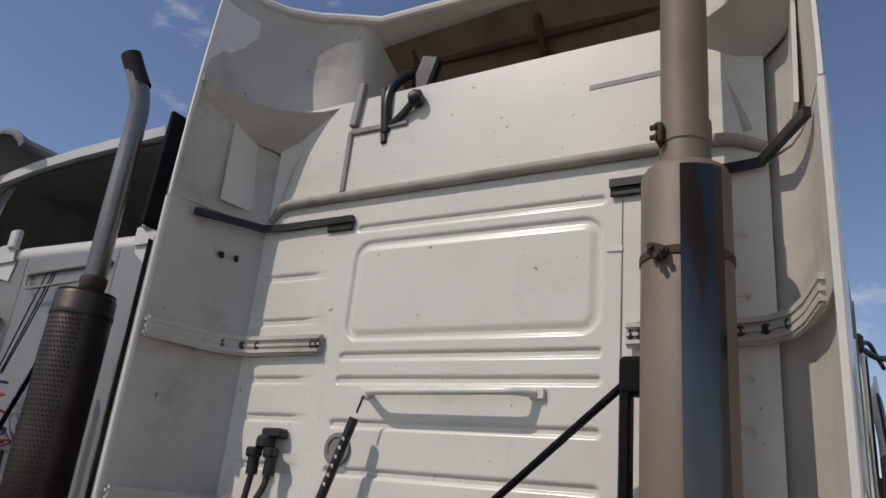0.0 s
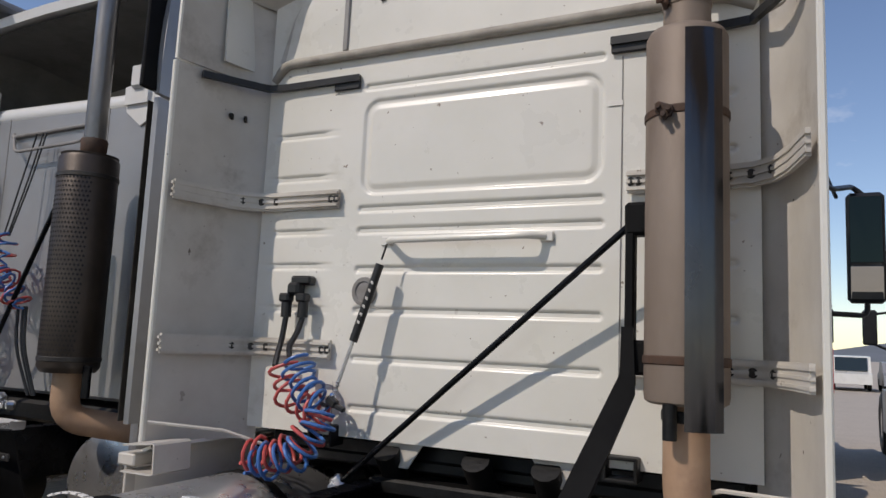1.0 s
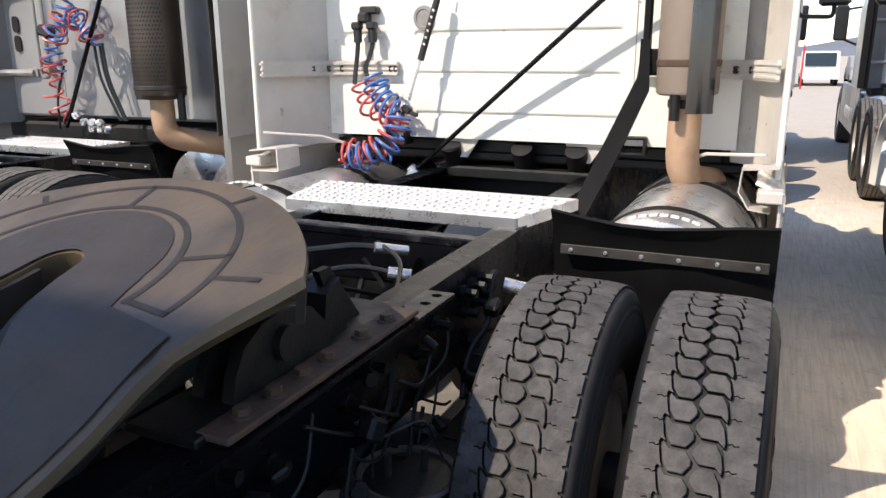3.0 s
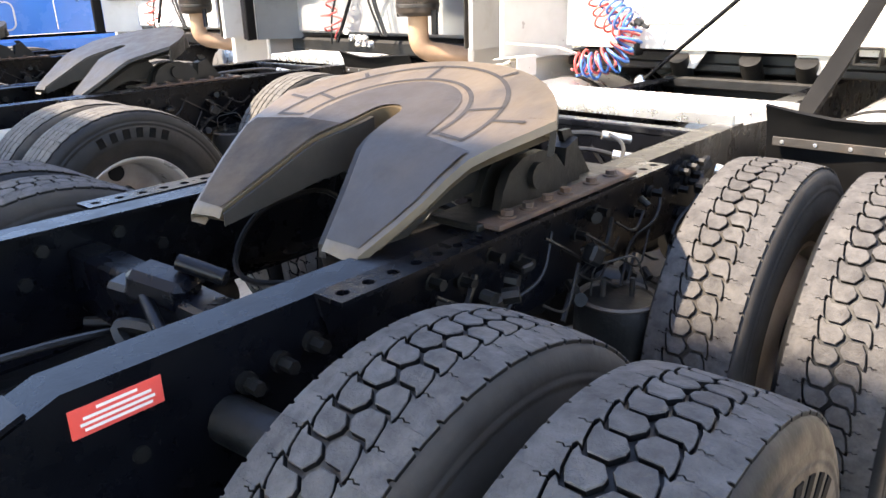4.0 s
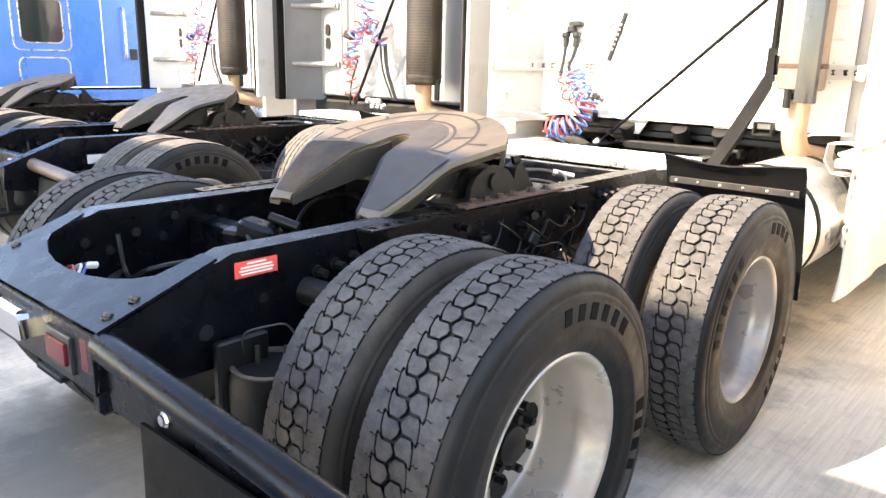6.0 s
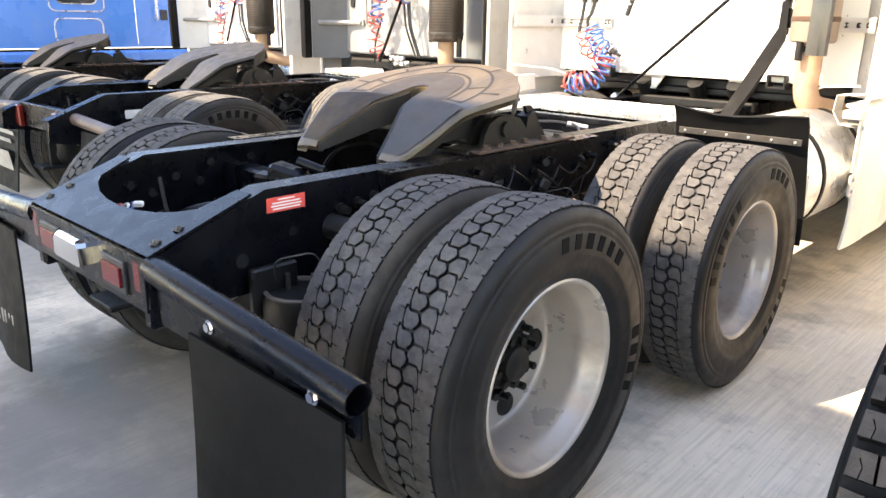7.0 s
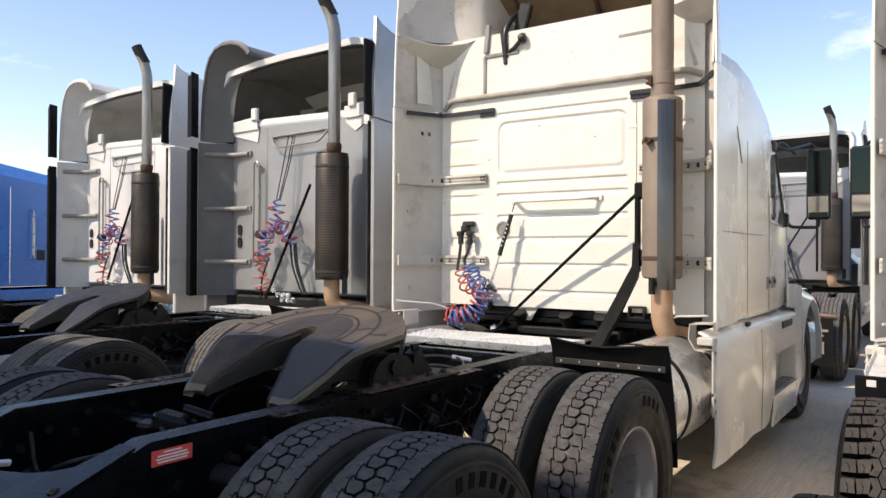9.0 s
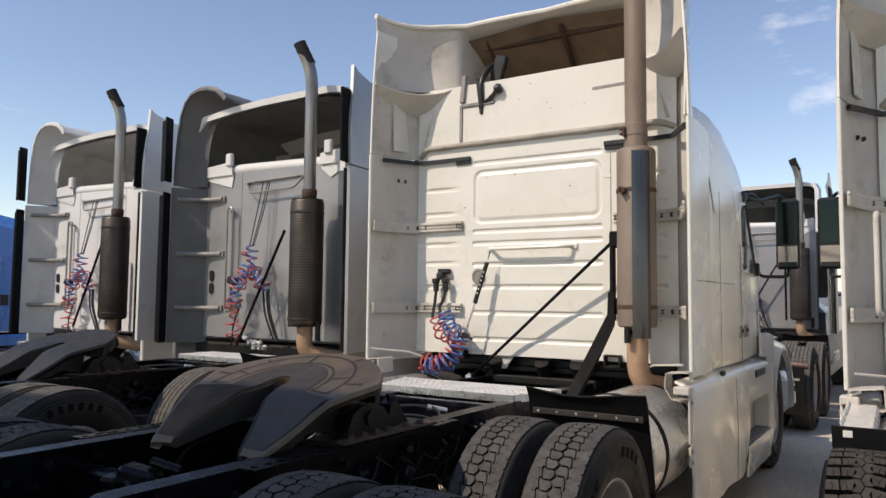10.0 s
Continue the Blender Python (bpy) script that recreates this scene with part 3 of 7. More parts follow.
def tread_mesh(kind, material):
    """The dusty tops of the blocks, and the black walls of the grooves between them."""
    s, walls = Shape(), Shape()
    top, low = TR, 0.496 if kind == "lug" else 0.514

    def block(poly, in_=0.93, out_=1.06):
        n = len(poly)
        cu, cv = sum(p[0] for p in poly) / n, sum(p[1] for p in poly) / n
        out = [on_tread(cu + (u - cu) * out_, cv + (v - cv) * out_, low) for u, v in poly] + [on_tread(u, v, top - 0.002) for u, v in poly] + [on_tread(cu + (u - cu) * in_, cv + (v - cv) * in_, top) for u, v in poly]
        ring = [(i, (i + 1) % n, (i + 1) % n + n, i + n) for i in range(n)]
        s.add(out[n:], [tuple(range(n, 2 * n))] + ring)
        walls.add(out[:2 * n], ring)

    round_len = 2 * math.pi * TR
    if kind == "hex":
        # two interlocking middle rows of tongued blocks between wide shoulder ribs with wavy cuts
        n = 66
        p = round_len / n
        body = [(0.0005, -0.10), (0.0125, -0.445), (0.0400, -0.445), (0.0505, -0.10), (0.0555, 0.42), (0.0540, 0.64), (0.0500, 0.56), (0.0425, 0.405), (0.0125, 0.405), (0.0005, 0.12)]
        rib = [(0.0622, -0.40), (0.1125, -0.42), (0.1125, -0.08), (0.1075, -0.06), (0.1045, 0.0), (0.1075, 0.06), (0.1125, 0.08), (0.1125, 0.577), (0.0616, 0.595), (0.0608, 0.52),
               (0.066, 0.45), (0.071, 0.53), (0.080, 0.48), (0.0792, 0.435), (0.0714, 0.478), (0.0666, 0.395), (0.0604, 0.45), (0.0588, 0.28), (0.0545, -0.14), (0.0500, -0.33), (0.0590, -0.25)]
        for i in range(n):
            for sg, sh in ((1, 0.0), (-1, -0.42)):
                v = (i + sh) * p
                block([(sg * u, v - sg * w * p) for u, w in body[::-1]], 0.95, 1.0)
                block([(sg * u, v - sg * w * p) for u, w in rib[::-1]], 0.997, 1.0)
    elif kind == "lug":
        # deep lugs: two zigzag centre ribs, slanted inner lugs and square shoulder lugs
        n = 46
        p = round_len / n
        for i in range(n):
            for sg, sh in ((-1, 0.0), (1, 0.5)):
                v = (i + sh) * p
                h = p * 0.40
                k = 0.006
                q = [(0.0015 + k, v - p * 0.49), (0.026 + k, v - p * 0.45), (0.019, v), (0.026 + k, v + p * 0.40), (0.0015 + k, v + p * 0.46), (0.0015 - k, v)]
                block([(sg * u, w) for u, w in (q if sg > 0 else q[::-1])], 0.99, 1.02)
                q = [(0.026, v - h * 0.75), (0.034, v - h), (0.069, v - h * 0.75), (0.064, v + h * 1.0), (0.049, v + h * 0.9), (0.0475, v + h * 0.2), (0.054, v - h * 0.25), (0.0525, v - h * 0.3), (0.0455, v + h * 0.18), (0.047, v + h * 0.88), (0.029, v + h * 0.8)]
                block([(sg * u, w) for u, w in (q if sg > 0 else q[::-1])], 0.985, 1.03)
                q = [(0.074, v - h * 0.72), (0.114, v - h * 0.75), (0.114, v + h), (0.093, v + h), (0.091, v + h * 0.3), (0.099, v - h * 0.2), (0.0975, v - h * 0.26), (0.089, v + h * 0.28), (0.091, v + h), (0.069, v + h)]
                block([(sg * u, w) for u, w in (q if sg > 0 else q[::-1])], 0.985, 1.03)
    else:
        n = 60
        p = round_len / n
        for u, w in ((-0.09, 0.020), (-0.045, 0.019), (0.0, 0.019), (0.045, 0.019), (0.09, 0.020)):
            z = 0.004
            for i in range(n):
                v = i * p
                block([(u - w, v), (u - w + z, v + p / 2), (u - w, v + p * 0.97), (u + w, v + p * 0.97), (u + w + z, v + p / 2), (u + w, v)][::-1])
    return s.mesh("tread", material, 15), walls.mesh("tread_groove", RUBBER, 15)


def rim_mesh(deep):
    s = Shape()
    if deep:
        prof = [(0.292, 0.098), (0.303, 0.104), (0.306, 0.112), (0.300, 0.117), (0.292, 0.114), (0.286, 0.10), (0.283, 0.072), (0.268, 0.055), (0.262, 0.02), (0.258, -0.045), (0.256, -0.080),
                (0.251, -0.096), (0.243, -0.105), (0.165, -0.106), (0.10, -0.106), (0.0, -0.106)]
    else:
        prof = [(0.292, 0.098), (0.303, 0.104), (0.306, 0.112), (0.300, 0.117), (0.288, 0.11), (0.28, 0.08), (0.262, 0.06), (0.25, 0.065), (0.22, 0.10), (0.17, 0.125), (0.11, 0.13), (0.0, 0.13)]
    s.lathe(prof, (0, 0, 0), (1, 0, 0), 56)
    s.lathe([(0.292, -0.1), (0.305, -0.11), (0.29, -0.113), (0.262, -0.06), (0.262, 0.02)], (0, 0, 0), (1, 0, 0), 40)
    return s.mesh("rim", RIM, 50)


TYRE, TYRE_INNER, TYRE_DEEP = tyre_mesh(), tyre_mesh(rubber=DUSTY_WALL), tyre_mesh(0.4975, RUBBER)
TREAD_HEX, TREAD_LUG, TREAD_RIB = tread_mesh("hex", TREAD), tread_mesh("lug", TREAD_DARK), tread_mesh("rib", TREAD_PALE)
RIM_DEEP, RIM_FLAT = rim_mesh(True), rim_mesh(False)


def hub_mesh():
    s = Shape()
    s.lathe([(0.128, -0.106), (0.128, -0.094), (0.10, -0.088), (0.09, -0.06), (0.086, -0.05), (0.06, -0.046), (0.056, -0.02), (0.046, -0.012), (0.0, -0.010)], (0, 0, 0), (1, 0, 0), 24)
    for k in range(8):
        a = math.pi * 2 * k / 8
        s.cyl((-0.06, 0.073 * math.cos(a), 0.073 * math.sin(a)), (-0.03, 0.073 * math.cos(a), 0.073 * math.sin(a)), 0.013, 6)
    return s.mesh("hub", GREASE, 40)


def nut_mesh():
    s = Shape()
    s.tube([(-0.106, 0, 0), (-0.068, 0, 0), (-0.066, 0, 0), (-0.034, 0, 0)], 0.02, 6, radii=(0.019, 0.019, 0.012, 0.012))
    return s.mesh("wheel_nut", GREASE, 40)


def hole_mesh():
    s = Shape()
    s.lathe([(0.0, -0.103), (0.032, -0.103), (0.034, -0.099), (0.037, -0.099), (0.041, -0.106)], (0, 0, 0), (1, 0, 0), 18)
    return s.mesh("vent_hole", HOLE, 40)


HUB, NUT, HOLES = hub_mesh(), nut_mesh(), hole_mesh()


def letters_mesh():
    """Raised, unreadable marks on the sidewall."""
    s = Shape()
    rnd = random.Random(4)
    for start, count in ((4.55, 6), (3.0, 4), (1.2, 5)):
        for i in range(count):
            a = start - i * 0.15
            c = Vector((0.1385, 0.42 * math.cos(a), 0.42 * math.sin(a)))
            s.box(c, (0.004, 0.030 + 0.012 * rnd.random(), 0.046), 0.0015, (math.degrees(a) - 90, 0, 0))
    return s.mesh("sidewall_mark", LETTER, 40)


MARKS = letters_mesh()


def wheel(parent, x, y, side, tread, outer=True, kind="deep", spin=0.0, label="dual drive wheel with a dusty worn tread"):
    """One wheel: the tyre carries its tread, rim and hub."""
    ob = new("wheel", TYRE_DEEP if tread == TREAD_LUG else TYRE if outer else TYRE_INNER)
    ob.parent = parent
    ob.location = (x, y, 0.511)
    ob.scale = (0.97, 0.97, 0.97)
    ob.rotation_euler = (spin, 0, 0 if side > 0 else math.pi)
    if not outer:
        ob.rotation_euler = (spin, 0, 0 if side < 0 else math.pi)
    tagged(ob, label)
    for nm, data, lab in (("tread", tread[0], ""), ("tread_groove", tread[1], "black groove walls"), ("rim", RIM_FLAT if kind == "flat" else RIM_DEEP, "pale painted steel rim")):
        part(nm, None, None, ob, lab, data=data)
    if outer and kind == "deep":
        part("hub", None, None, ob, "greasy black axle hub with studs", data=HUB)
        for k in range(5):
            a = math.pi * 2 * (k + 0.3) / 5
            part("vent_hole", None, None, ob, data=HOLES).location = (0, 0.196 * math.cos(a), 0.196 * math.sin(a))
        for k in range(10):
            a = math.pi * 2 * k / 10
            part("wheel_nut", None, None, ob, data=NUT).location = (0, 0.118 * math.cos(a), 0.118 * math.sin(a))
    if outer:
        tagged(part("sidewall_mark", None, None, ob, data=MARKS), kind="stuff")
    return ob


# ---------------------------------------------------------------- chassis


def rail(side):
    """One side rail of the frame: a channel whose top falls off at the tail."""
    s = Shape()
    x0, x1 = 0.424 * side, 0.432 * side
    out = [(3.9, 0.997), (-3.345, 0.997), (-3.71, 0.86), (-3.725, 0.725), (-3.55, 0.70), (-3.1, 0.70), (-2.6, 0.735), (3.9, 0.735)]
    s.prism(out, min(x0, x1), max(x0, x1), "yz")
    xa, xb = sorted((0.345 * side, 0.4325 * side))
    for z0, pts in ((0.9995, [(3.9, 0.0), (-3.35, 0.0), (-3.715, -0.1375)]),):
        top = [(y, z0 + dz) for y, dz in pts]
        s.prism(top + [(y, z - 0.009) for y, z in top[::-1]], xa, xb, "yz")
    low = [(3.9, 0.738), (-2.6, 0.738), (-3.1, 0.703), (-3.55, 0.703)]
    s.prism(low + [(y, z - 0.009) for y, z in low[::-1]], xa, xb, "yz")
    return s


def holed_strip(y0, y1, x0, x1, z, step, r):
    """A flat strip with a row of round holes."""
    s = Shape()
    n = max(1, round((y1 - y0) / step))
    d = (y1 - y0) / n
    xc = (x0 + x1) / 2 + 0.004
    for i in range(n):
        a, b = y0 + i * d, y0 + (i + 1) * d
        yc = (a + b) / 2
        ring = [(xc + r * math.cos(radians(45 * k)), yc + r * math.sin(radians(45 * k))) for k in range(8)]
        edge = [(x1, yc), (x1, b), (xc, b), (x0, b), (x0, yc), (x0, a), (xc, a), (x1, a)]
        vs = [(u, v, z) for u, v in ring] + [(u, v, z) for u, v in edge] + [(u, v, z - 0.009) for u, v in ring] + [(u, v, z - 0.009) for u, v in edge]
        fs = []
        for k in range(8):
            j = (k + 1) % 8
            fs += [(k, 8 + k, 8 + j, j), (16 + j, 24 + j, 24 + k, 16 + k), (j, 16 + j, 16 + k, k), (8 + k, 24 + k, 24 + j, 8 + j)]
        s.add(vs, fs)
    return s


def fifth_wheel(t, tan=True):
    """The tilted coupling plate with its two sloping horns on pivot brackets."""
    s = Shape()
    R, yc = 0.517, -2.53

    def height(y):
        if y > -2.48:
            return 1.166 + 0.27 * (y + 2.53)
        return float(np.interp(-y, (2.48, 2.52, 2.56, 2.62, 2.76), (1.1795, 1.165, 1.138, 1.095, 0.998)))

    # inner edge (slot) and outer edge, from the slot's end to the horn's tip
    slot = [(0.046, -2.37), (0.05, -2.41), (0.058, -2.45), (0.07, -2.485), (0.085, -2.52), (0.105, -2.56), (0.135, -2.62), (0.158, -2.67), (0.188, -2.735)]
    rimline = [(0.4633, -2.30), (0.441, -2.36), (0.42, -2.41), (0.402, -2.46), (0.387, -2.505), (0.373, -2.555), (0.356, -2.615), (0.335, -2.67), (0.30, -2.745)]
    for side in (1, -1):
        g = []
        for (xa, ya), (xb, yb) in zip(slot, rimline):
            row = []
            for k in range(8):
                q = k / 6 if k < 7 else 1.012
                x, y = xa + (xb - xa) * q, ya + (yb - ya) * min(1, q)
                row.append((side * x, y, height(y) - (0.022 if k == 7 else 0.004 if k in (0, 6) else 0.0)))
            g.append(row)
        x0, y0, z0 = g[-1][0]
        g.append([(x * 0.995, y - 0.012, z - 0.02) for x, y, z in g[-1]])
        s.sheet(g if side < 0 else [r[::-1] for r in g], 0.045)
    fan = []
    m = 32
    a0 = math.asin((-2.30 - yc) / R)
    for i in range(m + 1):
        a = a0 + (math.pi - 2 * a0) * i / m
        b = math.pi * i / m
        xo, yo = R * math.cos(a), yc + R * math.sin(a)
        xi, yi = 0.046 * math.cos(b), -2.37 + 0.046 * math.sin(b)
        row = []
        for k in range(9):
            q = k / 7 if k < 8 else 1.008
            x, y = xi + (xo - xi) * q, yi + (yo - yi) * q
            row.append((x, y, height(y) - (0.02 if k == 8 else 0.004 if k in (0, 7) else 0.0)))
        fan.append(row)
    s.sheet(fan, 0.045)
    plate = part("coupling_plate", s, PLATE_TAN if tan else PLATE_DARK, t, "greasy fifth wheel plate with worn tan rings" if tan else "dark greasy fifth wheel plate")
    k = Shape()
    edge = []
    for i in range(41):
        a = radians(27 + 126 * i / 40)
        edge.append((0.507 * math.cos(a), yc + 0.507 * math.sin(a)))
    k.sheet([[(x, y, height(y) - 0.012) for x, y in edge], [(x * 0.985, yc + (y - yc) * 0.985, height(y) - 0.085) for x, y in edge]], 0.014)
    for side in (1, -1):
        for xx in (0.27,):
            k.prism([(-2.69, 0.985), (-2.55, 1.09), (-2.47, 1.12), (-2.34, 1.14), (-2.34, 1.05), (-2.5, 1.04), (-2.66, 0.965)], side * xx - 0.012, side * xx + 0.012, "yz")
    k.box((0, -2.12, 1.215), (0.6, 0.08, 0.07), 0.01, (12, 0, 0))
    for ob in (plate, *pieces("plate_skirt", k, GREASE, t, near=-1)):
        ob.location.x = 0.065
    # thick inner walls along the slot
    for side in (1, -1):
        k = Shape()
        top = [(side * x, y, height(y) - 0.012) for x, y in slot]
        deep = (0.07, 0.09, 0.10, 0.10, 0.095, 0.085, 0.065, 0.05, 0.03)
        rows = [top, [(x, y, z - d) for (x, y, z), d in zip(top, deep)]]
        k.sheet(rows if side > 0 else rows[::-1], 0.016)
        part("horn_wall", k, PLATE_WALL, plate)
    if tan:
        d = Shape()
        disc = []
        for i in range(33):
            b = math.pi * i / 32
            row = []
            for q in range(6):
                r0, r1 = 0.049, 0.20
                x = (r0 + (r1 - r0) * q / 5) * math.cos(b)
                y = -2.37 + (r0 + (r1 * 0.98 - r0) * q / 5) * math.sin(b)
                row.append((x, y, height(y) + 0.0016))
            disc.append(row)
        d.sheet(disc)
        for side in (1,):
            rowsd = []
            for (xa, y), xb in zip(slot, (0.2, 0.205, 0.215, 0.365, 0.362, 0.35, 0.335, 0.315, 0.285)):
                rowsd.append([(side * (xa + 0.004 + (xb - xa) * q / 5), y, height(y) + 0.0018) for q in range(6)])
            d.sheet(rowsd if side < 0 else [r[::-1] for r in rowsd])
        rowsd = []
        for (xa, y), xb in list(zip(slot, (0.2, 0.2, 0.19)))[:3]:
            rowsd.append([(-(xa + 0.004 + (xb - xa) * q / 5), y, height(y) + 0.0018) for q in range(6)])
        d.sheet(rowsd)
        e = Shape()
        rowsd = []
        for (xa, y), xb in list(zip(slot, (0.2, 0.205, 0.215, 0.365, 0.362, 0.35, 0.335, 0.315, 0.285)))[2:]:
            rowsd.append([(-(xa + 0.004 + (xb - xa) * q / 5), y, height(y) + 0.0018) for q in range(6)])
        e.sheet(rowsd)
        part("grease_smear", e, SMEAR, plate, "dull tan dried grease over one horn")
        part("worn_centre", d, PLATE_WORN, plate, "dark bare steel worn round the slot")
        g = Shape()

        def arc(rr, w, a0, a1, cy=-2.39):
            A = range(a0, a1 + 1, 5)
            g.sheet([[(r * math.cos(radians(a)), cy + r * math.sin(radians(a)), height(cy + r * math.sin(radians(a))) + 0.0012) for a in A] for r in (rr - w, rr)])

        arc(0.24, 0.012, -12, 192)
        arc(0.33, 0.012, -10, 190)
        for a, r0, r1 in ((20, 0.24, 0.33), (58, 0.33, 0.375), (-10, 0.24, 0.33), (8, 0.33, 0.41), (100, 0.24, 0.33), (140, 0.33, 0.37), (165, 0.24, 0.33), (190, 0.24, 0.33), (172, 0.33, 0.41)):
            ca, sa = math.cos(radians(a)), math.sin(radians(a))
            nx, ny = -sa * 0.006, ca * 0.006
            q = [[(r * ca + e * nx, -2.39 + r * sa + e * ny, height(-2.39 + r * sa + e * ny) + 0.0012) for r in (r0, (r0 + r1) / 2, r1)] for e in (1, -1)]
            g.sheet(q)
        part("grease_groove", g, PLATE_GROOVE, plate)
    b = Shape()
    for side in (1, -1):
        xa = side * 0.385
        arch = [(-2.37, 1.0), (-2.355, 1.06), (-2.33, 1.1), (-2.28, 1.125), (-2.20, 1.13), (-2.14, 1.11), (-2.10, 1.07), (-2.08, 1.0)]
        for dx, w in ((-0.03, 0.012), (0.032, 0.012)):
            b.prism(arch, xa + dx - w, xa + dx + w, "yz")
        b.cyl((xa - 0.06, -2.23, 1.075), (xa + 0.06, -2.23, 1.075), 0.032, 14)
        b.prism([(-1.90, 1.0), (-2.02, 1.15), (-2.06, 1.15), (-1.99, 1.0)], xa - 0.008, xa + 0.008, "yz")
        b.prism([(-2.09, 1.0), (-2.07, 1.11), (-2.02, 1.13), (-2.0, 1.0)], xa - 0.03, xa + 0.03, "yz")
        b.box((xa, -2.15, 1.0085), (0.14, 0.66, 0.016), 0.003)
    b.box((0, -2.22, 1.03), (0.7, 0.16, 0.05), 0.01)
    pieces("pivot_bracket", b, GREASE, t, "greasy black pivot bracket", near=-1)


def chassis(t, tread, tail="curved", tan=True, spin=0.0):
    for side in (1, -1):
        part("frame_rail", rail(side), FRAME, t, "satin black steel frame rail")
    s = Shape()
    for y, z, r in ((-1.1, 0.9, 0.05), (-1.75, 0.84, 0.06), (-2.95, 0.84, 0.05)):
        s.box((0, y, z), (0.84, 0.09, 0.16), 0.01)
    s.box((0, -1.12, 0.985), (0.70, 0.06, 0.03), 0.005)
    pieces("crossmember", s, FRAME, t)
    # axles
    for y in (-1.554, -2.926):
        s = Shape()
        s.cyl((-0.95, y, 0.525), (0.95, y, 0.525), 0.075, 18)
        s.lathe([(0.0, -0.2), (0.12, -0.18), (0.2, -0.08), (0.22, 0.0), (0.2, 0.09), (0.12, 0.2), (0.075, 0.32)], (0.05, y, 0.54), (0, 1, 0), 24)
        for side in (1, -1):
            s.box((side * 0.5, y, 0.56), (0.14, 0.8, 0.09), 0.02)
            s.lathe([(0.0, -0.09), (0.08, -0.085), (0.09, -0.02), (0.09, 0.03), (0.07, 0.08), (0.0, 0.09)], (side * 0.44, y + 0.28, 0.66), (0.2 * side, 1, 0.2), 18)
        part("drive_axle", s, GREASE, t, "greasy black drive axle")
    for side in (1, -1):
        for y in (-3.31, -1.98):
            s = Shape()
            s.lathe([(0.0, 0.0), (0.08, 0.0), (0.10, 0.02), (0.116, 0.08), (0.108, 0.13), (0.116, 0.18), (0.116, 0.25), (0.108, 0.28), (0.0, 0.284)], (side * 0.535, y, 0.42), (0, 0, 1), 28)
            b = part("air_spring", s, GREASE, t)
            s = Shape()
            s.lathe([(0.094, 0.0), (0.108, 0.0), (0.112, 0.006), (0.106, 0.012), (0.096, 0.008)], (side * 0.535, y, 0.70), (0, 0, 1), 28, close=True)
            part("spring_cap", s, CAP, b, "thin tan ring on the air spring")
            s = Shape()
            s.cyl((side * 0.50, y - 0.02, 0.70), (side * 0.50, y - 0.02, 0.752), 0.008, 8)
            s.cyl((side * 0.56, y + 0.03, 0.70), (side * 0.56, y + 0.03, 0.755), 0.008, 8)
            s.tube(bent((side * 0.48, y - 0.05, 0.71), (side * 0.49, y - 0.06, 0.80), (side * 0.56, y + 0.04, 0.82), (side * 0.58, y + 0.08, 0.71), r=0.03), 0.003, 6)
            pieces("air_fitting", s, IRON, b)
    for side in (1, -1):
        # tank added as dark filler, hides the bright ground between the rails
        s = Shape()
        s.lathe([(0.0, 0.0), (0.09, 0.01), (0.125, 0.04), (0.13, 0.08), (0.13, 0.92), (0.125, 0.96), (0.09, 0.99), (0.0, 1.0)], (side * 0.2, -1.25, 0.66), (0, 1, 0), 24)
        part("air_tank", s, GREASE, t, "unseen black tank added to fill the gap between the rails")
        s = Shape()
        s.box((side * 0.47, -3.36, 0.60), (0.03, 0.16, 0.36), 0.008)
        s.box((side * 0.515, -3.40, 0.415), (0.2, 0.22, 0.025), 0.006)
        part("spring_bracket", s, GREASE, t, "black plate behind the air spring")
    s = Shape()
    s.cyl((0.02, -2.9, 0.60), (0.03, -1.6, 0.62), 0.06, 16)
    s.cyl((0.03, -1.5, 0.62), (0.0, 0.6, 0.72), 0.065, 16)
    pieces("drive_shaft", s, GREASE, t, "greasy drive shaft")
    # bolts and stubs on the outside of the webs
    s = Shape()
    for side in (1, -1):
        bolts(s, [(side * 0.432, y, z) for y, z in ((-2.93, 0.915), (-3.0, 0.905), (-3.07, 0.895), (-1.32, 0.94), (-1.38, 0.935), (-1.44, 0.93), (-1.36, 0.88), (-1.43, 0.87), (-1.62, 0.90), (-1.72, 0.86), (-2.42, 0.93), (-2.52, 0.9), (-2.62, 0.93), (-2.3, 0.88), (-1.95, 0.92), (-2.05, 0.88))], (side, 0, 0), 0.013, 0.045)
        s.cyl((side * 0.432, -3.11, 0.845), (side * 0.56, -3.09, 0.835), 0.042, 14)
        s.cyl((side * 0.432, -3.44, 0.80), (side * 0.437, -3.44, 0.80), 0.022, 14)
        s.cyl((side * 0.432, -3.258, 0.856), (side * 0.437, -3.258, 0.856), 0.014, 12)
    pieces("frame_bolt", s, GREASE, t)
    s = Shape()
    for y, z in ((-2.86, 0.93), (-2.96, 0.90), (-3.05, 0.93), (-3.1, 0.86), (-3.2, 0.89), (-3.3, 0.84), (-2.75, 0.87), (-2.5, 0.92), (-3.38, 0.88)):
        for side in (1, -1):
            s.cyl((side * 0.424, y, z), (side * 0.410, y, z), 0.017, 6)
    pieces("web_bolt", s, GREASE, t)
    s = Shape()
    rnd = random.Random(7)
    for k in range(14):
        x = rnd.uniform(-0.3, 0.3)
        y = rnd.uniform(-3.2, -1.2)
        pts = [(x, y, 0.78)]
        for j in range(4):
            x, y = max(-0.33, min(0.33, x + rnd.uniform(-0.2, 0.2))), y + rnd.uniform(-0.25, 0.35)
            pts.append((x, y, rnd.uniform(0.74, 0.95)))
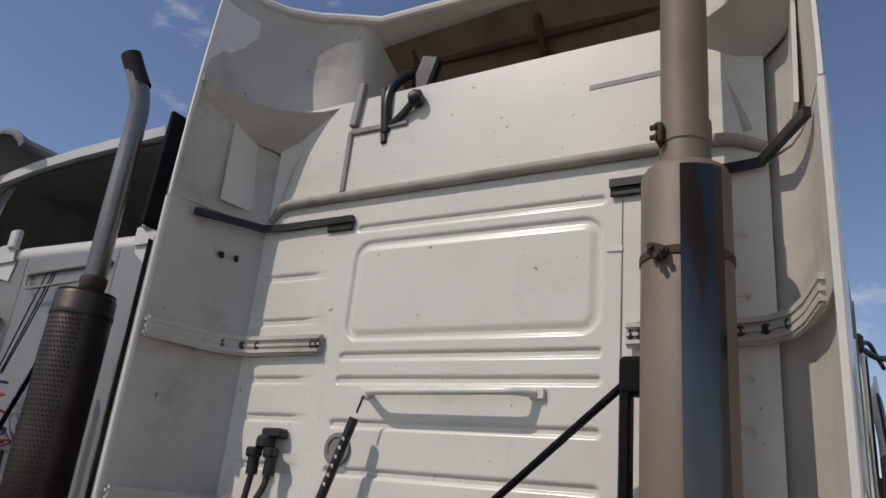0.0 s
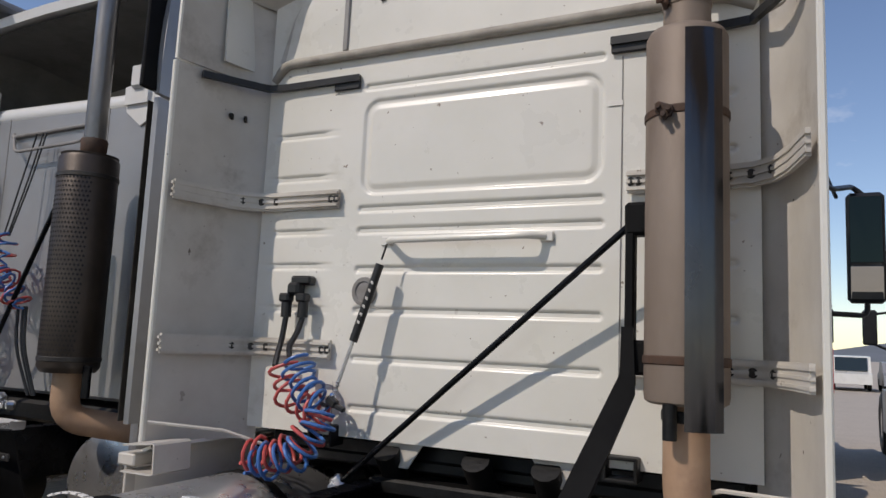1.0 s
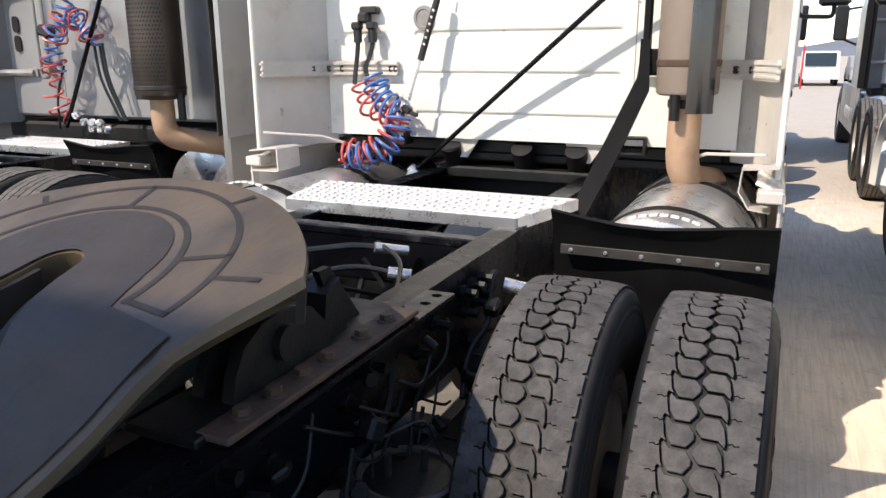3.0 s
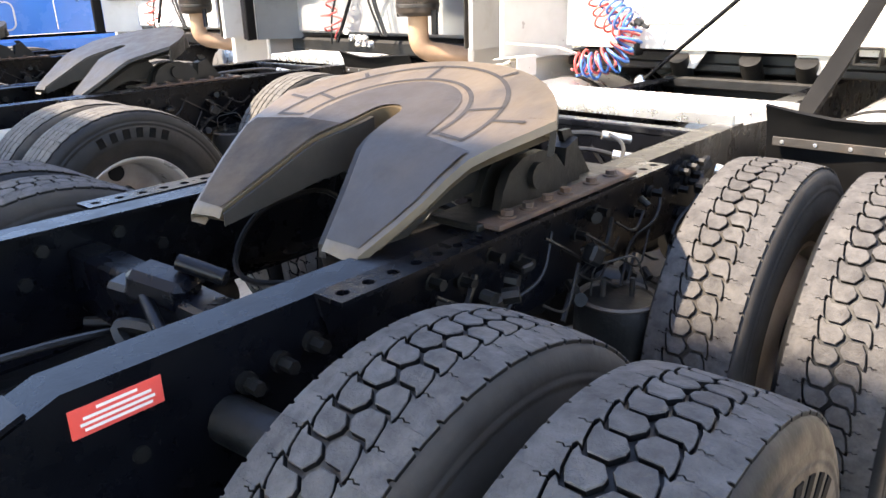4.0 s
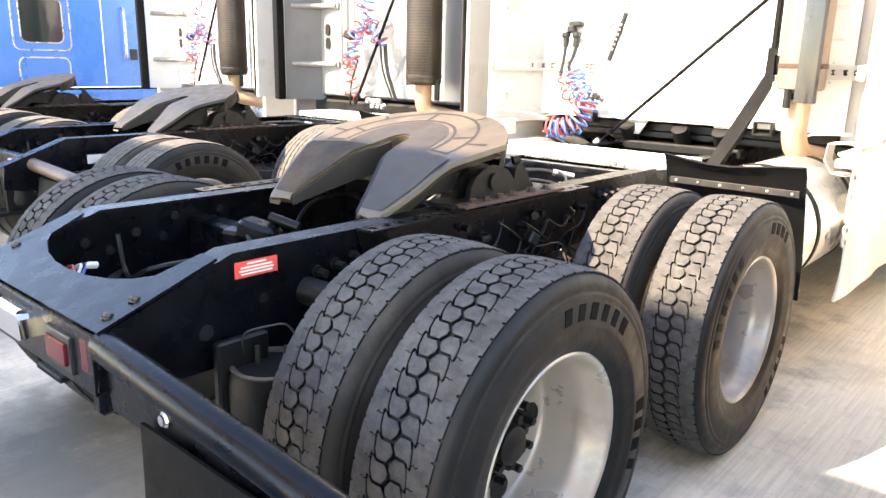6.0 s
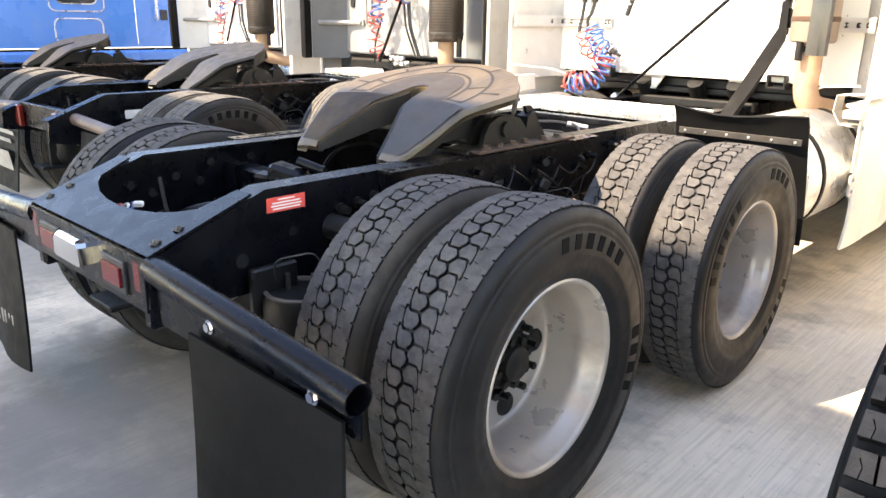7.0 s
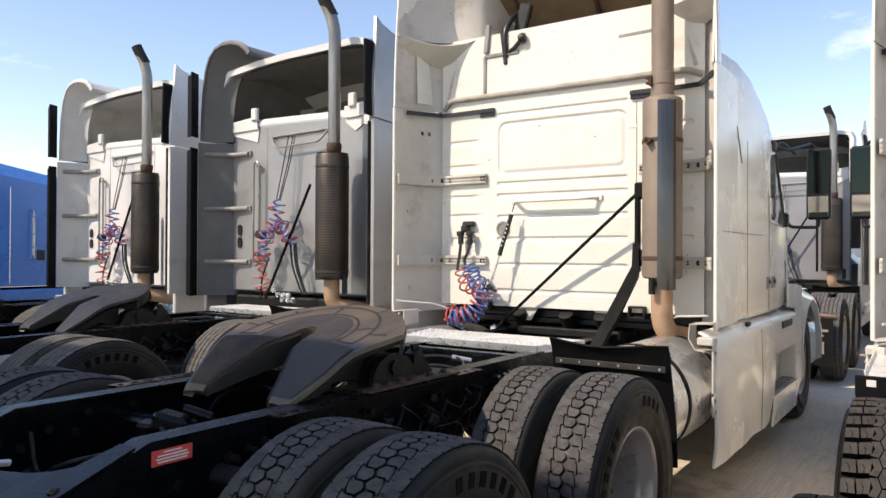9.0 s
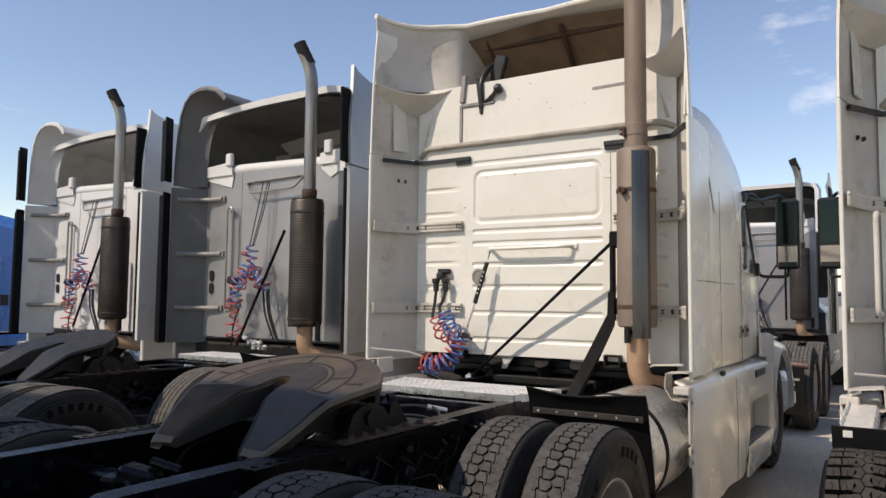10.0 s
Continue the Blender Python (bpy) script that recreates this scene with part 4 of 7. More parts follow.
        s.tube(bent(*pts, r=0.12), rnd.choice((0.008, 0.012, 0.016)), 6)
    for k in range(6):
        s.box((rnd.uniform(-0.28, 0.28), rnd.uniform(-3.1, -1.2), rnd.uniform(0.66, 0.76)), (0.1, 0.12, 0.09), 0.02, (0, 0, rnd.uniform(0, 90)))
    for side in (1, -1):
        for k in range(5):
            y = -1.3 - 0.3 * k
            pts = [(side * 0.46, y, 0.93 - 0.02 * (k % 3)), (side * 0.5, y - 0.09, 0.84), (side * 0.47, y - 0.2, 0.78 + 0.03 * (k % 2)), (side * 0.5, y - 0.3, 0.7)]
            s.tube(bent(*pts, r=0.08), 0.005 if k % 2 else 0.008, 6)
    tagged(part("brake_line", s, GREASE, t, "tangle of black brake lines and valves"), kind="stuff")
    # small fittings and hoses crowded along the outside of the webs
    s = Shape()
    for side in (1, -1):
        for k in range(46):
            y, z, x = rnd.uniform(-2.75, -1.2), rnd.uniform(0.66, 0.93), rnd.uniform(0.44, 0.53)
            if k % 3 == 0:
                s.box((side * x, y, z), (rnd.uniform(0.02, 0.05), rnd.uniform(0.03, 0.07), rnd.uniform(0.02, 0.06)), 0.008, (rnd.uniform(0, 60), 0, rnd.uniform(-20, 20)))
            elif k % 3 == 1:
                s.cyl((side * x, y, z), (side * (x + 0.03), y + rnd.uniform(-0.03, 0.03), z + rnd.uniform(-0.02, 0.02)), rnd.uniform(0.01, 0.02), 8)
            else:
                s.tube(bent((side * x, y, z), (side * (x + 0.02), y + 0.08, z - 0.05), (side * x, y + 0.16, z + rnd.uniform(-0.1, 0.06)), r=0.06), rnd.uniform(0.003, 0.005), 6)
    tagged(part("frame_fitting", s, GREASE, t, "crowd of small black fittings and hoses"), kind="stuff")
    # outboard angle with holes and the rusty mount bolts
    for side in (1, -1):
        xs = sorted((side * 0.4335, side * 0.508))
        st = holed_strip(-2.915, -1.665, xs[0], xs[1], 1.003, 0.062, 0.0135)
        st.prism([(-2.915, 1.0015), (-1.665, 1.0015), (-1.68, 0.915), (-2.895, 0.915)], side * 0.4335, side * 0.4415, "yz")
        an = part("mounting_angle", st, FRAME, t, "drilled mounting angle")
        rb = Shape()
        rb.box((side * 0.466, -2.15, 1.012), (0.064, 0.62, 0.012), 0.003)
        bolts(rb, [(side * 0.466, y, 1.0175) for y in (-2.39, -2.31, -2.23, -2.15, -2.03, -1.93)], (0, 0, 1), 0.014, 0.016)
        part("mounting_bolt", rb, RUST, an, "rusty bolts on a shim")
    # air hoses over the crossmembers, with bright fittings
    hs = Shape()
    hs.tube(bent((-0.36, -1.75, 0.93), (-0.2, -1.45, 0.97), (0.02, -1.28, 0.985), (0.12, -1.2, 0.95), r=0.15), 0.011, 8)
    hs.tube(bent((-0.05, -1.62, 0.93), (0.05, -1.4, 0.96), (0.26, -1.3, 0.90), (0.34, -1.5, 0.86), r=0.1), 0.009, 8)
    hs.tube(bent((0.05, -1.22, 0.98), (0.2, -1.34, 0.97), (0.3, -1.6, 0.9), r=0.08), 0.007, 8)
    hs.tube(bent((-0.36, -2.0, 0.92), (-0.1, -1.95, 0.94), (0.2, -1.98, 0.93), (0.36, -1.9, 0.9), r=0.08), 0.014, 8)
    pieces("air_hose", hs, PLASTIC, t, "black air hose", near=-1)
    hs = Shape()
    hs.cyl((0.06, -1.26, 0.975), (0.14, -1.19, 0.955), 0.016, 10)
    hs.cyl((0.16, -1.36, 0.93), (0.22, -1.33, 0.92), 0.02, 10)
    hs.cyl((0.48, -1.24, 0.90), (0.55, -1.22, 0.885), 0.022, 10)
    hs.box((0.57, -1.215, 0.88), (0.05, 0.05, 0.05), 0.012)
    pieces("hose_fitting", hs, ALU, t, "bright hose fitting", near=-1)
    fifth_wheel(t, tan)
    # wheels
    for y in (-1.554, -2.926):
        for side in (1, -1):
            wheel(t, side * 1.088, y, side, tread, True, spin=spin + y)
            wheel(t, side * 0.759, y, side, tread, False, spin=spin + y * 2, label="inner drive wheel with a dusty worn tread")
    for side in (1, -1):
        wheel(t, side * 1.0, 3.2, side, TREAD_RIB, True, "flat", label="front steering wheel")
    # tail
    if tail == "curved":
        s = Shape()
        cols = [-0.432, -0.40, -0.36, -0.33, -0.28, -0.2, -0.1, 0, 0.1, 0.2, 0.28, 0.33, 0.36, 0.40, 0.432]
        g = []
        for x in cols:
            q = max(0.0, 1 - (x / 0.36) ** 2)
            c = 0.12 if abs(x) > 0.35 else 0.28 + 0.40 * q ** 0.5
            g.append([(x, -3.35 - 0.365 * (c + (1 - c) * k / 4), 1.0035 - 0.1375 * (c + (1 - c) * k / 4)) for k in range(5)])
        s.sheet(g[::-1], 0.008)
        gus = part("tail_gusset", s, FRAME, t, "satin black gusset plate with a curved cutout")
        s = Shape()
        bolts(s, [(sx * 0.385, y, z) for sx in (1, -1) for y, z in ((-3.599, 0.911), (-3.668, 0.885))], (0, 0.3, 1), 0.013, 0.014)
        pieces("bolt", s, IRON, gus)
        s = Shape()
        s.box((0, -3.722, 0.787), (0.845, 0.012, 0.155), 0.003)
        s.box((0.40, -3.69, 0.70), (0.05, 0.06, 0.09), 0.01)
        s.box((-0.40, -3.69, 0.70), (0.05, 0.06, 0.09), 0.01)
        tp = part("tail_plate", s, FRAME, t, "black rear light bar")
        for x in (-0.24, 0.24):
            s = Shape()
            s.box((x, -3.729, 0.785), (0.155, 0.016, 0.098), 0.012)
            lb = part("lamp_bezel", s, PLASTIC, tp)
            s = Shape()
            s.box((x, -3.738, 0.785), (0.118, 0.014, 0.06), 0.012)
            part("tail_lamp", s, RED_LENS, lb, "red tail lamp lens")
        for x in (-0.385, 0.375):
            s = Shape()
            s.box((x, -3.725, 0.805), (0.038, 0.007, 0.085), 0.003)
            part("reflector", s, RED_LENS, tp)
        s = Shape()
        s.prism([(-0.115, 0.775), (-0.107, 0.825), (-0.095, 0.836), (0.065, 0.836), (0.077, 0.825), (0.085, 0.775), (0.07, 0.768), (-0.10, 0.768)], -3.768, -3.722)
        s.cyl((-0.09, -3.752, 0.832), (0.06, -3.752, 0.832), 0.016, 14)
        part("plate_lamp", s, CHROME, tp, "chrome number plate lamp")
        for side in (1, -1):
            s = Shape()
            a, b = Vector((side * 0.42, -3.70, 0.835)), Vector((side * 1.275, -3.705, 0.774))
            s.lathe([(0.032, 0), (0.038, 0), (0.038, (b - a).length - 0.004), (0.036, (b - a).length), (0.033, (b - a).length), (0.032, 0.0)], a, b - a, 20)
            s.prism([(side * 0.44, 0.80), (side * 1.28, 0.745), (side * 1.28, 0.685), (side * 0.46, 0.685)], -3.708, -3.70)
            arm = part("flap_arm", s, FRAME, t, "satin black tubular mud flap arm")
            s = Shape()
            bolts(s, [(side * x, -3.735, 0.808 - 0.072 * (x - 0.42)) for x in (0.77, 1.17)], (0, -1, 0), 0.012, 0.012)
            bolts(s, [(side * x, -3.716, 0.695) for x in (0.70, 0.88, 1.06, 1.22)], (0, -1, 0), 0.009, 0.008)
            pieces("bolt", s, CHROME, arm)
            s = Shape()
            rows = []
            for i in range(9):
                z = 0.725 - 0.56 * i / 8
                rows.append([(side * (0.64 + 0.61 * j / 8) , -3.72 - 0.018 * math.sin(j * 0.8) * i / 8 - 0.02 * (i / 8) ** 2, z) for j in range(9)])
            s.sheet(rows if side > 0 else [r[::-1] for r in rows], 0.009)
            fl = part("mud_flap", s, RUBBER, t, "black rubber mud flap with a pale worn mark" if side < 0 else "black rubber mud flap")
            if side < 0:
                s = Shape()
                for j in range(5):
                    for m in (-1, 1):
                        s.box((side * 0.945 + (j - 2) * 0.085 + m * 0.018, -3.749, 0.335), (0.011, 0.003, 0.06), 0.001)
                pieces("pale_mark", s, GUTTER, fl)
        s = Shape()
        s.box((0.4355, -3.279, 0.949), (0.003, 0.137, 0.045), 0.0008)
        lab = part("warning_label", s, RED_LABEL, t, "red warning label with white lines of text")
        s = Shape()
        for j, (w, z) in enumerate(((0.06, 0.964), (0.1, 0.954), (0.11, 0.945), (0.1, 0.936))):
            s.box((0.4378, -3.279, z), (0.0012, w, 0.0045), 0.0003)
        pieces("text_bar", s, PAPER, lab, near=0.0)
        s = Shape()
        for k, (mx, c0) in enumerate(((0, 0), (0.05, 0.02))):
            s.tube(bent((-0.34, -3.3, 0.78), (-0.2 + mx, -3.42, 0.8), (-0.05, -3.35 - c0, 0.77), (0.12, -3.3, 0.8), (0.3, -3.2, 0.84), r=0.1), 0.009, 6)
        wires = part("wiring_loom", s, PLASTIC, t, "black wiring loom with loose red and white wires")
        for m, o in ((RED_HOSE, 0.0), (PAPER, 0.03), (BLUE_HOSE, 0.05)):
            s = Shape()
            s.tube(bent((-0.28, -3.52 + o, 0.83), (-0.22, -3.50 + o, 0.87), (-0.15, -3.53, 0.86 - o), (-0.13 + o, -3.5, 0.78), (-0.02, -3.42, 0.79), r=0.05), 0.005, 6)
            part("wire", s, m, wires)
        s = Shape()
        s.box((-0.25, -3.53, 0.80), (0.045, 0.03, 0.02), 0.005, (0, 20, 30))
        s.box((-0.18, -3.46, 0.865), (0.035, 0.022, 0.018), 0.005, (10, 0, 50))
        pieces("connector", s, PAPER, wires)
        s = Shape()
        s.box((0.02, -2.98, 0.93), (0.14, 0.09, 0.07), 0.02, (0, 12, 24))
        s.cyl((-0.06, -3.0, 0.95), (0.16, -3.06, 0.86), 0.014, 10)
        s.cyl((0.04, -2.95, 0.98), (0.13, -2.9, 0.95), 0.018, 10)
        s.box((-0.1, -3.0, 0.9), (0.08, 0.06, 0.05), 0.015, (10, 0, 10))
        pieces("levelling_valve", s, FRAME, t, "black cast levelling valve", near=-1)
    else:
        s = Shape()
        s.box((0, -3.60, 0.83), (0.83, 0.02, 0.16), 0.004)
        s.cyl((-0.43, -3.5, 0.84), (0.43, -3.5, 0.84), 0.05, 14)
        tp = part("tail_plate", s, FRAME, t)
        for x in (-0.34, 0.34):
            s = Shape()
            s.box((x, -3.63, 0.82), (0.07, 0.04, 0.15), 0.01)
            part("tail_lamp", s, RED_LENS, tp, "red tail lamp lens")
        for side in (1, -1):
            s = Shape()
            s.cyl((side * 0.43, -3.55, 0.86), (side * 1.2, -3.55, 0.82), 0.038, 14)
            arm = part("flap_arm", s, ARM_RUST, t, "rusty steel mud flap arm")
            s = Shape()
            s.sheet([[(side * (0.56 + 0.6 * j / 4), -3.565 - 0.02 * i, 0.80 - 0.14 * i) for j in range(5)] for i in range(5)][::1 if side > 0 else -1], 0.009)
            fl = part("mud_flap", s, RUBBER, t, "black mud flap with pale printed panels")
            s = Shape()
            for k, (z, w) in enumerate(((0.66, 0.5), (0.60, 0.4))):
                s.box((side * 0.86, -3.58 - 0.143 * (0.8 - z) - 0.012, z), (w, 0.004, 0.03), 0.001, (8, 0, 0))
            s.box((side * 0.86, -3.64, 0.45), (0.42, 0.004, 0.16), 0.001, (8, 0, 0))
            pieces("printed_panel", s, GUTTER, fl)

# ---------------------------------------------------------------- white sleeper cab
CX = 0.0


def fairing_line(side, y_end=-0.40):
    """Plan of the curved side extender, from the back wall outwards."""
    pts = [(0.93, 0.03), (0.97, 0.0), (1.015, -0.05), (1.045, -0.12), (1.073, -0.22), (1.105, y_end)]
    return [(CX + side * x, y) for x, y in pts]


def deck(t, x0=-0.605, x1=0.515, taper=0.1):
    """Grip deck: rows of slots with raised, toothed edges, open through the plate."""
    y0, y1, z = -0.935, -0.53, 1.032
    s = Shape()
    nx, ny = 25, 9
    dx, dy = (x1 - x0) / nx, (y1 - y0) / ny
    for i in range(nx):
        for j in range(ny):
            a, b = x0 + i * dx, y0 + j * dy
            off = 0.004 if j % 2 else -0.004
            out = [(a, b), (a + dx, b), (a + dx, b + dy), (a, b + dy)]
            inn = [(a + dx * 0.2 + off, b + dy * 0.3), (a + dx * 0.8 + off, b + dy * 0.3), (a + dx * 0.8 + off, b + dy * 0.74), (a + dx * 0.2 + off, b + dy * 0.74)]
            out, inn = [[(u - taper * (u - (x0 + x1) / 2) / ((x1 - x0) / 2) * (y1 - v) / (y1 - y0), v) for u, v in q] for q in (out, inn)]
            vs = [(u, v, z) for u, v in out] + [(u, v, z + (0.0075 if k < 2 else 0.004)) for k, (u, v) in enumerate(inn)] + [(u, v, z - 0.03) for u, v in inn]
            s.add(vs, [(k, (k + 1) % 4, 4 + (k + 1) % 4, 4 + k) for k in range(4)] + [(4 + k, 4 + (k + 1) % 4, 8 + (k + 1) % 4, 8 + k) for k in range(4)])
    dk = part("tread_deck", s, DECK, t, "bright aluminium grip deck with rows of slots")
    s = Shape()
    s.box(((x0 + x1) / 2, y0 - 0.004, 1.012), (x1 - x0 - 2 * taper, 0.006, 0.042), 0.001)
    s.box(((x0 + x1) / 2, y1 + 0.004, 1.012), (x1 - x0, 0.006, 0.042), 0.001)
    for xe, k in ((x0 - 0.004, 1), (x1 + 0.004, -1)):
        s.prism([(xe, y1), (xe + k * taper, y0), (xe + k * (taper + 0.006), y0), (xe + k * 0.006, y1)], 0.991, 1.033, "xy")
    pieces("deck_edge", s, ALU, dk)


def quarter_flap(t, side):
    """Rubber sheet with a riveted strip ahead of the drive wheels."""
    s = Shape()
    rows = []
    for i, (y, z) in enumerate(((-1.13, 1.115), (-1.10, 1.06), (-1.085, 0.99), (-1.035, 0.83), (-0.995, 0.68), (-0.98, 0.50))):
        rows.append([(side * (0.585 + 0.62 * j / 6), y + 0.012 * math.sin(j * 1.1 + 0.6), z - (0.02 * math.sin(j * 0.75) + 0.004 * j if i == 0 else 0)) for j in range(7)])
    s.sheet(rows if side > 0 else [r[::-1] for r in rows], 0.01)
    ff = part("front_flap", s, RUBBER, t, "black rubber quarter fender with a riveted strip")
    s = Shape()
    s.box((side * 0.90, -1.108, 0.992), (0.575, 0.008, 0.03), 0.002)
    st = part("rivet_strip", s, IRON, ff)
    s = Shape()
    bolts(s, [(side * (0.644 + 0.103 * k), -1.112, 0.992) for k in range(6)], (0, -1, 0), 0.0045, 0.006)
    pieces("rivet", s, ALU, ff)


def white_cab(t):
    # back wall: a backing and a pressed outer skin with recessed grooves
    s = Shape()
    s.box((CX, 0.045, 2.13), (1.90, 0.04, 1.94), 0.01)
    wall = part("back_wall", s, WHITE, t, "white pressed sheet-metal rear cab wall")
    s = Shape()
    s.box((CX, 0.075, 2.89), (1.82, 0.05, 0.42), 0.02)
    part("upper_wall", s, WHITE, wall)
    long_z = (2.52, 2.033, 1.949, 1.80, 1.644, 1.464, 1.27)
    short_z = (2.348, 2.17, 1.949, 1.813, 1.644)
    grooves = [(-0.477, 0.477, z) for z in long_z] + [(-0.885, -0.645, z) for z in short_z] + [(0.645, 0.885, z) for z in short_z]

    def ramp(d, w=0.009):
        return min(1.0, max(0.0, 0.5 - d / w))

    def depth(x, z):
        out = 0.0
        for x0, x1, gz in grooves:
            if abs(z - gz) < 0.03:
                dx = max(x0 + 0.014 - x, 0.0, x - x1 + 0.014)
                out = max(out, 0.010 * ramp(math.hypot(dx, z - gz) - 0.0135))
        qx, qz = abs(x) - 0.405, abs(z - 2.278) - 0.123
        d = math.hypot(max(qx, 0), max(qz, 0)) + min(max(qx, qz), 0) - 0.065
        out = max(out, 0.010 * ramp(d, 0.012) * (1 - 0.75 * ramp(d + 0.03, 0.02)))
        return out - 0.004 * math.sin(x * 3.1) * math.sin(z * 2.3)

    def fine(marks, lo, hi, coarse, reach, stepw):
        vals = set(round(lo + (hi - lo) * i / coarse, 4) for i in range(coarse + 1))
        for c in marks:
            k = -reach
            while k <= reach + 1e-6:
                if lo < c + k < hi:
                    vals.add(round(c + k, 4))
                k += stepw
        vals = sorted(vals)
        out = vals[:1]
        for v in vals[1:]:
            if v - out[-1] > stepw * 0.6:
                out.append(v)
        return out

    xs = fine([e for g in grooves[6:13:6] + grooves[-1:] for e in g[:2]] + [-0.445, 0.445], CX - 0.95, CX + 0.95, 40, 0.045, 0.004)
    zs = fine(list(long_z) + list(short_z) + [2.10, 2.13, 2.43, 2.46], 1.155, 3.10, 40, 0.026, 0.0035)
    s = Shape()
    s.sheet([[(x, depth(x, z), z) for x in xs] for z in zs[::-1]][::-1], -0.004)
    part("pressed_skin", s, WHITE, wall, "white wall skin with pressed grooves and a panel", smooth=60)
    s = Shape()
    for x in (-0.546, 0.532):
        s.box((x, -0.0015, 1.84), (0.004, 0.005, 1.34), 0.001)
    pieces("panel_seam", s, GREYTRIM, wall)
    s = Shape()
    for x in (-0.52, 0.51):
        s.box((x, -0.004, 2.35), (0.05, 0.003, 0.018), 0.001)
    pieces("tape_patch", s, PAPER, wall)
    # gutter bar
    s = Shape()
    s.tube(bent((-0.93, 0.0, 2.60), (-0.87, -0.02, 2.66), (0.85, -0.02, 2.66), (0.94, 0.0, 2.62), r=0.05), 0.02, 10)
    part("gutter_bar", s, GUTTER, wall, "dusty moulded gutter bar")
    # side extenders
    for side in (1, -1):
        ln = fairing_line(side)
        for z0, z1, nm in ((1.10, 2.585, "side_extender"), (2.595, 3.12, "upper_extender")):
            rows = []
            for i in range(9):
                z = z0 + (z1 - z0) * i / 8
                row = []
                for j, (x, y) in enumerate(ln):
                    k = j / (len(ln) - 1)
                    in_ = 0.0
                    if z > 2.6:
                        q = (z - 2.6) / 1.0
                        in_ = 0.05 * q * q * (0.3 + 0.7 * k)
                        y = y + 0.05 * q * (1 - k)
                    row.append((x - side * in_, y, z))
                rows.append(row)
            s = Shape()
            s.sheet(rows if side < 0 else [r[::-1] for r in rows], -0.014)
            ext = part(nm, s, WHITE_IN, t, "white moulded side extender, dusty inside")
            if nm == "side_extender":
                st = Shape()
                (xe, ye) = ln[-1]
                st.box((xe + side * 0.006, ye - 0.002, (z0 + z1) / 2), (0.02, 0.022, z1 - z0), 0.006)
                part("edge_trim", st, WHITE, ext)
                for z in (2.075, 1.49):
                    # folded bracket strip along wall and extender
                    b = Shape()
                    pts = [(CX + side * 0.556, -0.016), (CX + side * 0.87, -0.016), (CX + side * 0.94, -0.035), (CX + side * 1.0, -0.095), (CX + side * 1.042, -0.21), (CX + side * 1.085, -0.385)]
                    for dz, hh, d in ((0, 0.075, 0.0), (0.024, 0.010, 0.012), (-0.024, 0.010, 0.012), (0.0, 0.010, 0.008)):
                        b.sheet([[(x, y - d, z + dz + hh / 2) for x, y in (pts if side > 0 else pts[::-1])], [(x, y - d, z + dz - hh / 2) for x, y in (pts if side > 0 else pts[::-1])]], 0.014)
                    br = part("bracket_strip", b, WHITE_IN, ext, "ribbed white bracket strip with bolts")
                    b = Shape()
                    bolts(b, [(CX + side * x, y, z) for x, y in ((0.568, -0.03), (0.592, -0.03), (0.86, -0.03), (0.925, -0.045), (0.985, -0.095))], (-side * 0.3, -0.95, 0), 0.010, 0.008)
                    pieces("strip_bolt", b, IRON, ext)
                if side < 0:
                    for u, yy, ang in ((1.018, -0.075, -62), (1.043, -0.135, -70)):
                        b = Shape()
                        ring = [(0.025 * math.cos(k * math.pi / 6), 0.013 * math.sin(k * math.pi / 6)) for k in range(12)]
                        b.prism(ring, -0.004, 0.004)
                        rot = Euler((0, 0, radians(ang * -side))).to_matrix()
                        b.v = [tuple(rot @ Vector(p) + Vector((CX + side * u, yy, 2.425))) for p in b.v]
                        part("torn_slot", b, HOLE, ext)
                for z in (2.075, 1.49):
                    b = Shape()
                    b.lathe([(0.0, 0.008), (0.012, 0.007), (0.02, 0.002), (0.021, -0.002)], (CX + side * 1.074, -0.35, z), (-side * 0.95, -0.3, 0), 14)
                    part("rusty_bolt", b, RUST, ext)
        # black stay
        s = Shape()
        s.sheet([[(CX + side * x, y, 2.572) for x, y in ((0.496, -0.012), (0.84, -0.012), (0.94, -0.03), (1.08, -0.29))][::side], [(CX + side * x, y, 2.545) for x, y in ((0.496, -0.012), (0.84, -0.012), (0.94, -0.03), (1.08, -0.29))][::side]], 0.02)
        s.box((CX + side * 0.556, -0.014, 2.545), (0.12, 0.014, 0.055), 0.004)
        part("black_stay", s, PLASTIC, t, "black steel stay bracket")
        # crescent ledge moulded across the upper extender
        s = Shape()
        edge = [(1.075, -0.39, 3.10), (1.005, -0.31, 3.07), (0.935, -0.22, 3.05), (0.87, -0.14, 3.045), (0.80, -0.08, 3.05), (0.73, -0.03, 3.065), (0.66, 0.0, 3.085)]
        base = [(1.092, -0.36, 3.13), (1.06, -0.18, 3.12), (1.02, -0.07, 3.11), (0.955, -0.0, 3.10), (0.87, 0.025, 3.10), (0.78, 0.04, 3.10), (0.67, 0.045, 3.10)]
        under = [(1.092, -0.36, 3.02), (1.06, -0.18, 2.97), (1.02, -0.07, 2.94), (0.955, -0.0, 2.92), (0.87, 0.025, 2.92), (0.78, 0.04, 2.96), (0.67, 0.045, 3.06)]
        rows = [[(CX + side * x, y, z) for x, y, z in r] for r in (base, [tuple((a * 0.35 + b * 0.65) for a, b in zip(p, q)) for p, q in zip(base, edge)], edge, [tuple((a * 0.7 + b * 0.3) for a, b in zip(p, q)) for p, q in zip(edge, under)], under)]
        s.sheet(rows if side > 0 else [r[::-1] for r in rows], 0.012)
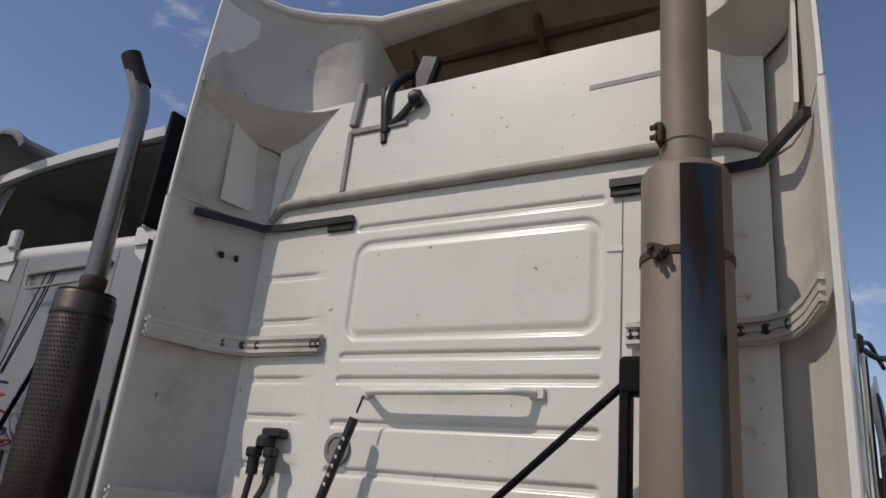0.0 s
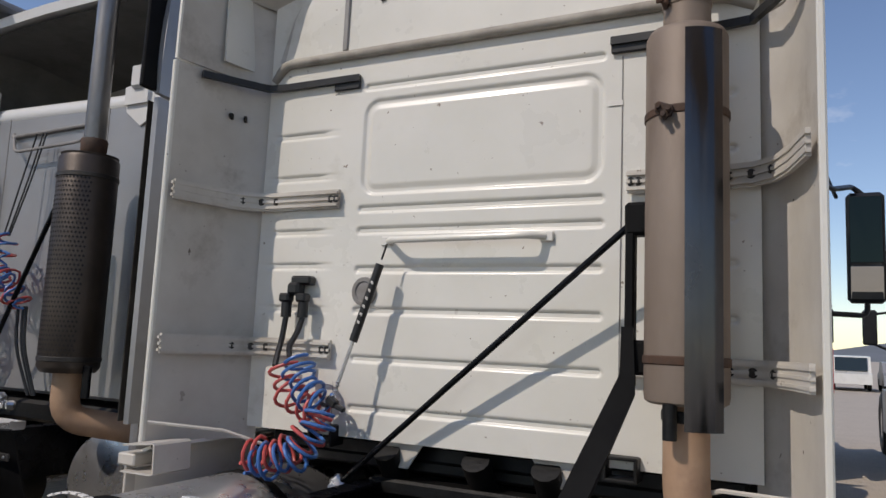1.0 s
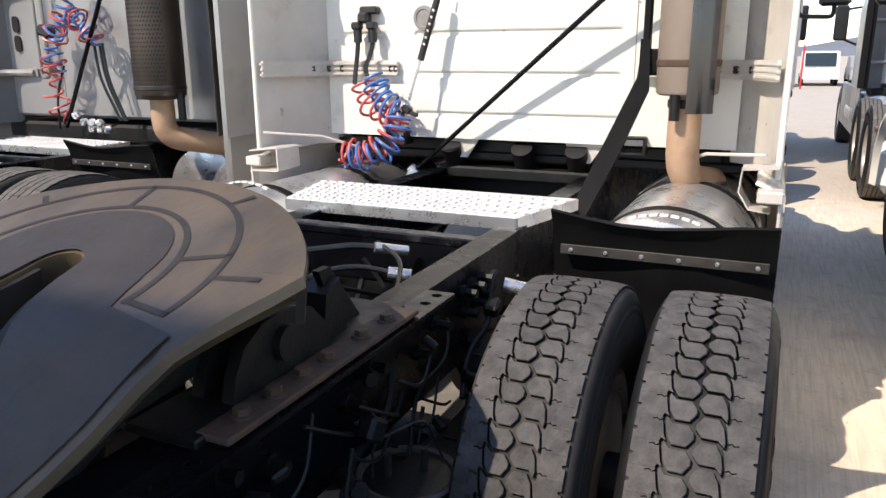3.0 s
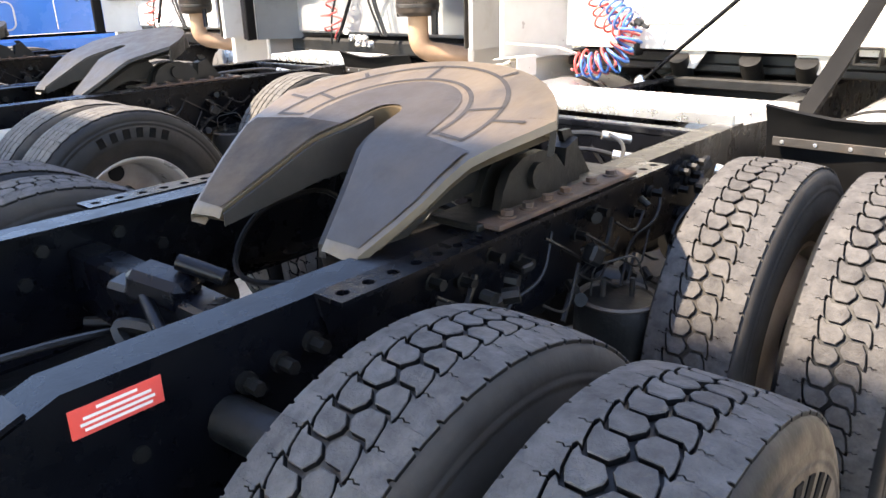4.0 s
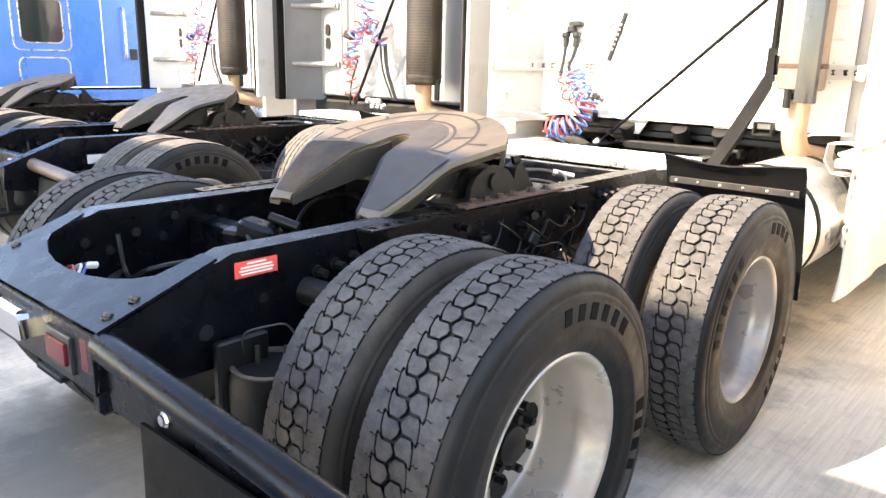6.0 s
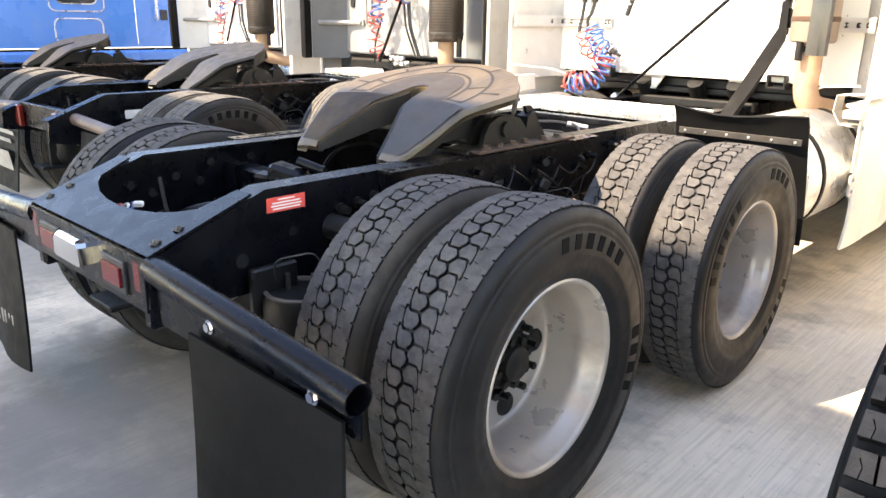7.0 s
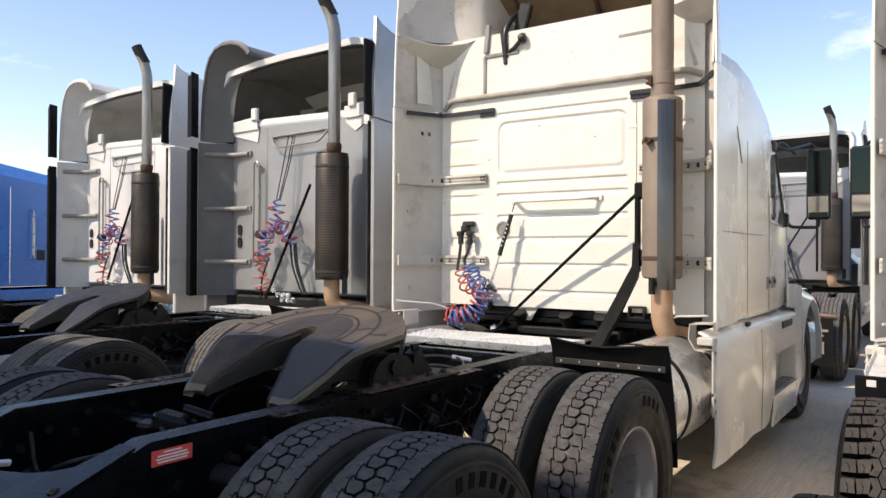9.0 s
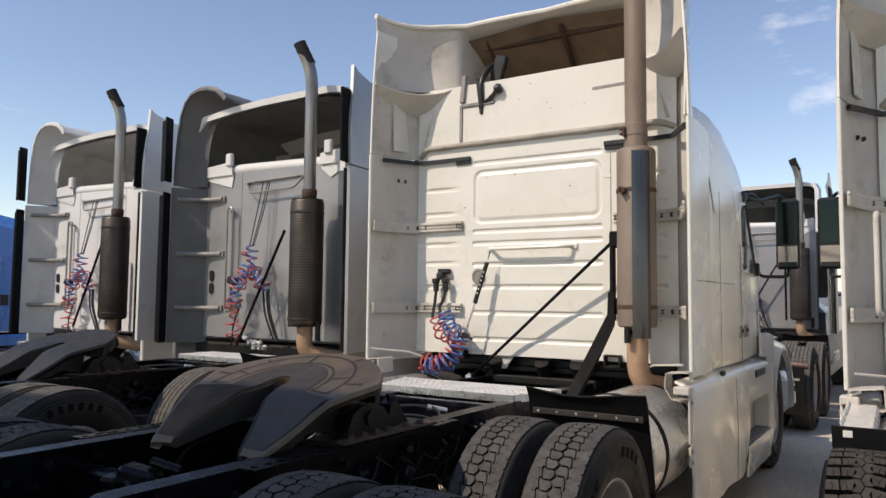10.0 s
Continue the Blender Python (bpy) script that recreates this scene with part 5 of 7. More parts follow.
        s.tube([(CX + side * 0.76, 0.02, 3.02), (CX + side * 0.85, 0.015, 2.86), (CX + side * 0.90, 0.01, 2.68)], 0.02, 8)
        part("moulded_ledge", s, WHITE_IN, t, "crescent ledge moulded across the extender")
    # roof cap: hollow shell open to the rear
    def roof_z(y):
        return float(np.interp(y, (0.16, 0.3, 0.6, 0.9, 1.2, 1.5, 1.8, 2.05), (3.60, 3.565, 3.39, 3.13, 2.86, 2.66, 2.5, 2.4)))

    def roof_w(y):
        return float(np.interp(y, (-0.4, -0.1, 0.16, 0.3, 0.6, 1.0, 2.05), (1.088, 1.06, 0.99, 0.93, 0.80, 0.68, 0.62)))

    def lip_y(u):
        return float(np.interp(abs(u), (0.0, 0.62, 0.73, 0.83, 0.91, 0.975, 1.0), (0.17, 0.13, 0.05, -0.02, -0.115, -0.25, -0.40)))

    def roof_point(u, q):
        y = lip_y(u) + (2.05 - lip_y(u)) * q ** 1.4
        drop = float(np.interp(y, (-0.4, 0.0, 0.3, 0.6, 2.05), (0.0, 0.04, 0.13, 0.22, 0.22)))
        return (CX + u * roof_w(y), y, roof_z(y) - drop * abs(u) ** 5)
    cols = [-1.0, -0.985, -0.96, -0.91, -0.83, -0.73, -0.62, -0.4, -0.2, 0, 0.2, 0.4, 0.62, 0.73, 0.83, 0.91, 0.96, 0.985, 1.0]
    s = Shape()
    s.sheet([[roof_point(u, i / 12) for u in cols] for i in range(13)], 0.018)
    s.tube([roof_point(u, 0.0) for u in cols], 0.02, 8)
    for side in (1, -1):
        rows = []
        for i in range(2, 13):
            x, y, z = roof_point(side, i / 12)
            rows.append([(x, y, z - 0.004), (x, y, max(2.66, z - 0.2)), (x - side * 0.02, y, 2.64)])
        s.sheet(rows if side > 0 else rows[::-1], 0.012)
    roof = part("roof_cap", s, WHITE, t, "white roof fairing, hollow and open behind")
    # moulded cove that sweeps from the extender's edge round to the opening
    for side in (1, -1):
        plan = [(1.088, -0.40), (1.072, -0.32), (1.04, -0.21), (0.98, -0.105), (0.90, -0.02), (0.80, 0.05), (0.70, 0.10), (0.665, 0.16), (0.65, 0.34), (0.64, 0.8)]
        rows = []
        for i in range(7):
            q = i / 6
            rows.append([(CX + side * (x + 0.012 * math.sin(math.pi * q)), y + 0.03 * math.sin(math.pi * q), 3.09 + (3.585 - 3.09) * q - max(0.0, y - 0.2) * 0.3 * q) for x, y in plan])
        s = Shape()
        s.sheet(rows if side > 0 else [r[::-1] for r in rows], 0.012)
        part("roof_cove", s, WHITE_IN, roof, "dusty white cove curving into the roof opening")
    s = Shape()
    rows2 = []
    for y in (0.22, 0.5, 0.8, 1.05):
        z = roof_z(y) - 0.03
        w = 0.93 - 0.2 * y
        rows2.append([(CX - w, y, z - 0.25), (CX - w + 0.12, y, z - 0.05), (CX, y, z), (CX + w - 0.12, y, z - 0.05), (CX + w, y, z - 0.25)])
    s.sheet([r[::-1] for r in rows2])
    s.sheet([[(CX - 0.7, 1.05, 3.5), (CX + 0.7, 1.05, 3.5)], [(CX - 0.7, 1.0, 3.0), (CX + 0.7, 1.0, 3.0)]])
    part("roof_lining", s, BARE, roof, "bare brown fibreglass under the roof cap")
    s = Shape()
    for x in (-0.55, 0.05, 0.6):
        s.box((CX + x, 0.55, roof_z(0.55) - 0.075), (0.03, 0.66, 0.03), 0.006, (-31, 0, 6))
    s.box((CX, 0.36, roof_z(0.36) - 0.06), (1.3, 0.04, 0.035), 0.008)
    pieces("roof_batten", s, RUST, roof)
    s = Shape()
    s.box((CX, 0.5, 3.085), (1.5, 0.86, 0.03), 0.006)
    part("sleeper_roof", s, BARE, roof)
    for side in (1, -1):
        # folded white bracket under the extender
        s = Shape()
        if side > 0:
            line, ends = [(1.115, 1.15), (1.0, 1.14), (0.995, 1.06), (1.03, 1.0), (1.10, 0.99)], (-0.50, -0.42, -0.36)
        else:
            line, ends = [(-1.10, 1.112), (-0.955, 1.13), (-0.945, 1.122), (-0.942, 1.02), (-0.955, 1.012), (-1.10, 1.01)], (-0.50, -0.42, -0.32)
        s.sheet([[(x, y, z) for x, z in line] for y in ends], 0.006)
        part("skirt_bracket", s, WHITE_IN, t, "folded white skirt bracket", smooth=20)
        s = Shape()
        s.tube([(CX + side * 0.72, -0.12, 1.10), (CX + side * 0.86, -0.25, 1.165), (CX + side * 1.07, -0.42, 1.19)], 0.007, 6)
        part("support_wire", s, WHITE_IN, t)
        # fuel tank
        s = Shape()
        s.lathe([(0.0, -0.012), (0.16, -0.008), (0.26, 0.0), (0.296, 0.014), (0.305, 0.04), (0.305, 1.7), (0.29, 1.72), (0.0, 1.73)], (side * 0.80, -0.80 if side > 0 else -0.94, 0.735 if side > 0 else 0.70), (0, 1, 0), 48)
        tk = part("fuel_tank", s, ALU, t, "round aluminium fuel tank with straps")
        s = Shape()
        for y in (-0.62, 0.0, 0.7):
            s.lathe([(0.304, 0), (0.311, 0.004), (0.311, 0.046), (0.304, 0.05)], (side * 0.80, y, 0.735 if side > 0 else 0.70), (0, 1, 0), 48)
        pieces("tank_strap", s, RUBBER, tk)
        s = Shape()
        for k in range(7):
            a = radians(70 + k * 6.5)
            s.box((side * 0.80 + 0.307 * math.cos(a), -0.72, 0.735 + 0.307 * math.sin(a)), (0.026, 0.02, 0.006), 0.001, (0, 90 - math.degrees(a), 0))
        tagged(part("tank_label", s, PAPER, tk), kind="stuff")
    # dark floor structure below the wall
    s = Shape()
    s.box((CX, 0.16, 1.10), (1.8, 0.10, 0.08), 0.01)
    s.box((0, 0.3, 0.9), (0.80, 0.30, 0.22), 0.03)
    s.box((0.02, 0.06, 0.985), (0.8, 0.10, 0.06), 0.01)
    s.box((CX, 1.3, 1.06), (2.0, 2.4, 0.05), 0.01)
    for x in (-0.3, 0.05, 0.3):
        s.cyl((x, 0.1, 1.0), (x, 0.0, 1.12), 0.05, 12)
    pieces("cab_mount", s, GREASE, t, "greasy black cab mount")
    s = Shape()
    for x in (-0.25, 0.33):
        s.prism([(x - 0.09, 1.16), (x + 0.09, 1.16), (x + 0.03, 1.06), (x - 0.03, 1.06)], 0.02, 0.03)
    pieces("mount_gusset", s, WHITE_IN, t)
    s = Shape()
    for x in (-0.563, 0.549):
        for dx, dz, sx, sz in ((0, 0.036, 0.10, 0.012), (0, -0.036, 0.10, 0.012), (0.048, 0, 0.012, 0.08), (-0.048, 0, 0.012, 0.08)):
            s.box((x + dx, -0.01, 1.158 + dz), (sx, 0.09, sz), 0.003)
    pieces("lift_bracket", s, GREASE, t)
    # hood and front
    s = Shape()
    rows = []
    for y, w, zt, zb in ((2.5, 0.93, 1.62, 1.0), (2.9, 0.92, 1.56, 1.0), (3.5, 0.86, 1.46, 0.9), (4.0, 0.78, 1.30, 0.7), (4.3, 0.68, 1.0, 0.5)):
        rows.append([(CX + g * a, y, z) for g, a, z in ((-1, w, zb), (-1, w, zt - 0.2), (-1, w * 0.75, zt - 0.02), (1, w * 0.75, zt - 0.02), (1, w, zt - 0.2), (1, w, zb))])
    s.sheet(rows, 0.02)
    s.box((CX, 4.35, 0.55), (2.0, 0.2, 0.4), 0.08)
    part("hood", s, WHITE, t, "white hood with fenders and bumper")


def cab_side(t):
    """Sides of the white cab: shell, door, window, mirror, skirt with its step, and fender."""
    s = Shape()
    rows = []
    for y, w, zc in ((0.255, 1.155, 2.85), (0.45, 1.175, 2.865), (0.7, 1.188, 2.865), (1.07, 1.195, 2.82), (1.35, 1.195, 2.74), (1.6, 1.19, 2.61), (1.85, 1.18, 2.47), (2.1, 1.16, 2.28), (2.35, 1.13, 2.05), (2.6, 1.09, 1.80), (2.8, 1.05, 1.60)):
        half = [(w - 0.03, 1.115), (w, 1.15), (w + 0.004, 1.4), (w, min(1.9, zc - 0.3)), (w - 0.012, zc - 0.34), (w - 0.035, zc - 0.16), (w - 0.095, zc), (w - 0.2, zc + 0.075), (w - 0.4, zc + 0.13), (0.0, zc + 0.16)]
        rows.append([(-x, y, z) for x, z in half[:-1]] + [(x, y, z) for x, z in half[::-1]])
    s.sheet(rows, 0.02)
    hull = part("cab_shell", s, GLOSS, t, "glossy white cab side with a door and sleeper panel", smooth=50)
    for side in (1, -1):
        w = side * 1.196

        def facing(rows):
            return rows if side > 0 else [r[::-1] for r in rows]

        for z0, z1, nm in ((1.12, 2.657, "sleeper_side"), (2.665, 3.62, "upper_side")):
            s = Shape()
            rows = []
            for i in range(9):
                z = z0 + (z1 - z0) * i / 8
                q = max(0.0, z - 2.66)
                pts = ((-0.211, 1.194), (-0.105, 1.2), (0.075, 1.198), (0.32, 1.186)) if z0 < 2 else ((-0.211, 1.192), (-0.135, 1.19), (-0.03, 1.17), (0.095, 1.14))
                rows.append([(side * (x - 0.05 * q * q), y, z) for y, x in pts])
            s.sheet(facing(rows), 0.012)
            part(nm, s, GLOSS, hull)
        # panel joints of sleeper and door
        s = Shape()
        s.tube([(w, 0.55, 2.3), (w, 0.56, 1.14)], 0.0025, 6)
        s.tube([(w + side * 0.002, 1.235, 2.2), (w + side * 0.003, 1.235, 1.14), (w, 1.95, 1.14), (w - side * 0.02, 2.0, 1.5)], 0.003, 6)
        s.tube([(w + side * 0.003, -0.10, 1.685), (w + side * 0.003, 1.0, 1.687)], 0.003, 6)
        pieces("panel_gap", s, GREYTRIM, hull, near=-1)
        s = Shape()
        s.tube(bent((w - side * 0.013, 0.26, 2.36), (w - side * 0.01, 0.30, 2.365), (w, 0.39, 2.14), r=0.03), 0.005, 6)
        part("vent_slit", s, GREYTRIM, hull)
        # door window with its rounded frame
        outline = [(1.22, 2.24), (1.26, 2.29), (1.42, 2.315), (1.46, 2.29), (1.78, 1.84), (1.79, 1.79), (1.75, 1.775), (1.30, 1.80), (1.25, 1.84)]
        s = Shape()
        s.prism(outline, w - side * 0.02, w + side * 0.005, "yz")
        win = part("door_window", s, SIDE_GLASS, hull, "reflecting door window")
        s = Shape()
        s.tube([(w + side * 0.006, y, z) for y, z in outline[2:7]], 0.011, 8)
        s.prism([(1.55, 1.785), (1.775, 1.785), (1.76, 1.83), (1.62, 1.9)], w, w + side * 0.009, "yz")
        part("window_seal", s, PLASTIC, win, "black rubber window seal")
        s = Shape()
        s.tube([(w + side * 0.004, y, z) for y, z in outline[6:] + outline[:3]], 0.007, 8)
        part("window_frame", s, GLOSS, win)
        for y, wide in ((1.18, 0.075), (1.37, 0.1)):
            s = Shape()
            s.box((w + side * 0.006, y, 1.342), (0.02, wide, 0.085), 0.008)
            h = part("door_handle", s, GREYTRIM, hull, "grey recessed door latch")
            s = Shape()
            s.box((w + side * 0.018, y, 1.35), (0.012, wide * 0.7, 0.03), 0.005)
            part("latch_pull", s, PLASTIC, h)
        # mirror
        mx = side * 1.41
        m = Shape()
        m.box((mx, 2.12, 2.132), (0.18, 0.09, 0.585), 0.04)
        mi = part("wing_mirror", m, PLASTIC, t, "tall black wing mirror on a bent arm")
        m = Shape()
        m.box((mx, 2.073, 2.225), (0.15, 0.006, 0.35), 0.002)
        pieces("mirror_glass", m, GREEN, mi, "dark greenish mirror glass")
        m = Shape()
        m.box((mx, 2.073, 1.945), (0.15, 0.006, 0.17), 0.002, (6, 0, 0))
        part("wide_mirror_glass", m, WIDE_GLASS, mi, "bright wide-angle mirror glass")
        m = Shape()
        m.tube(bent((side * 1.15, 1.50, 2.40), (side * 1.25, 1.7, 2.37), (side * 1.35, 2.1, 2.46), (mx, 2.12, 2.41), r=0.06), 0.014, 8)
        m.tube(bent((side * 1.19, 1.86, 1.88), (side * 1.215, 1.95, 1.775), (mx, 2.12, 1.775), (mx, 2.12, 1.86), r=0.05), 0.014, 8)
        m.tube(bent((side * 1.16, 1.44, 2.36), (side * 1.22, 1.62, 2.43), (side * 1.27, 1.86, 2.36), r=0.05), 0.010, 6)
        m.box((side * 1.175, 1.47, 2.38), (0.06, 0.1, 0.08), 0.02)
        m.box((side * 1.20, 1.88, 1.83), (0.04, 0.09, 0.11), 0.015)
        pieces("mirror_arm", m, PLASTIC, mi, near=-1)
        # dented skirt panel below the cab
        rows = []
        y0 = -0.30 if side > 0 else -0.22
        for i in range(23):
            y = y0 + (1.30 - y0) * i / 22
            row = [(1.12, 1.105), (1.165, 1.085), (1.195, 1.06)]
            low = 0.335 - 0.02 * i / 22
            for k in range(12):
                z = 1.03 + (low - 1.03) * k / 11
                dent = 0.010 * math.sin(5.1 * y + 3.0 * z) * math.sin(6.3 * z - 2.2 * y) + 0.006 * math.sin(11 * y + 9 * z)
                crease = 0.006 if z < 0.74 else 0.0
                row.append((1.215 + 0.012 * math.sin(math.pi * k / 11) + dent * min(1, k / 2) - crease, z))
            rows.append([(side * (x[0]), y, x[1]) for x in row])
        s = Shape()
        s.sheet(rows if side > 0 else rows[::-1], 0.014)
        # forward stretch: a band over the step and the step box
        fore = [[(side * x, y, z) for x, z in ((1.12, 1.105), (1.165, 1.085), (1.2, 1.06), (1.216, 1.03), (1.222, 0.9), (1.218, 0.80), (1.10, 0.79), (1.085, 0.55), (1.10, 0.505), (1.225, 0.495), (1.23, 0.42), (1.215, 0.27))] for y in (1.305, 1.5, 1.8, 2.1, 2.3)]
        s.sheet(fore if side > 0 else fore[::-1], 0.014)
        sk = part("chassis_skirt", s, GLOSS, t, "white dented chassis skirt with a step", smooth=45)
        s = Shape()
        s.box((side * 1.16, 1.80, 0.506), (0.11, 0.9, 0.012), 0.003)
        for k in range(9):
            s.box((side * 1.16, 1.42 + 0.095 * k, 0.516), (0.09, 0.03, 0.012), 0.003)
        part("step_tread", s, GREYTRIM, sk, "grey ribbed step tread")
        for y0b, y1b in ((1.30, 1.34), (2.27, 2.31)):
            s = Shape()
            s.box((side * 1.15, (y0b + y1b) / 2, 0.65), (0.13, y1b - y0b, 0.31), 0.01)
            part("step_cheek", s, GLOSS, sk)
        s = Shape()
        s.tube([(side * 1.226, 0.85, 1.03), (side * 1.232, 0.87, 0.7), (side * 1.22, 0.885, 0.33)], 0.003, 6)
        pieces("panel_gap", s, GREYTRIM, sk)
        s = Shape()
        s.box((side * 1.216, 1.84, 1.0), (0.02, 0.42, 0.058), 0.02)
        part("vent_recess", s, PLASTIC, sk, "black oblong vent")
        s = Shape()
        s.box((side * 1.19, 0.60, 1.085), (0.03, 0.06, 0.035), 0.008)
        part("latch", s, PLASTIC, sk, "small black skirt latch")
        # plates hanging at the rear edge of the skirt
        s = Shape()
        s.box((side * 1.205, y0 - 0.012, 0.90), (0.012, 0.05, 0.28), 0.003)
        s.box((side * 1.208, y0 - 0.012, 0.69), (0.014, 0.07, 0.11), 0.004)
        s.box((side * 1.17, y0 - 0.02, 1.055), (0.09, 0.10, 0.045), 0.006)
        edge = pieces("edge_plate", s, WHITE_IN, sk, "white folded edge plate", near=-1)
        s = Shape()
        bolts(s, [(side * 1.216, y0 - 0.02, z) for z in (0.72, 0.66, 0.99)], (side, 0, 0), 0.008, 0.006)
        pieces("bolt", s, GREYTRIM, sk)
        # fender over the front wheel
        s = Shape()
        rows = []
        for i in range(15):
            a = radians(-6 + 188 * i / 14)
            y, z = 3.2 - 0.60 * math.cos(a), 0.53 + 0.60 * math.sin(a)
            top = float(np.interp(y, (2.3, 2.7, 3.2, 3.6, 3.9), (1.30, 1.28, 1.22, 1.1, 0.8)))
            rows.append([(side * 0.88, y, max(z, top) + 0.02), (side * 1.08, y, max(z + 0.02, top)), (side * 1.17, y, max(z + 0.015, top - 0.05)), (side * 1.2, y, max(z + 0.01, top - 0.12)), (side * 1.205, y, z), (side * 1.16, y, z - 0.02)])
        s.sheet(rows if side < 0 else [r[::-1] for r in rows], 0.014)
        s.prism([(1.98, 1.31), (2.36, 1.30), (2.62, 1.27), (2.60, 0.47), (2.31, 0.27), (2.31, 1.09), (1.98, 1.12)], side * 1.19, side * 1.208, "yz")
        s.box((side * 0.96, 4.05, 0.62), (0.38, 0.5, 0.42), 0.08)
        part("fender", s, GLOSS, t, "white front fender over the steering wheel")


def gear(t):
    """What hangs on the back of the white cab."""
    # exhaust
    s = Shape()
    mx, my = 0.822, -0.245
    s.lathe([(0.0, 1.395), (0.105, 1.395), (0.118, 1.403), (0.121, 1.42), (0.121, 2.435), (0.112, 2.452), (0.09, 2.462), (0.072, 2.466), (0.07, 2.53), (0.074, 2.535), (0.074, 2.60), (0.067, 2.605), (0.067, 2.66), (0.068, 2.69), (0.068, 4.05), (0.06, 4.05)], (mx, my, 0), (0, 0, 1), 40)
    ex = part("exhaust_muffler", s, MUFFLER, t, "heat-tinted upright muffler and exhaust stack")
    s = Shape()
    rows = []
    for z in (1.33, 1.7, 2.05, 2.425):
        rows.append([(mx + 0.133 * math.cos(radians(a)), my + 0.133 * math.sin(radians(a)), z) for a in range(-84, -35, 6)])
    s.sheet([r for r in rows], -0.004)
    part("heat_shield", s, SHIELD, ex, "dark scuffed chrome heat shield")
    s = Shape()
    s.lathe([(0.122, 0), (0.125, 0.003), (0.125, 0.022), (0.122, 0.025)], (mx, my, 2.19), (0, 0, 1), 32)
    s.lathe([(0.122, 0), (0.125, 0.003), (0.125, 0.022), (0.122, 0.025)], (mx, my, 1.505), (0, 0, 1), 32)
    s.box((mx - 0.045, my - 0.125, 2.2), (0.05, 0.03, 0.03), 0.004, (0, 20, 0))
    bolts(s, [(mx - 0.06, my - 0.125, 2.205), (mx - 0.03, my - 0.13, 2.195), (mx - 0.045, my - 0.128, 2.18)], (0, -1, 0), 0.008, 0.03)
    s.box((mx - 0.055, my - 0.055, 2.555), (0.02, 0.05, 0.06), 0.004)
    bolts(s, [(mx - 0.06, my - 0.075, 2.57), (mx - 0.06, my - 0.075, 2.54)], (-1, 0, 0), 0.008, 0.02)
    pieces("clamp", s, RUST, ex, "rusty band clamp")
    s = Shape()
    s.tube(bent((mx, my, 1.44), (mx, my, 1.055), (mx + 0.1, my + 0.32, 1.0), r=0.14, n=8), 0.066, 22)
    part("exhaust_elbow", s, ELBOW, ex, "tan rusted exhaust elbow")
    s = Shape()
    s.lathe([(0.067, 0), (0.071, 0.004), (0.071, 0.03), (0.067, 0.034)], (mx, my, 1.345), (0, 0, 1), 28)
    s.cyl((mx - 0.03, my - 0.1, 1.40), (mx - 0.03, my - 0.1, 1.30), 0.02, 10)
    part("elbow_clamp", s, GREASE, ex)
    # stand and brace
    s = Shape()
    s.box((0.628, -0.20, 1.70), (0.03, 0.045, 0.54), 0.006)
    s.box((0.655, -0.195, 1.925), (0.09, 0.06, 0.10), 0.01)
    s.box((0.655, -0.20, 1.52), (0.09, 0.06, 0.10), 0.01)
    leg = [[(0.608, -0.19, 1.60), (0.645, -0.19, 1.60)], [(0.595, -0.21, 1.46), (0.643, -0.21, 1.40)], [(0.485, -0.34, 1.15), (0.553, -0.34, 1.12)], [(0.39, -0.48, 0.86), (0.46, -0.48, 0.86)]]
    s.sheet(leg, 0.05)
    bolts(s, [(0.68, -0.225, z) for z in (1.95, 1.905, 1.545, 1.5)], (0, -1, 0), 0.013, 0.02)
    st = part("muffler_stand", s.moved(0.018, 0.01), RUBBER, t, "black steel muffler stand")
    s = Shape()
    s.cyl((0.645, -0.175, 1.917), (-0.498, -0.034, 0.989), 0.0115, 12)
    part("brace_rod", s, FRAME, st, "thin black diagonal brace rod")
    s = Shape()
    s.box((-0.508, -0.034, 0.979), (0.05, 0.03, 0.07), 0.008, (0, -40, 0))
    s.cyl((-0.523, -0.06, 0.964), (-0.523, -0.01, 0.964), 0.02, 10)
    part("rod_clevis", s, ALU, st)
    # grab handle
    s = Shape()
    s.tube(bent((-0.352, -0.012, 1.905), (-0.30, -0.075, 1.90), (0.245, -0.075, 1.905), (0.30, -0.012, 1.908), r=0.03), 0.0125, 10)
    s.box((-0.36, -0.01, 1.905), (0.05, 0.014, 0.035), 0.004)
    s.box((0.305, -0.01, 1.908), (0.05, 0.014, 0.035), 0.004)
    part("grab_handle", s, WHITE, t, "white bent grab handle")
    # round port
    s = Shape()
    s.lathe([(0.0, 0.013), (0.035, 0.013), (0.04, 0.018), (0.054, 0.018), (0.058, -0.004)], (-0.455, -0.001, 1.715), (0, -1, 0), 28)
    part("round_port", s, GREYTRIM, t, "round grey port cover")
    # hose hanger spring
    a, b = Vector((-0.318, -0.08, 1.885)), Vector((-0.492, -0.135, 1.31))
    s = Shape()
    s.tube([a, a.lerp(b, 0.08), a.lerp(b, 0.1)], 0.004, 6)
    s.tube([a.lerp(b, 0.13), a.lerp(b, 0.62)], 0.017, 12)
    hs = part("hose_hanger", s, PLASTIC, t, "black spring hose hanger with pale print")
    s = Shape()
    for k in range(6):
        q = a.lerp(b, 0.25 + 0.05 * k)
        s.box(q + Vector((0.003, -0.0165, 0.0)), (0.012, 0.003, 0.011), 0.001, (18, 24, 0))
    pieces("text_bar", s, PAPER, hs, near=0.0)
    s = Shape()
    s.tube([a.lerp(b, 0.62), a.lerp(b, 0.95)], 0.007, 8)
    s.tube(helix([a.lerp(b, 0.88), b], 0.008, 4), 0.0025, 5)
    part("hanger_rod", s, ALU, hs)
    s = Shape()
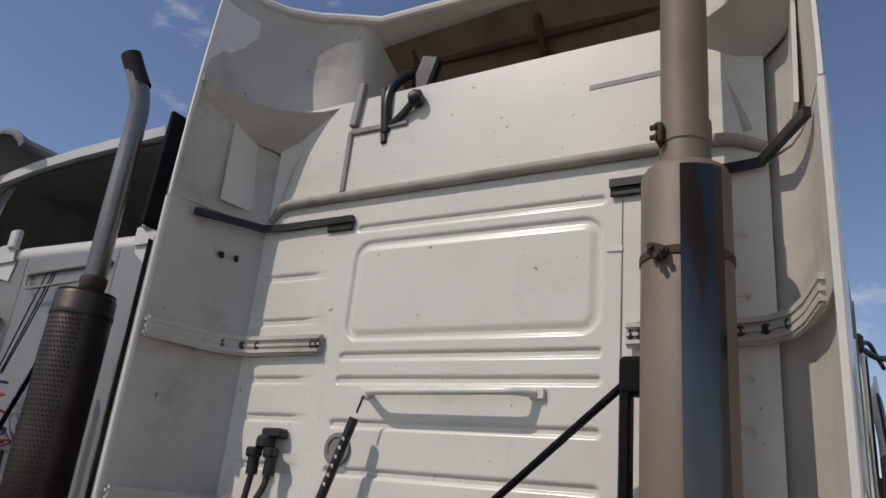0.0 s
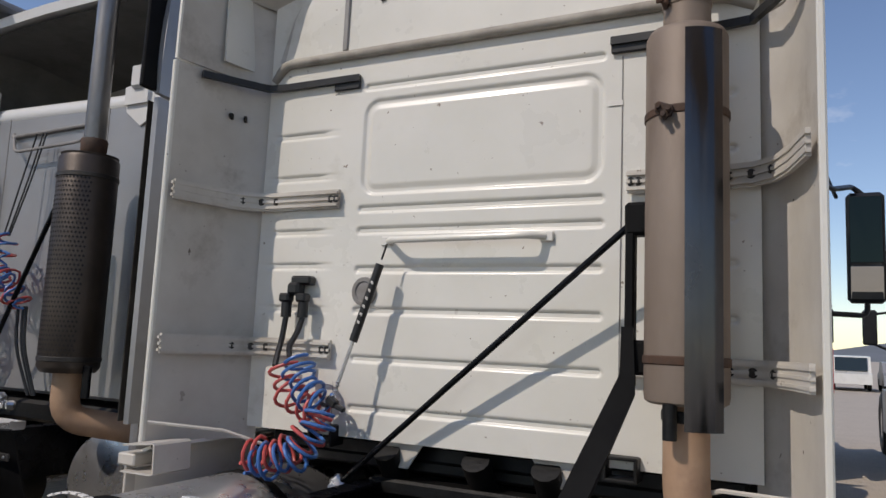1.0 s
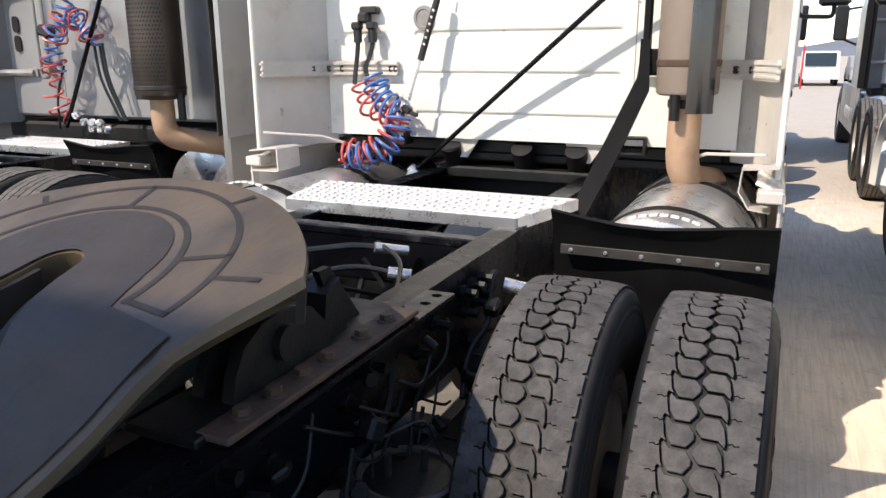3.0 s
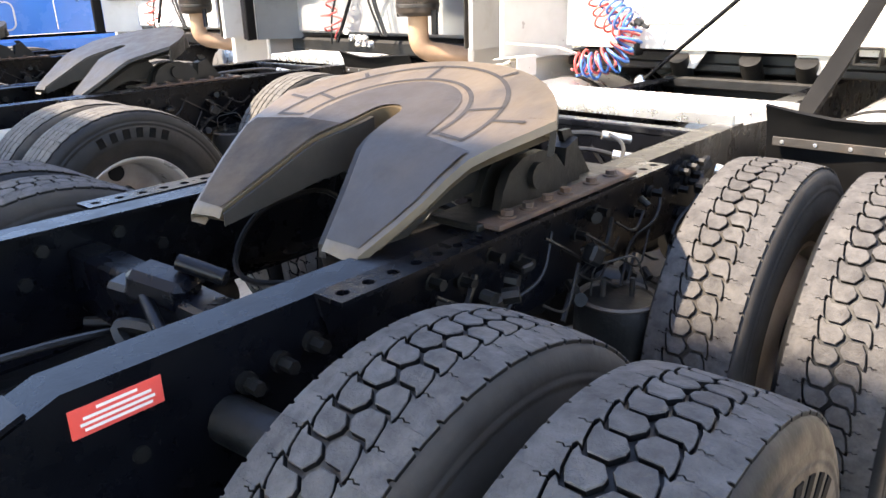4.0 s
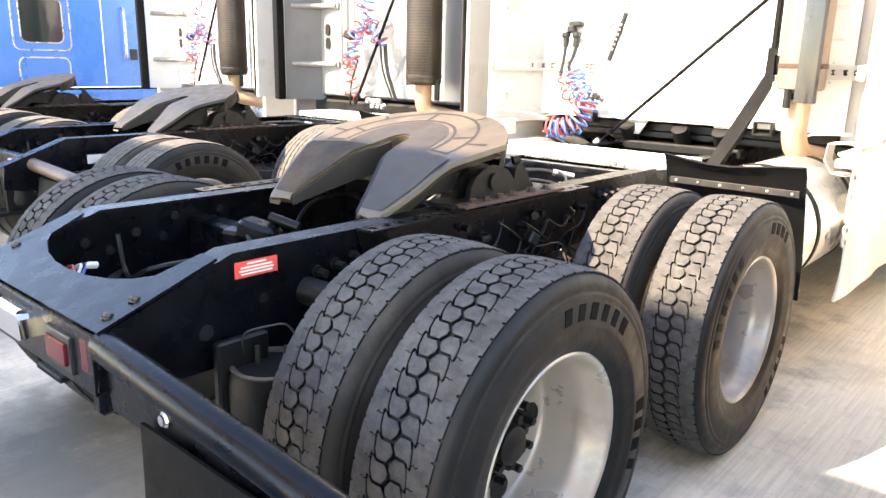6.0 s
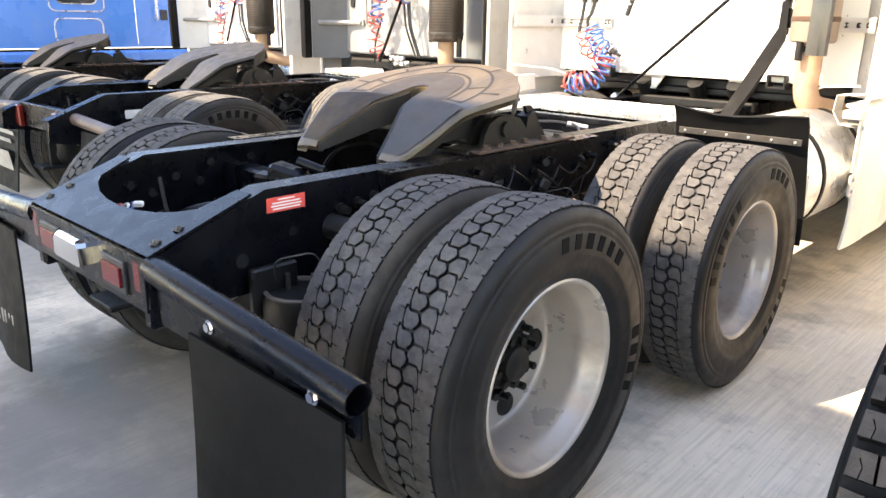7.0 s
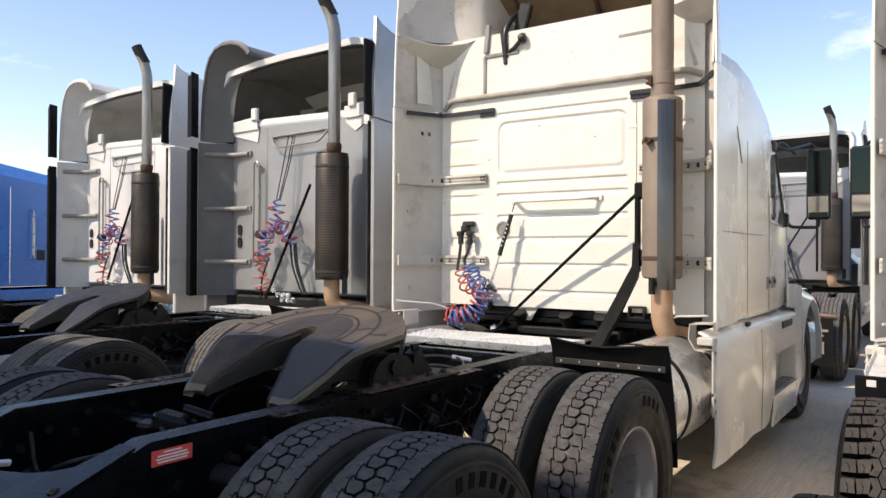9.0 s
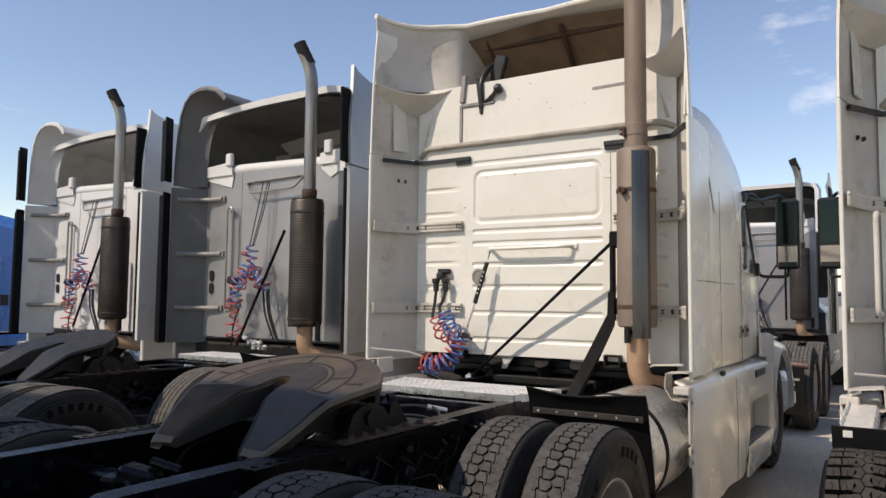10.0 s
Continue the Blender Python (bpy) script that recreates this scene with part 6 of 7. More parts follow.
    s.box(b + Vector((0, 0, -0.01)), (0.05, 0.03, 0.035), 0.008, (0, 30, 0))
    s.box(b + Vector((0.035, 0, -0.03)), (0.05, 0.02, 0.02), 0.006, (0, 20, 0))
    s.tube(bent(b, b + Vector((-0.02, 0, -0.03)), b + Vector((-0.05, 0.0, -0.02)), r=0.02), 0.008, 6)
    part("hose_clamp", s, PLASTIC, hs)
    # air couplings
    s = Shape()
    s.box((-0.745, -0.03, 1.755), (0.10, 0.05, 0.035), 0.01)
    s.box((-0.765, -0.05, 1.72), (0.06, 0.06, 0.05), 0.015)
    for x in (-0.80, -0.715):
        s.cyl((x, -0.06, 1.70), (x, -0.06, 1.61), 0.022, 10)
        s.box((x, -0.065, 1.685), (0.05, 0.05, 0.035), 0.01)
    gl = part("air_coupling", s, PLASTIC, t, "black air hose couplings")
    s = Shape()
    s.tube(bent((-0.80, -0.06, 1.61), (-0.805, -0.07, 1.52), (-0.80, -0.10, 1.46), (-0.79, -0.12, 1.42), r=0.05), 0.012, 8)
    s.tube(bent((-0.715, -0.06, 1.61), (-0.72, -0.08, 1.55), (-0.735, -0.11, 1.50), (-0.72, -0.12, 1.46), r=0.05), 0.012, 8)
    pieces("rubber_hose", s, PLASTIC, gl, near=0.0)
    # coiled hoses: down from the couplings to the hanger, then to the deck
    red = Shape()
    red.tube(helix([(-0.745, -0.12, 1.42), (-0.72, -0.13, 1.34), (-0.64, -0.14, 1.28), (-0.53, -0.14, 1.255)], 0.055, 6, 0.2, 2), 0.0072, 7)
    red.tube(helix([(-0.53, -0.15, 1.25), (-0.55, -0.17, 1.19), (-0.60, -0.20, 1.12), (-0.69, -0.22, 1.08), (-0.82, -0.23, 1.09)], 0.057, 9, 0.22, 3), 0.0072, 7)
    part("coiled_hose", red, RED_HOSE, t, "red coiled air hose")
    blu = Shape()
    blu.tube(helix([(-0.68, -0.12, 1.455), (-0.655, -0.13, 1.39), (-0.59, -0.15, 1.32), (-0.52, -0.15, 1.28)], 0.057, 6, 0.18, 5), 0.0072, 7)
    blu.tube(helix([(-0.515, -0.16, 1.26), (-0.53, -0.19, 1.18), (-0.58, -0.22, 1.10), (-0.66, -0.25, 1.075), (-0.77, -0.26, 1.07)], 0.057, 8, 0.2, 6), 0.0072, 7)
    part("coiled_hose", blu, BLUE_HOSE, t, "blue coiled air hose")
    # bracket and pipe above the gutter
    s = Shape()
    s.box((-0.622, -0.004, 2.819), (0.026, 0.02, 0.266), 0.004)
    s.box((-0.478, -0.004, 2.948), (0.29, 0.02, 0.026), 0.004)
    s.box((-0.60, -0.01, 3.07), (0.04, 0.03, 0.2), 0.006, (0, 6, 0))
    part("angle_bracket", s, GREYTRIM, t, "grey angle bracket")
    s = Shape()
    s.tube(bent((-0.44, 0.0, 2.92), (-0.45, -0.02, 3.1), (-0.42, 0.1, 3.26), (-0.38, 0.25, 3.26), r=0.08), 0.022, 10)
    s.tube(bent((-0.42, 0.0, 2.95), (-0.35, -0.02, 2.98), (-0.30, -0.03, 3.02), r=0.03), 0.016, 8)
    s.box((-0.46, 0.0, 3.0), (0.03, 0.03, 0.26), 0.006, (0, -8, 0))
    s.box((-0.36, 0.12, 3.22), (0.10, 0.05, 0.20), 0.02, (0, 18, 0))
    s.lathe([(0.0, -0.035), (0.028, -0.026), (0.037, 0.0), (0.028, 0.026), (0.0, 0.035)], (-0.29, -0.03, 3.03), (1, 0.2, 0.2), 16)
    part("roof_hose", s, PLASTIC, t, "black bent hoses and knob under the roof")
    s = Shape()
    s.box((0.575, -0.002, 2.935), (0.27, 0.012, 0.022), 0.004, (0, -1, 0))
    part("slot_trim", s, GREYTRIM, t)


truck = thing("semi_truck", "white sleeper semi truck with a bare black frame, no trailer", "truck", "parked trucks")
chassis(truck, TREAD_HEX)
deck(truck)
quarter_flap(truck, 1)


def seated(build, t, wide):
    """Builds onto a truck, then sets what was built to its true width, height and place on the frame."""
    before = set(t.children_recursive)
    build(t)
    for ob in set(t.children_recursive) - before:
        round_part = ob.name.split(".")[0] in ("fuel_tank", "tank_strap", "tank_label")
        for v in ob.data.vertices:
            x, y, z = v.co
            v.co = (x + math.copysign(0.055, x) if round_part else x * wide, y + (-0.02 if round_part else 0.195), 1.486 + (z - 1.485) * 1.065 if z > 1.485 else z)


seated(white_cab, truck, 1.068)
seated(gear, truck, 1.0)
cab_side(truck)
s = Shape()
s.box((-0.80, -0.70, 0.955), (0.15, 0.36, 0.02), 0.004)
step_pad = part("tank_step", s, ALU, truck, "small bright step over the fuel tank")
s = Shape()
for i in range(3):
    for j in range(9):
        s.box((-0.845 + 0.045 * i, -0.85 + 0.0375 * j, 0.97), (0.028, 0.015, 0.012), 0.003)
tagged(part("grip_stud", s, DECK, step_pad), kind="stuff")

# ---------------------------------------------------------------- neighbour of the same make
twin = copy_thing(truck, pose(3.155, 0.05, 0, 0, 0, 0.6))
tagged(twin, "white sleeper semi truck with lugged brown drive tyres, parked alongside", "truck", "parked trucks")
for ob in twin.children_recursive:
    for old, lug in zip(TREAD_HEX, TREAD_LUG):
        if ob.data == old:
            ob.data = lug
            ob.parent.data = TYRE_DEEP
for ob in twin.children:
    if ob.name.split(".")[0] == "wheel":
        ob.location.x *= 0.965
for ob in list(twin.children):
    if ob.name.split(".")[0] in ("flap_arm", "mud_flap") and sum(c[0] for c in ob.bound_box) < 0:
        for o in (*ob.children_recursive, ob):
            bpy.data.objects.remove(o)
s = Shape()
s.tube(bent((CX - 1.02, -0.10, 2.03), (CX - 1.03, -0.2, 2.03), (CX - 1.03, -0.2, 1.5), (CX - 1.02, -0.10, 1.5), r=0.04), 0.014, 10)
part("grab_bar", s, WHITE_IN, twin, "upright white grab bar")
s = Shape()
line = [(-1.17, 1.03), (-1.165, 1.01), (-1.05, 1.004), (-1.04, 0.99), (-1.037, 0.92)]
s.sheet([[(x, y, z + 0.05 * (y + 0.9)) for x, z in line] for y in (-0.9, -0.4, 0.25)], 0.006)
part("side_shelf", s, WHITE, twin, "bent white sheet along the deck", smooth=20)
s = Shape()
s.box((-0.875, -1.125, 1.0), (0.63, 0.014, 0.09), 0.004, (4, 0, 0))
s.box((-0.875, -1.02, 0.72), (0.63, 0.012, 0.56), 0.004, (16, 0, 0))
rear_flap = part("front_flap", s, RUBBER, twin, "black rubber quarter fender with cut holes")
s = Shape()
for k in range(4):
    s.box((-1.13 + 0.16 * k, -1.135, 1.015), (0.035, 0.004, 0.028), 0.001)
pieces("cut_hole", s, PAPER, rear_flap)


# ---------------------------------------------------------------- silver trucks
def silver_cab(t, wy=-0.30, paint=SILVER, inner=SILVER_IN):
    """Sleeper cab with tall extenders, open roof fairing and a guarded stack."""
    s = Shape()
    s.box((0.06, wy + 0.04, 1.99), (1.90, 0.08, 1.68), 0.03)
    wall = part("back_wall", s, paint, t, "silver-grey sheet-metal rear cab wall")
    s = Shape()
    s.tube([(-0.86, wy + 0.05, 2.86), (0.95, wy + 0.05, 2.82)], 0.06, 12)
    part("wall_cap", s, PALE, wall, "pale rounded top edge of the wall")
    for x0, x1, z, k in ((-0.86, -0.48, 2.80, -0.52), (0.70, 1.0, 2.80, 0.80)):
        s = Shape()
        s.prism([(x0, z), (x1, z), (x1, z - 0.03), (k + 0.02, z - 0.13), (x0, z - 0.04)], wy - 0.012, wy - 0.004)
        s.prism([(x0, z + 0.10), (x1 - 0.02, z + 0.13), (x1, z), (x0, z - 0.005)], wy - 0.03, wy - 0.018)
        s.box((k, wy - 0.03, z + 0.15), (0.085, 0.05, 0.13), 0.012)
        part("roof_hook", s, PALE, wall, "white hook plate at the roof edge")
    s = Shape()
    for x, z0, z1 in ((-0.36, 1.2, 2.86), (0.55, 1.2, 2.84)):
        s.box((x, wy - 0.001, (z0 + z1) / 2), (0.005, 0.004, z1 - z0), 0.001)
    pieces("panel_seam", s, GREYTRIM, wall)
    s = Shape()
    loop = rounded_rect(-0.50, -0.42, 1.42, 2.46, 0.038, 5)
    s.tube([(x, wy - 0.06, z) for x, z in loop + loop[:1]], 0.012, 8, cap=False)
    for z in (1.46, 2.42):
        s.cyl((-0.46, wy - 0.06, z), (-0.46, wy + 0.0, z), 0.014, 8)
    part("grab_handle", s, STACK, t, "long upright loop handle of bare metal")
    s = Shape()
    s.tube(bent((-0.30, wy - 0.01, 2.72), (-0.18, wy - 0.07, 2.58), (0.42, wy - 0.07, 2.60), (0.50, wy - 0.01, 2.73), r=0.05), 0.010, 8)
    s.tube([(-0.30, wy - 0.015, 2.70), (0.52, wy - 0.015, 2.72)], 0.012, 8)
    part("hose_rack", s, GREYTRIM, t, "bent metal hose rack")
    for z in (1.78, 1.65):
        s = Shape()
        ring = rounded_rect(-0.795, -0.735, z - 0.055, z + 0.055, 0.028, 5)
        s.prism(ring, wy - 0.014, wy - 0.004)
        part("side_port", s, PLASTIC, t, "black oval port")
    for side in (1, -1):
        if side < 0:
            ln = [(0.86, wy + 0.03), (0.90, wy - 0.03), (0.96, wy - 0.10), (1.03, wy - 0.18), (1.09, wy - 0.28)]
        else:
            ln = [(1.18, wy + 0.35), (1.22, wy + 0.1), (1.25, wy - 0.1), (1.27, wy - 0.25), (1.28, wy - 0.33)]
        rows = []
        for i in range(8):
            z = 1.10 + (2.68 - 1.10) * i / 7
            rows.append([(side * x, y, z) for x, y in ln])
        s = Shape()
        s.sheet(rows if side < 0 else [r[::-1] for r in rows], -0.03)
        # left extender shows its inner face, coloured darker than the cab paint
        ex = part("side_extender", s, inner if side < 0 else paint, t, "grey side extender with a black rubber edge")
        if side > 0:
            # dark sheet over the inner face, in the inner tyre wall's colour
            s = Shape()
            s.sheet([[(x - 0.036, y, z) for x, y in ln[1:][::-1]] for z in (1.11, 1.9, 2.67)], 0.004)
            part("inner_lining", s, DUSTY_WALL, ex, "dark inner face of the right extender")
        s = Shape()
        if side < 0:
            # tall rounded dome that arches over to the roof lip
            outer = [(-1.09, 2.70), (-1.08, 2.95), (-1.06, 3.2), (-1.03, 3.42), (-0.97, 3.55), (-0.88, 3.63), (-0.76, 3.66), (-0.63, 3.655), (-0.5, 3.62), (-0.40, 3.55), (-0.36, 3.50)]
            innr = [(-0.86, 2.70), (-0.86, 2.88), (-0.85, 3.02), (-0.83, 3.14), (-0.80, 3.25), (-0.75, 3.34), (-0.69, 3.40), (-0.61, 3.45), (-0.52, 3.48), (-0.43, 3.49), (-0.36, 3.49)]
            rows = []
            for (xo, zo), (xi, zi) in zip(outer, innr):
                row = []
                for k in range(6):
                    q = k / 5
                    row.append((xi + (xo - xi) * q, wy - 0.02 - 0.24 * q ** 1.6, zi + (zo - zi) * q))
                rows.append(row)
            s.sheet(rows, -0.03)
            s.sheet([[(x, wy - 0.26, z) for x, z in outer], [(x * 0.99, wy + 0.2, z) for x, z in outer]], 0.02)
        else:
            rows = []
            for i in range(9):
                q = i / 8
                z = 2.70 + (3.50 - 2.70) * q
                rows.append([(x - 0.08 * q * q, y + 0.12 * q * q, z + (0.10 * (k / 4) ** 2 if i == 8 else 0)) for k, (x, y) in enumerate(ln)])
            s.sheet([r[::-1] for r in rows], -0.03)
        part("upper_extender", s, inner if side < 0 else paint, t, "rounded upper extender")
        s = Shape()
        xe, ye = ln[-1]
        if side < 0:
            for z0, hh, dx in ((1.86, 1.52, 0.0), (3.06, 0.66, 0.006)):
                s.box((-xe - 0.004 + dx, ye - 0.055, z0), (0.022, 0.13, hh), 0.006, (0, 0, 24))
                s.box((-xe - 0.052 + dx, ye - 0.075, z0 - 0.01), (0.085, 0.02, hh - 0.03), 0.006, (0, 0, -14))
        else:
            s.box((xe - 0.03, ye + 0.0, 3.04), (0.025, 0.11, 0.66), 0.01, (-4, -5, -6))
        pieces("rubber_edge", s, RUBBER, ex, "black rubber edge strip")
        if side < 0:
            s = Shape()
            for z in (2.56, 2.0, 1.45):
                s.tube(bent((-0.62, wy - 0.02, z), (-0.84, wy - 0.035, z), (-1.06, wy - 0.22, z), r=0.06), 0.024, 8)
                s.box((-0.64, wy - 0.012, z), (0.10, 0.02, 0.06), 0.006)
            pieces("stay_bar", s, GREYTRIM, ex, "grey stay bar")
        s = Shape()
        for z in (1.25, 1.6, 1.98, 2.36, 2.6):
            s.cyl((side * (xe + 0.0), ye + 0.12, z), (side * (xe + 0.012), ye + 0.12, z), 0.012, 8)
        pieces("rivet", s, IRON, ex)
        # skirt and tank
        s = Shape()
        s.box((side * 1.14, wy + 1.2, 0.78), (0.05, 2.7, 0.66), 0.02)
        part("chassis_skirt", s, paint, t)
        s = Shape()
        s.lathe([(0.0, -0.012), (0.10, -0.010), (0.2, -0.006), (0.29, 0.015), (0.30, 0.05), (0.30, 1.5), (0.0, 1.5)], (side * 0.88, wy - 0.08, 0.705), (0, 1, 0), 36)
        part("fuel_tank", s, ALU, t, "round aluminium fuel tank")
    # roof fairing
    s = Shape()
    rows = []
    for y, zt, w in ((wy - 0.10, 3.47, 1.06), (wy + 0.3, 3.52, 1.06), (wy + 0.9, 3.42, 1.0), (wy + 1.5, 3.1, 0.94), (wy + 2.0, 2.75, 0.9)):
        zb = 2.7
        rows.append([(-w, y, zb), (-w, y, zb + (zt - zb) * 0.5), (-w + 0.06, y, zt - 0.2), (-w + 0.2, y, zt - 0.05), (-0.4, y, zt), (0, y, zt + 0.02), (w - 0.2, y, zt + 0.03), (w - 0.05, y, zt - 0.0), (w, y, zt - 0.1), (w, y, zb + (zt - zb) * 0.5), (w, y, zb)])
    s.sheet(rows, 0.06)
    roof = part("roof_cap", s, PALE, t, "pale roof fairing, hollow and open behind")
    # inside of the fairing, a darker grey than its outside
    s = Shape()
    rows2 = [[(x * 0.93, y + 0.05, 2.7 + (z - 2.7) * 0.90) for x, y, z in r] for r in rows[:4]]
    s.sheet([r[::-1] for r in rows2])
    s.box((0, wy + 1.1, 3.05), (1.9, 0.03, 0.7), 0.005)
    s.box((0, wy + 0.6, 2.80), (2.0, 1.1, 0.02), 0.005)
    part("roof_lining", s, DARK_IN, roof, "dark grey inside of the roof fairing")
    # cab body
    s = Shape()
    rows = []
    for y, w, zt in ((wy + 0.05, 1.16, 2.72), (wy + 1.0, 1.15, 2.72), (wy + 1.8, 1.10, 2.6), (wy + 2.4, 1.04, 2.2), (wy + 2.8, 0.98, 1.7)):
        rows.append([(g * a, y, z) for g, a, z in ((-1, w, 1.06), (-1, w, 2.2), (-1, w - 0.1, zt), (1, w - 0.1, zt), (1, w, 2.2), (1, w, 1.06))])
    s.sheet(rows, 0.02)
    s.box((0, wy + 3.4, 1.15), (1.7, 1.6, 0.9), 0.25)
    hull = part("cab_shell", s, paint, t, "silver cab body")
    for side in (1, -1):
        s = Shape()
        s.box((side * 1.33, wy + 2.2, 2.05), (0.20, 0.12, 0.55), 0.04)
        mi = part("wing_mirror", s, PLASTIC, t, "black wing mirror")
        s = Shape()
        s.tube([(side * 1.05, wy + 2.3, 2.3), (side * 1.33, wy + 2.22, 2.25)], 0.02, 8)
        s.tube([(side * 1.05, wy + 2.3, 1.7), (side * 1.33, wy + 2.22, 1.82)], 0.02, 8)
        pieces("mirror_arm", s, PLASTIC, mi)
    # stack with perforated guard
    mx, my, mr = 0.78, wy - 0.27, 0.148
    s = Shape()
    s.lathe([(0.0, 1.31), (mr - 0.02, 1.31), (mr - 0.004, 1.33), (mr, 1.34), (mr, 2.405), (mr - 0.01, 2.42), (mr - 0.006, 2.43), (mr - 0.02, 2.43), (0.12, 2.42), (0.07, 2.44)], (mx, my, 0), (0, 0, 1), 40)
    mf = part("exhaust_muffler", s, GUARD, t, "brown muffler in a perforated guard")
    s = Shape()
    for j in range(40):
        for k in range(17):
            a = radians(-150 + k * 7.2 + (3.6 if j % 2 else 0))
            c, d = math.cos(a), math.sin(a)
            z = 1.40 + j * 0.0235
            p = Vector((mx + (mr + 0.0008) * c, my + (mr + 0.0008) * d, z))
            tx = Vector((-d, c, 0)) * 0.0066
            up = Vector((0, 0, 0.0075))
            s.add([p - tx, p - up, p + tx, p + up], [(0, 1, 2, 3)])
    tagged(part("guard_hole", s, HOLE, mf, smooth=0), kind="stuff")
    s = Shape()
    s.lathe([(mr + 0.001, 0), (mr + 0.004, 0.003), (mr + 0.004, 0.022), (mr + 0.001, 0.025)], (mx, my, 2.3), (0, 0, 1), 36)
    s.lathe([(mr + 0.001, 0), (mr + 0.004, 0.003), (mr + 0.004, 0.022), (mr + 0.001, 0.025)], (mx, my, 1.365), (0, 0, 1), 36)
    pieces("guard_band", s, IRON, mf)
    s = Shape()
    s.tube(bent((mx + 0.02, my, 2.42), (mx + 0.02, my, 3.58), (mx - 0.06, my - 0.08, 3.83), r=0.14, n=8), 0.055, 20, cap=False)
    part("exhaust_pipe", s, STACK, mf, "grey exhaust stack with a bent tip")
    s = Shape()
    s.tube(bent((mx + 0.005, my - 0.015, 3.65), (mx - 0.03, my - 0.05, 3.74), (mx - 0.064, my - 0.084, 3.842), r=0.1, n=4), 0.0565, 20, cap=False)
    part("sooty_tip", s, HOLE, mf)
    s = Shape()
    s.lathe([(0.057, 0), (0.064, 0.01), (0.068, 0.07), (0.062, 0.08)], (mx + 0.02, my, 2.44), (0, 0, 1), 24)
    part("stack_joint", s, RUST, mf)
    s = Shape()
    s.tube(bent((mx, my, 1.32), (mx, my, 1.08), (mx + 0.25, my + 0.25, 1.02), r=0.1, n=6), 0.07, 18)
    part("exhaust_elbow", s, ELBOW, mf, "tan exhaust elbow")
    s = Shape()
    s.box((mx + 0.17, my - 0.02, 1.27), (0.05, 0.02, 0.16), 0.004)
    s.box((mx - 0.21, my + 0.04, 1.75), (0.03, 0.05, 0.9), 0.006)
    part("muffler_stand", s, FRAME, t, "black muffler stand")
    s = Shape()
    s.cyl((0.44, wy - 0.20, 2.18), (-0.20, wy - 0.16, 1.10), 0.014, 10)
    part("brace_rod", s, FRAME, t, "thin black diagonal brace rod")
    # hoses: thin lines from the rack, coils in a tangle
    for m, sd, dx, dy in ((RED_HOSE, 11, 0.0, 0.0), (BLUE_HOSE, 12, 0.03, 0.02)):
        s = Shape()
        y = wy - 0.14 - dy
        s.tube(helix([(-0.06 + dx, y, 2.06), (-0.05 + dx, y - 0.01, 1.92), (-0.10 + dx, y - 0.02, 1.80), (-0.22 + dx, y, 1.70), (-0.28 + dx, y, 1.58), (-0.22 + dx, y, 1.45)], 0.055 if m == RED_HOSE else 0.042, 11, 0.55, sd), 0.0075, 6)
        if m == RED_HOSE:
            s.tube(helix([(-0.27, y, 1.5), (-0.26, y - 0.02, 1.35), (-0.28, y, 1.22), (-0.22, y + 0.03, 1.14)], 0.06, 4.5, 0.4, sd + 3), 0.0075, 6)
        s.tube(helix([(-0.08 + dx, y, 1.84), (0.02 + dx, y - 0.02, 1.78), (0.10 + dx, y, 1.70), (0.13 + dx, y, 1.62)], 0.052 if m == RED_HOSE else 0.04, 6, 0.6, sd + 5), 0.0075, 6)
        part("coiled_hose", s, m, t, "tangled red coiled air hose" if m == RED_HOSE else "tangled blue coiled air hose")
    s = Shape()
    for dx in (0.0, 0.06, 0.09):
        s.tube(bent((-0.0 + dx, wy - 0.06, 2.68), (-0.03 + dx, wy - 0.10, 2.4), (-0.08 + dx * 0.6, wy - 0.14, 2.05), r=0.1), 0.005, 6)
        s.tube(bent((0.10 + dx * 0.8, wy - 0.12, 1.64), (0.14 + dx * 0.8, wy - 0.14, 1.42), (0.24 + dx * 0.6, wy - 0.1, 1.15), r=0.1), 0.009, 6)
    s.tube(bent((-0.2, wy - 0.12, 1.5), (-0.28, wy - 0.14, 1.3), (-0.34, wy - 0.1, 1.08), r=0.1), 0.008, 6)
    pieces("hanging_cord", s, PLASTIC, t, "thin black hanging hoses", near=0.0)
    s = Shape()
    s.box((-0.29, wy - 0.15, 1.72), (0.11, 0.07, 0.07), 0.025, (0, 20, 15))
    part("hose_coupling", s, PLASTIC, t, "black hose coupling")
    s = Shape()
    for k in range(7):
        s.box((0.02 + 0.07 * (k % 3), wy - 0.14 - 0.06 * (k // 3), 1.09 + 0.05 * (k // 3)), (0.05, 0.045, 0.045), 0.01, (10 * k, 0, 25 * k))
    pieces("valve_block", s, ALU, t, "grey valve block", near=0.0)
    s = Shape()
    s.box((0, wy + 0.2, 1.05), (2.0, 0.4, 0.12), 0.02)
    part("cab_mount", s, GREASE, t)


silver = thing("semi_truck", "silver sleeper semi truck with a guarded stack and dark fifth wheel", "truck", "parked trucks")
chassis(silver, TREAD_RIB, tail="plain", tan=False, spin=0.3)
s = Shape()
s.box((0.4365, -3.18, 0.865), (0.003, 0.12, 0.055), 0.001)
part("label_plate", s, PAPER, silver, "white label plate")
blue = copy_thing(silver, pose(-9.15, -1.0, 0))
deck(silver, -0.43, 0.43, 0.0)
quarter_flap(silver, 1)
silver_cab(silver)
silver.matrix_basis = pose(-3.015, 0.80, 0)
pale = copy_thing(silver, pose(-5.9, 0.85, 0))
tagged(pale, "pale silver sleeper semi truck with tangled red hoses", "truck", "parked trucks")
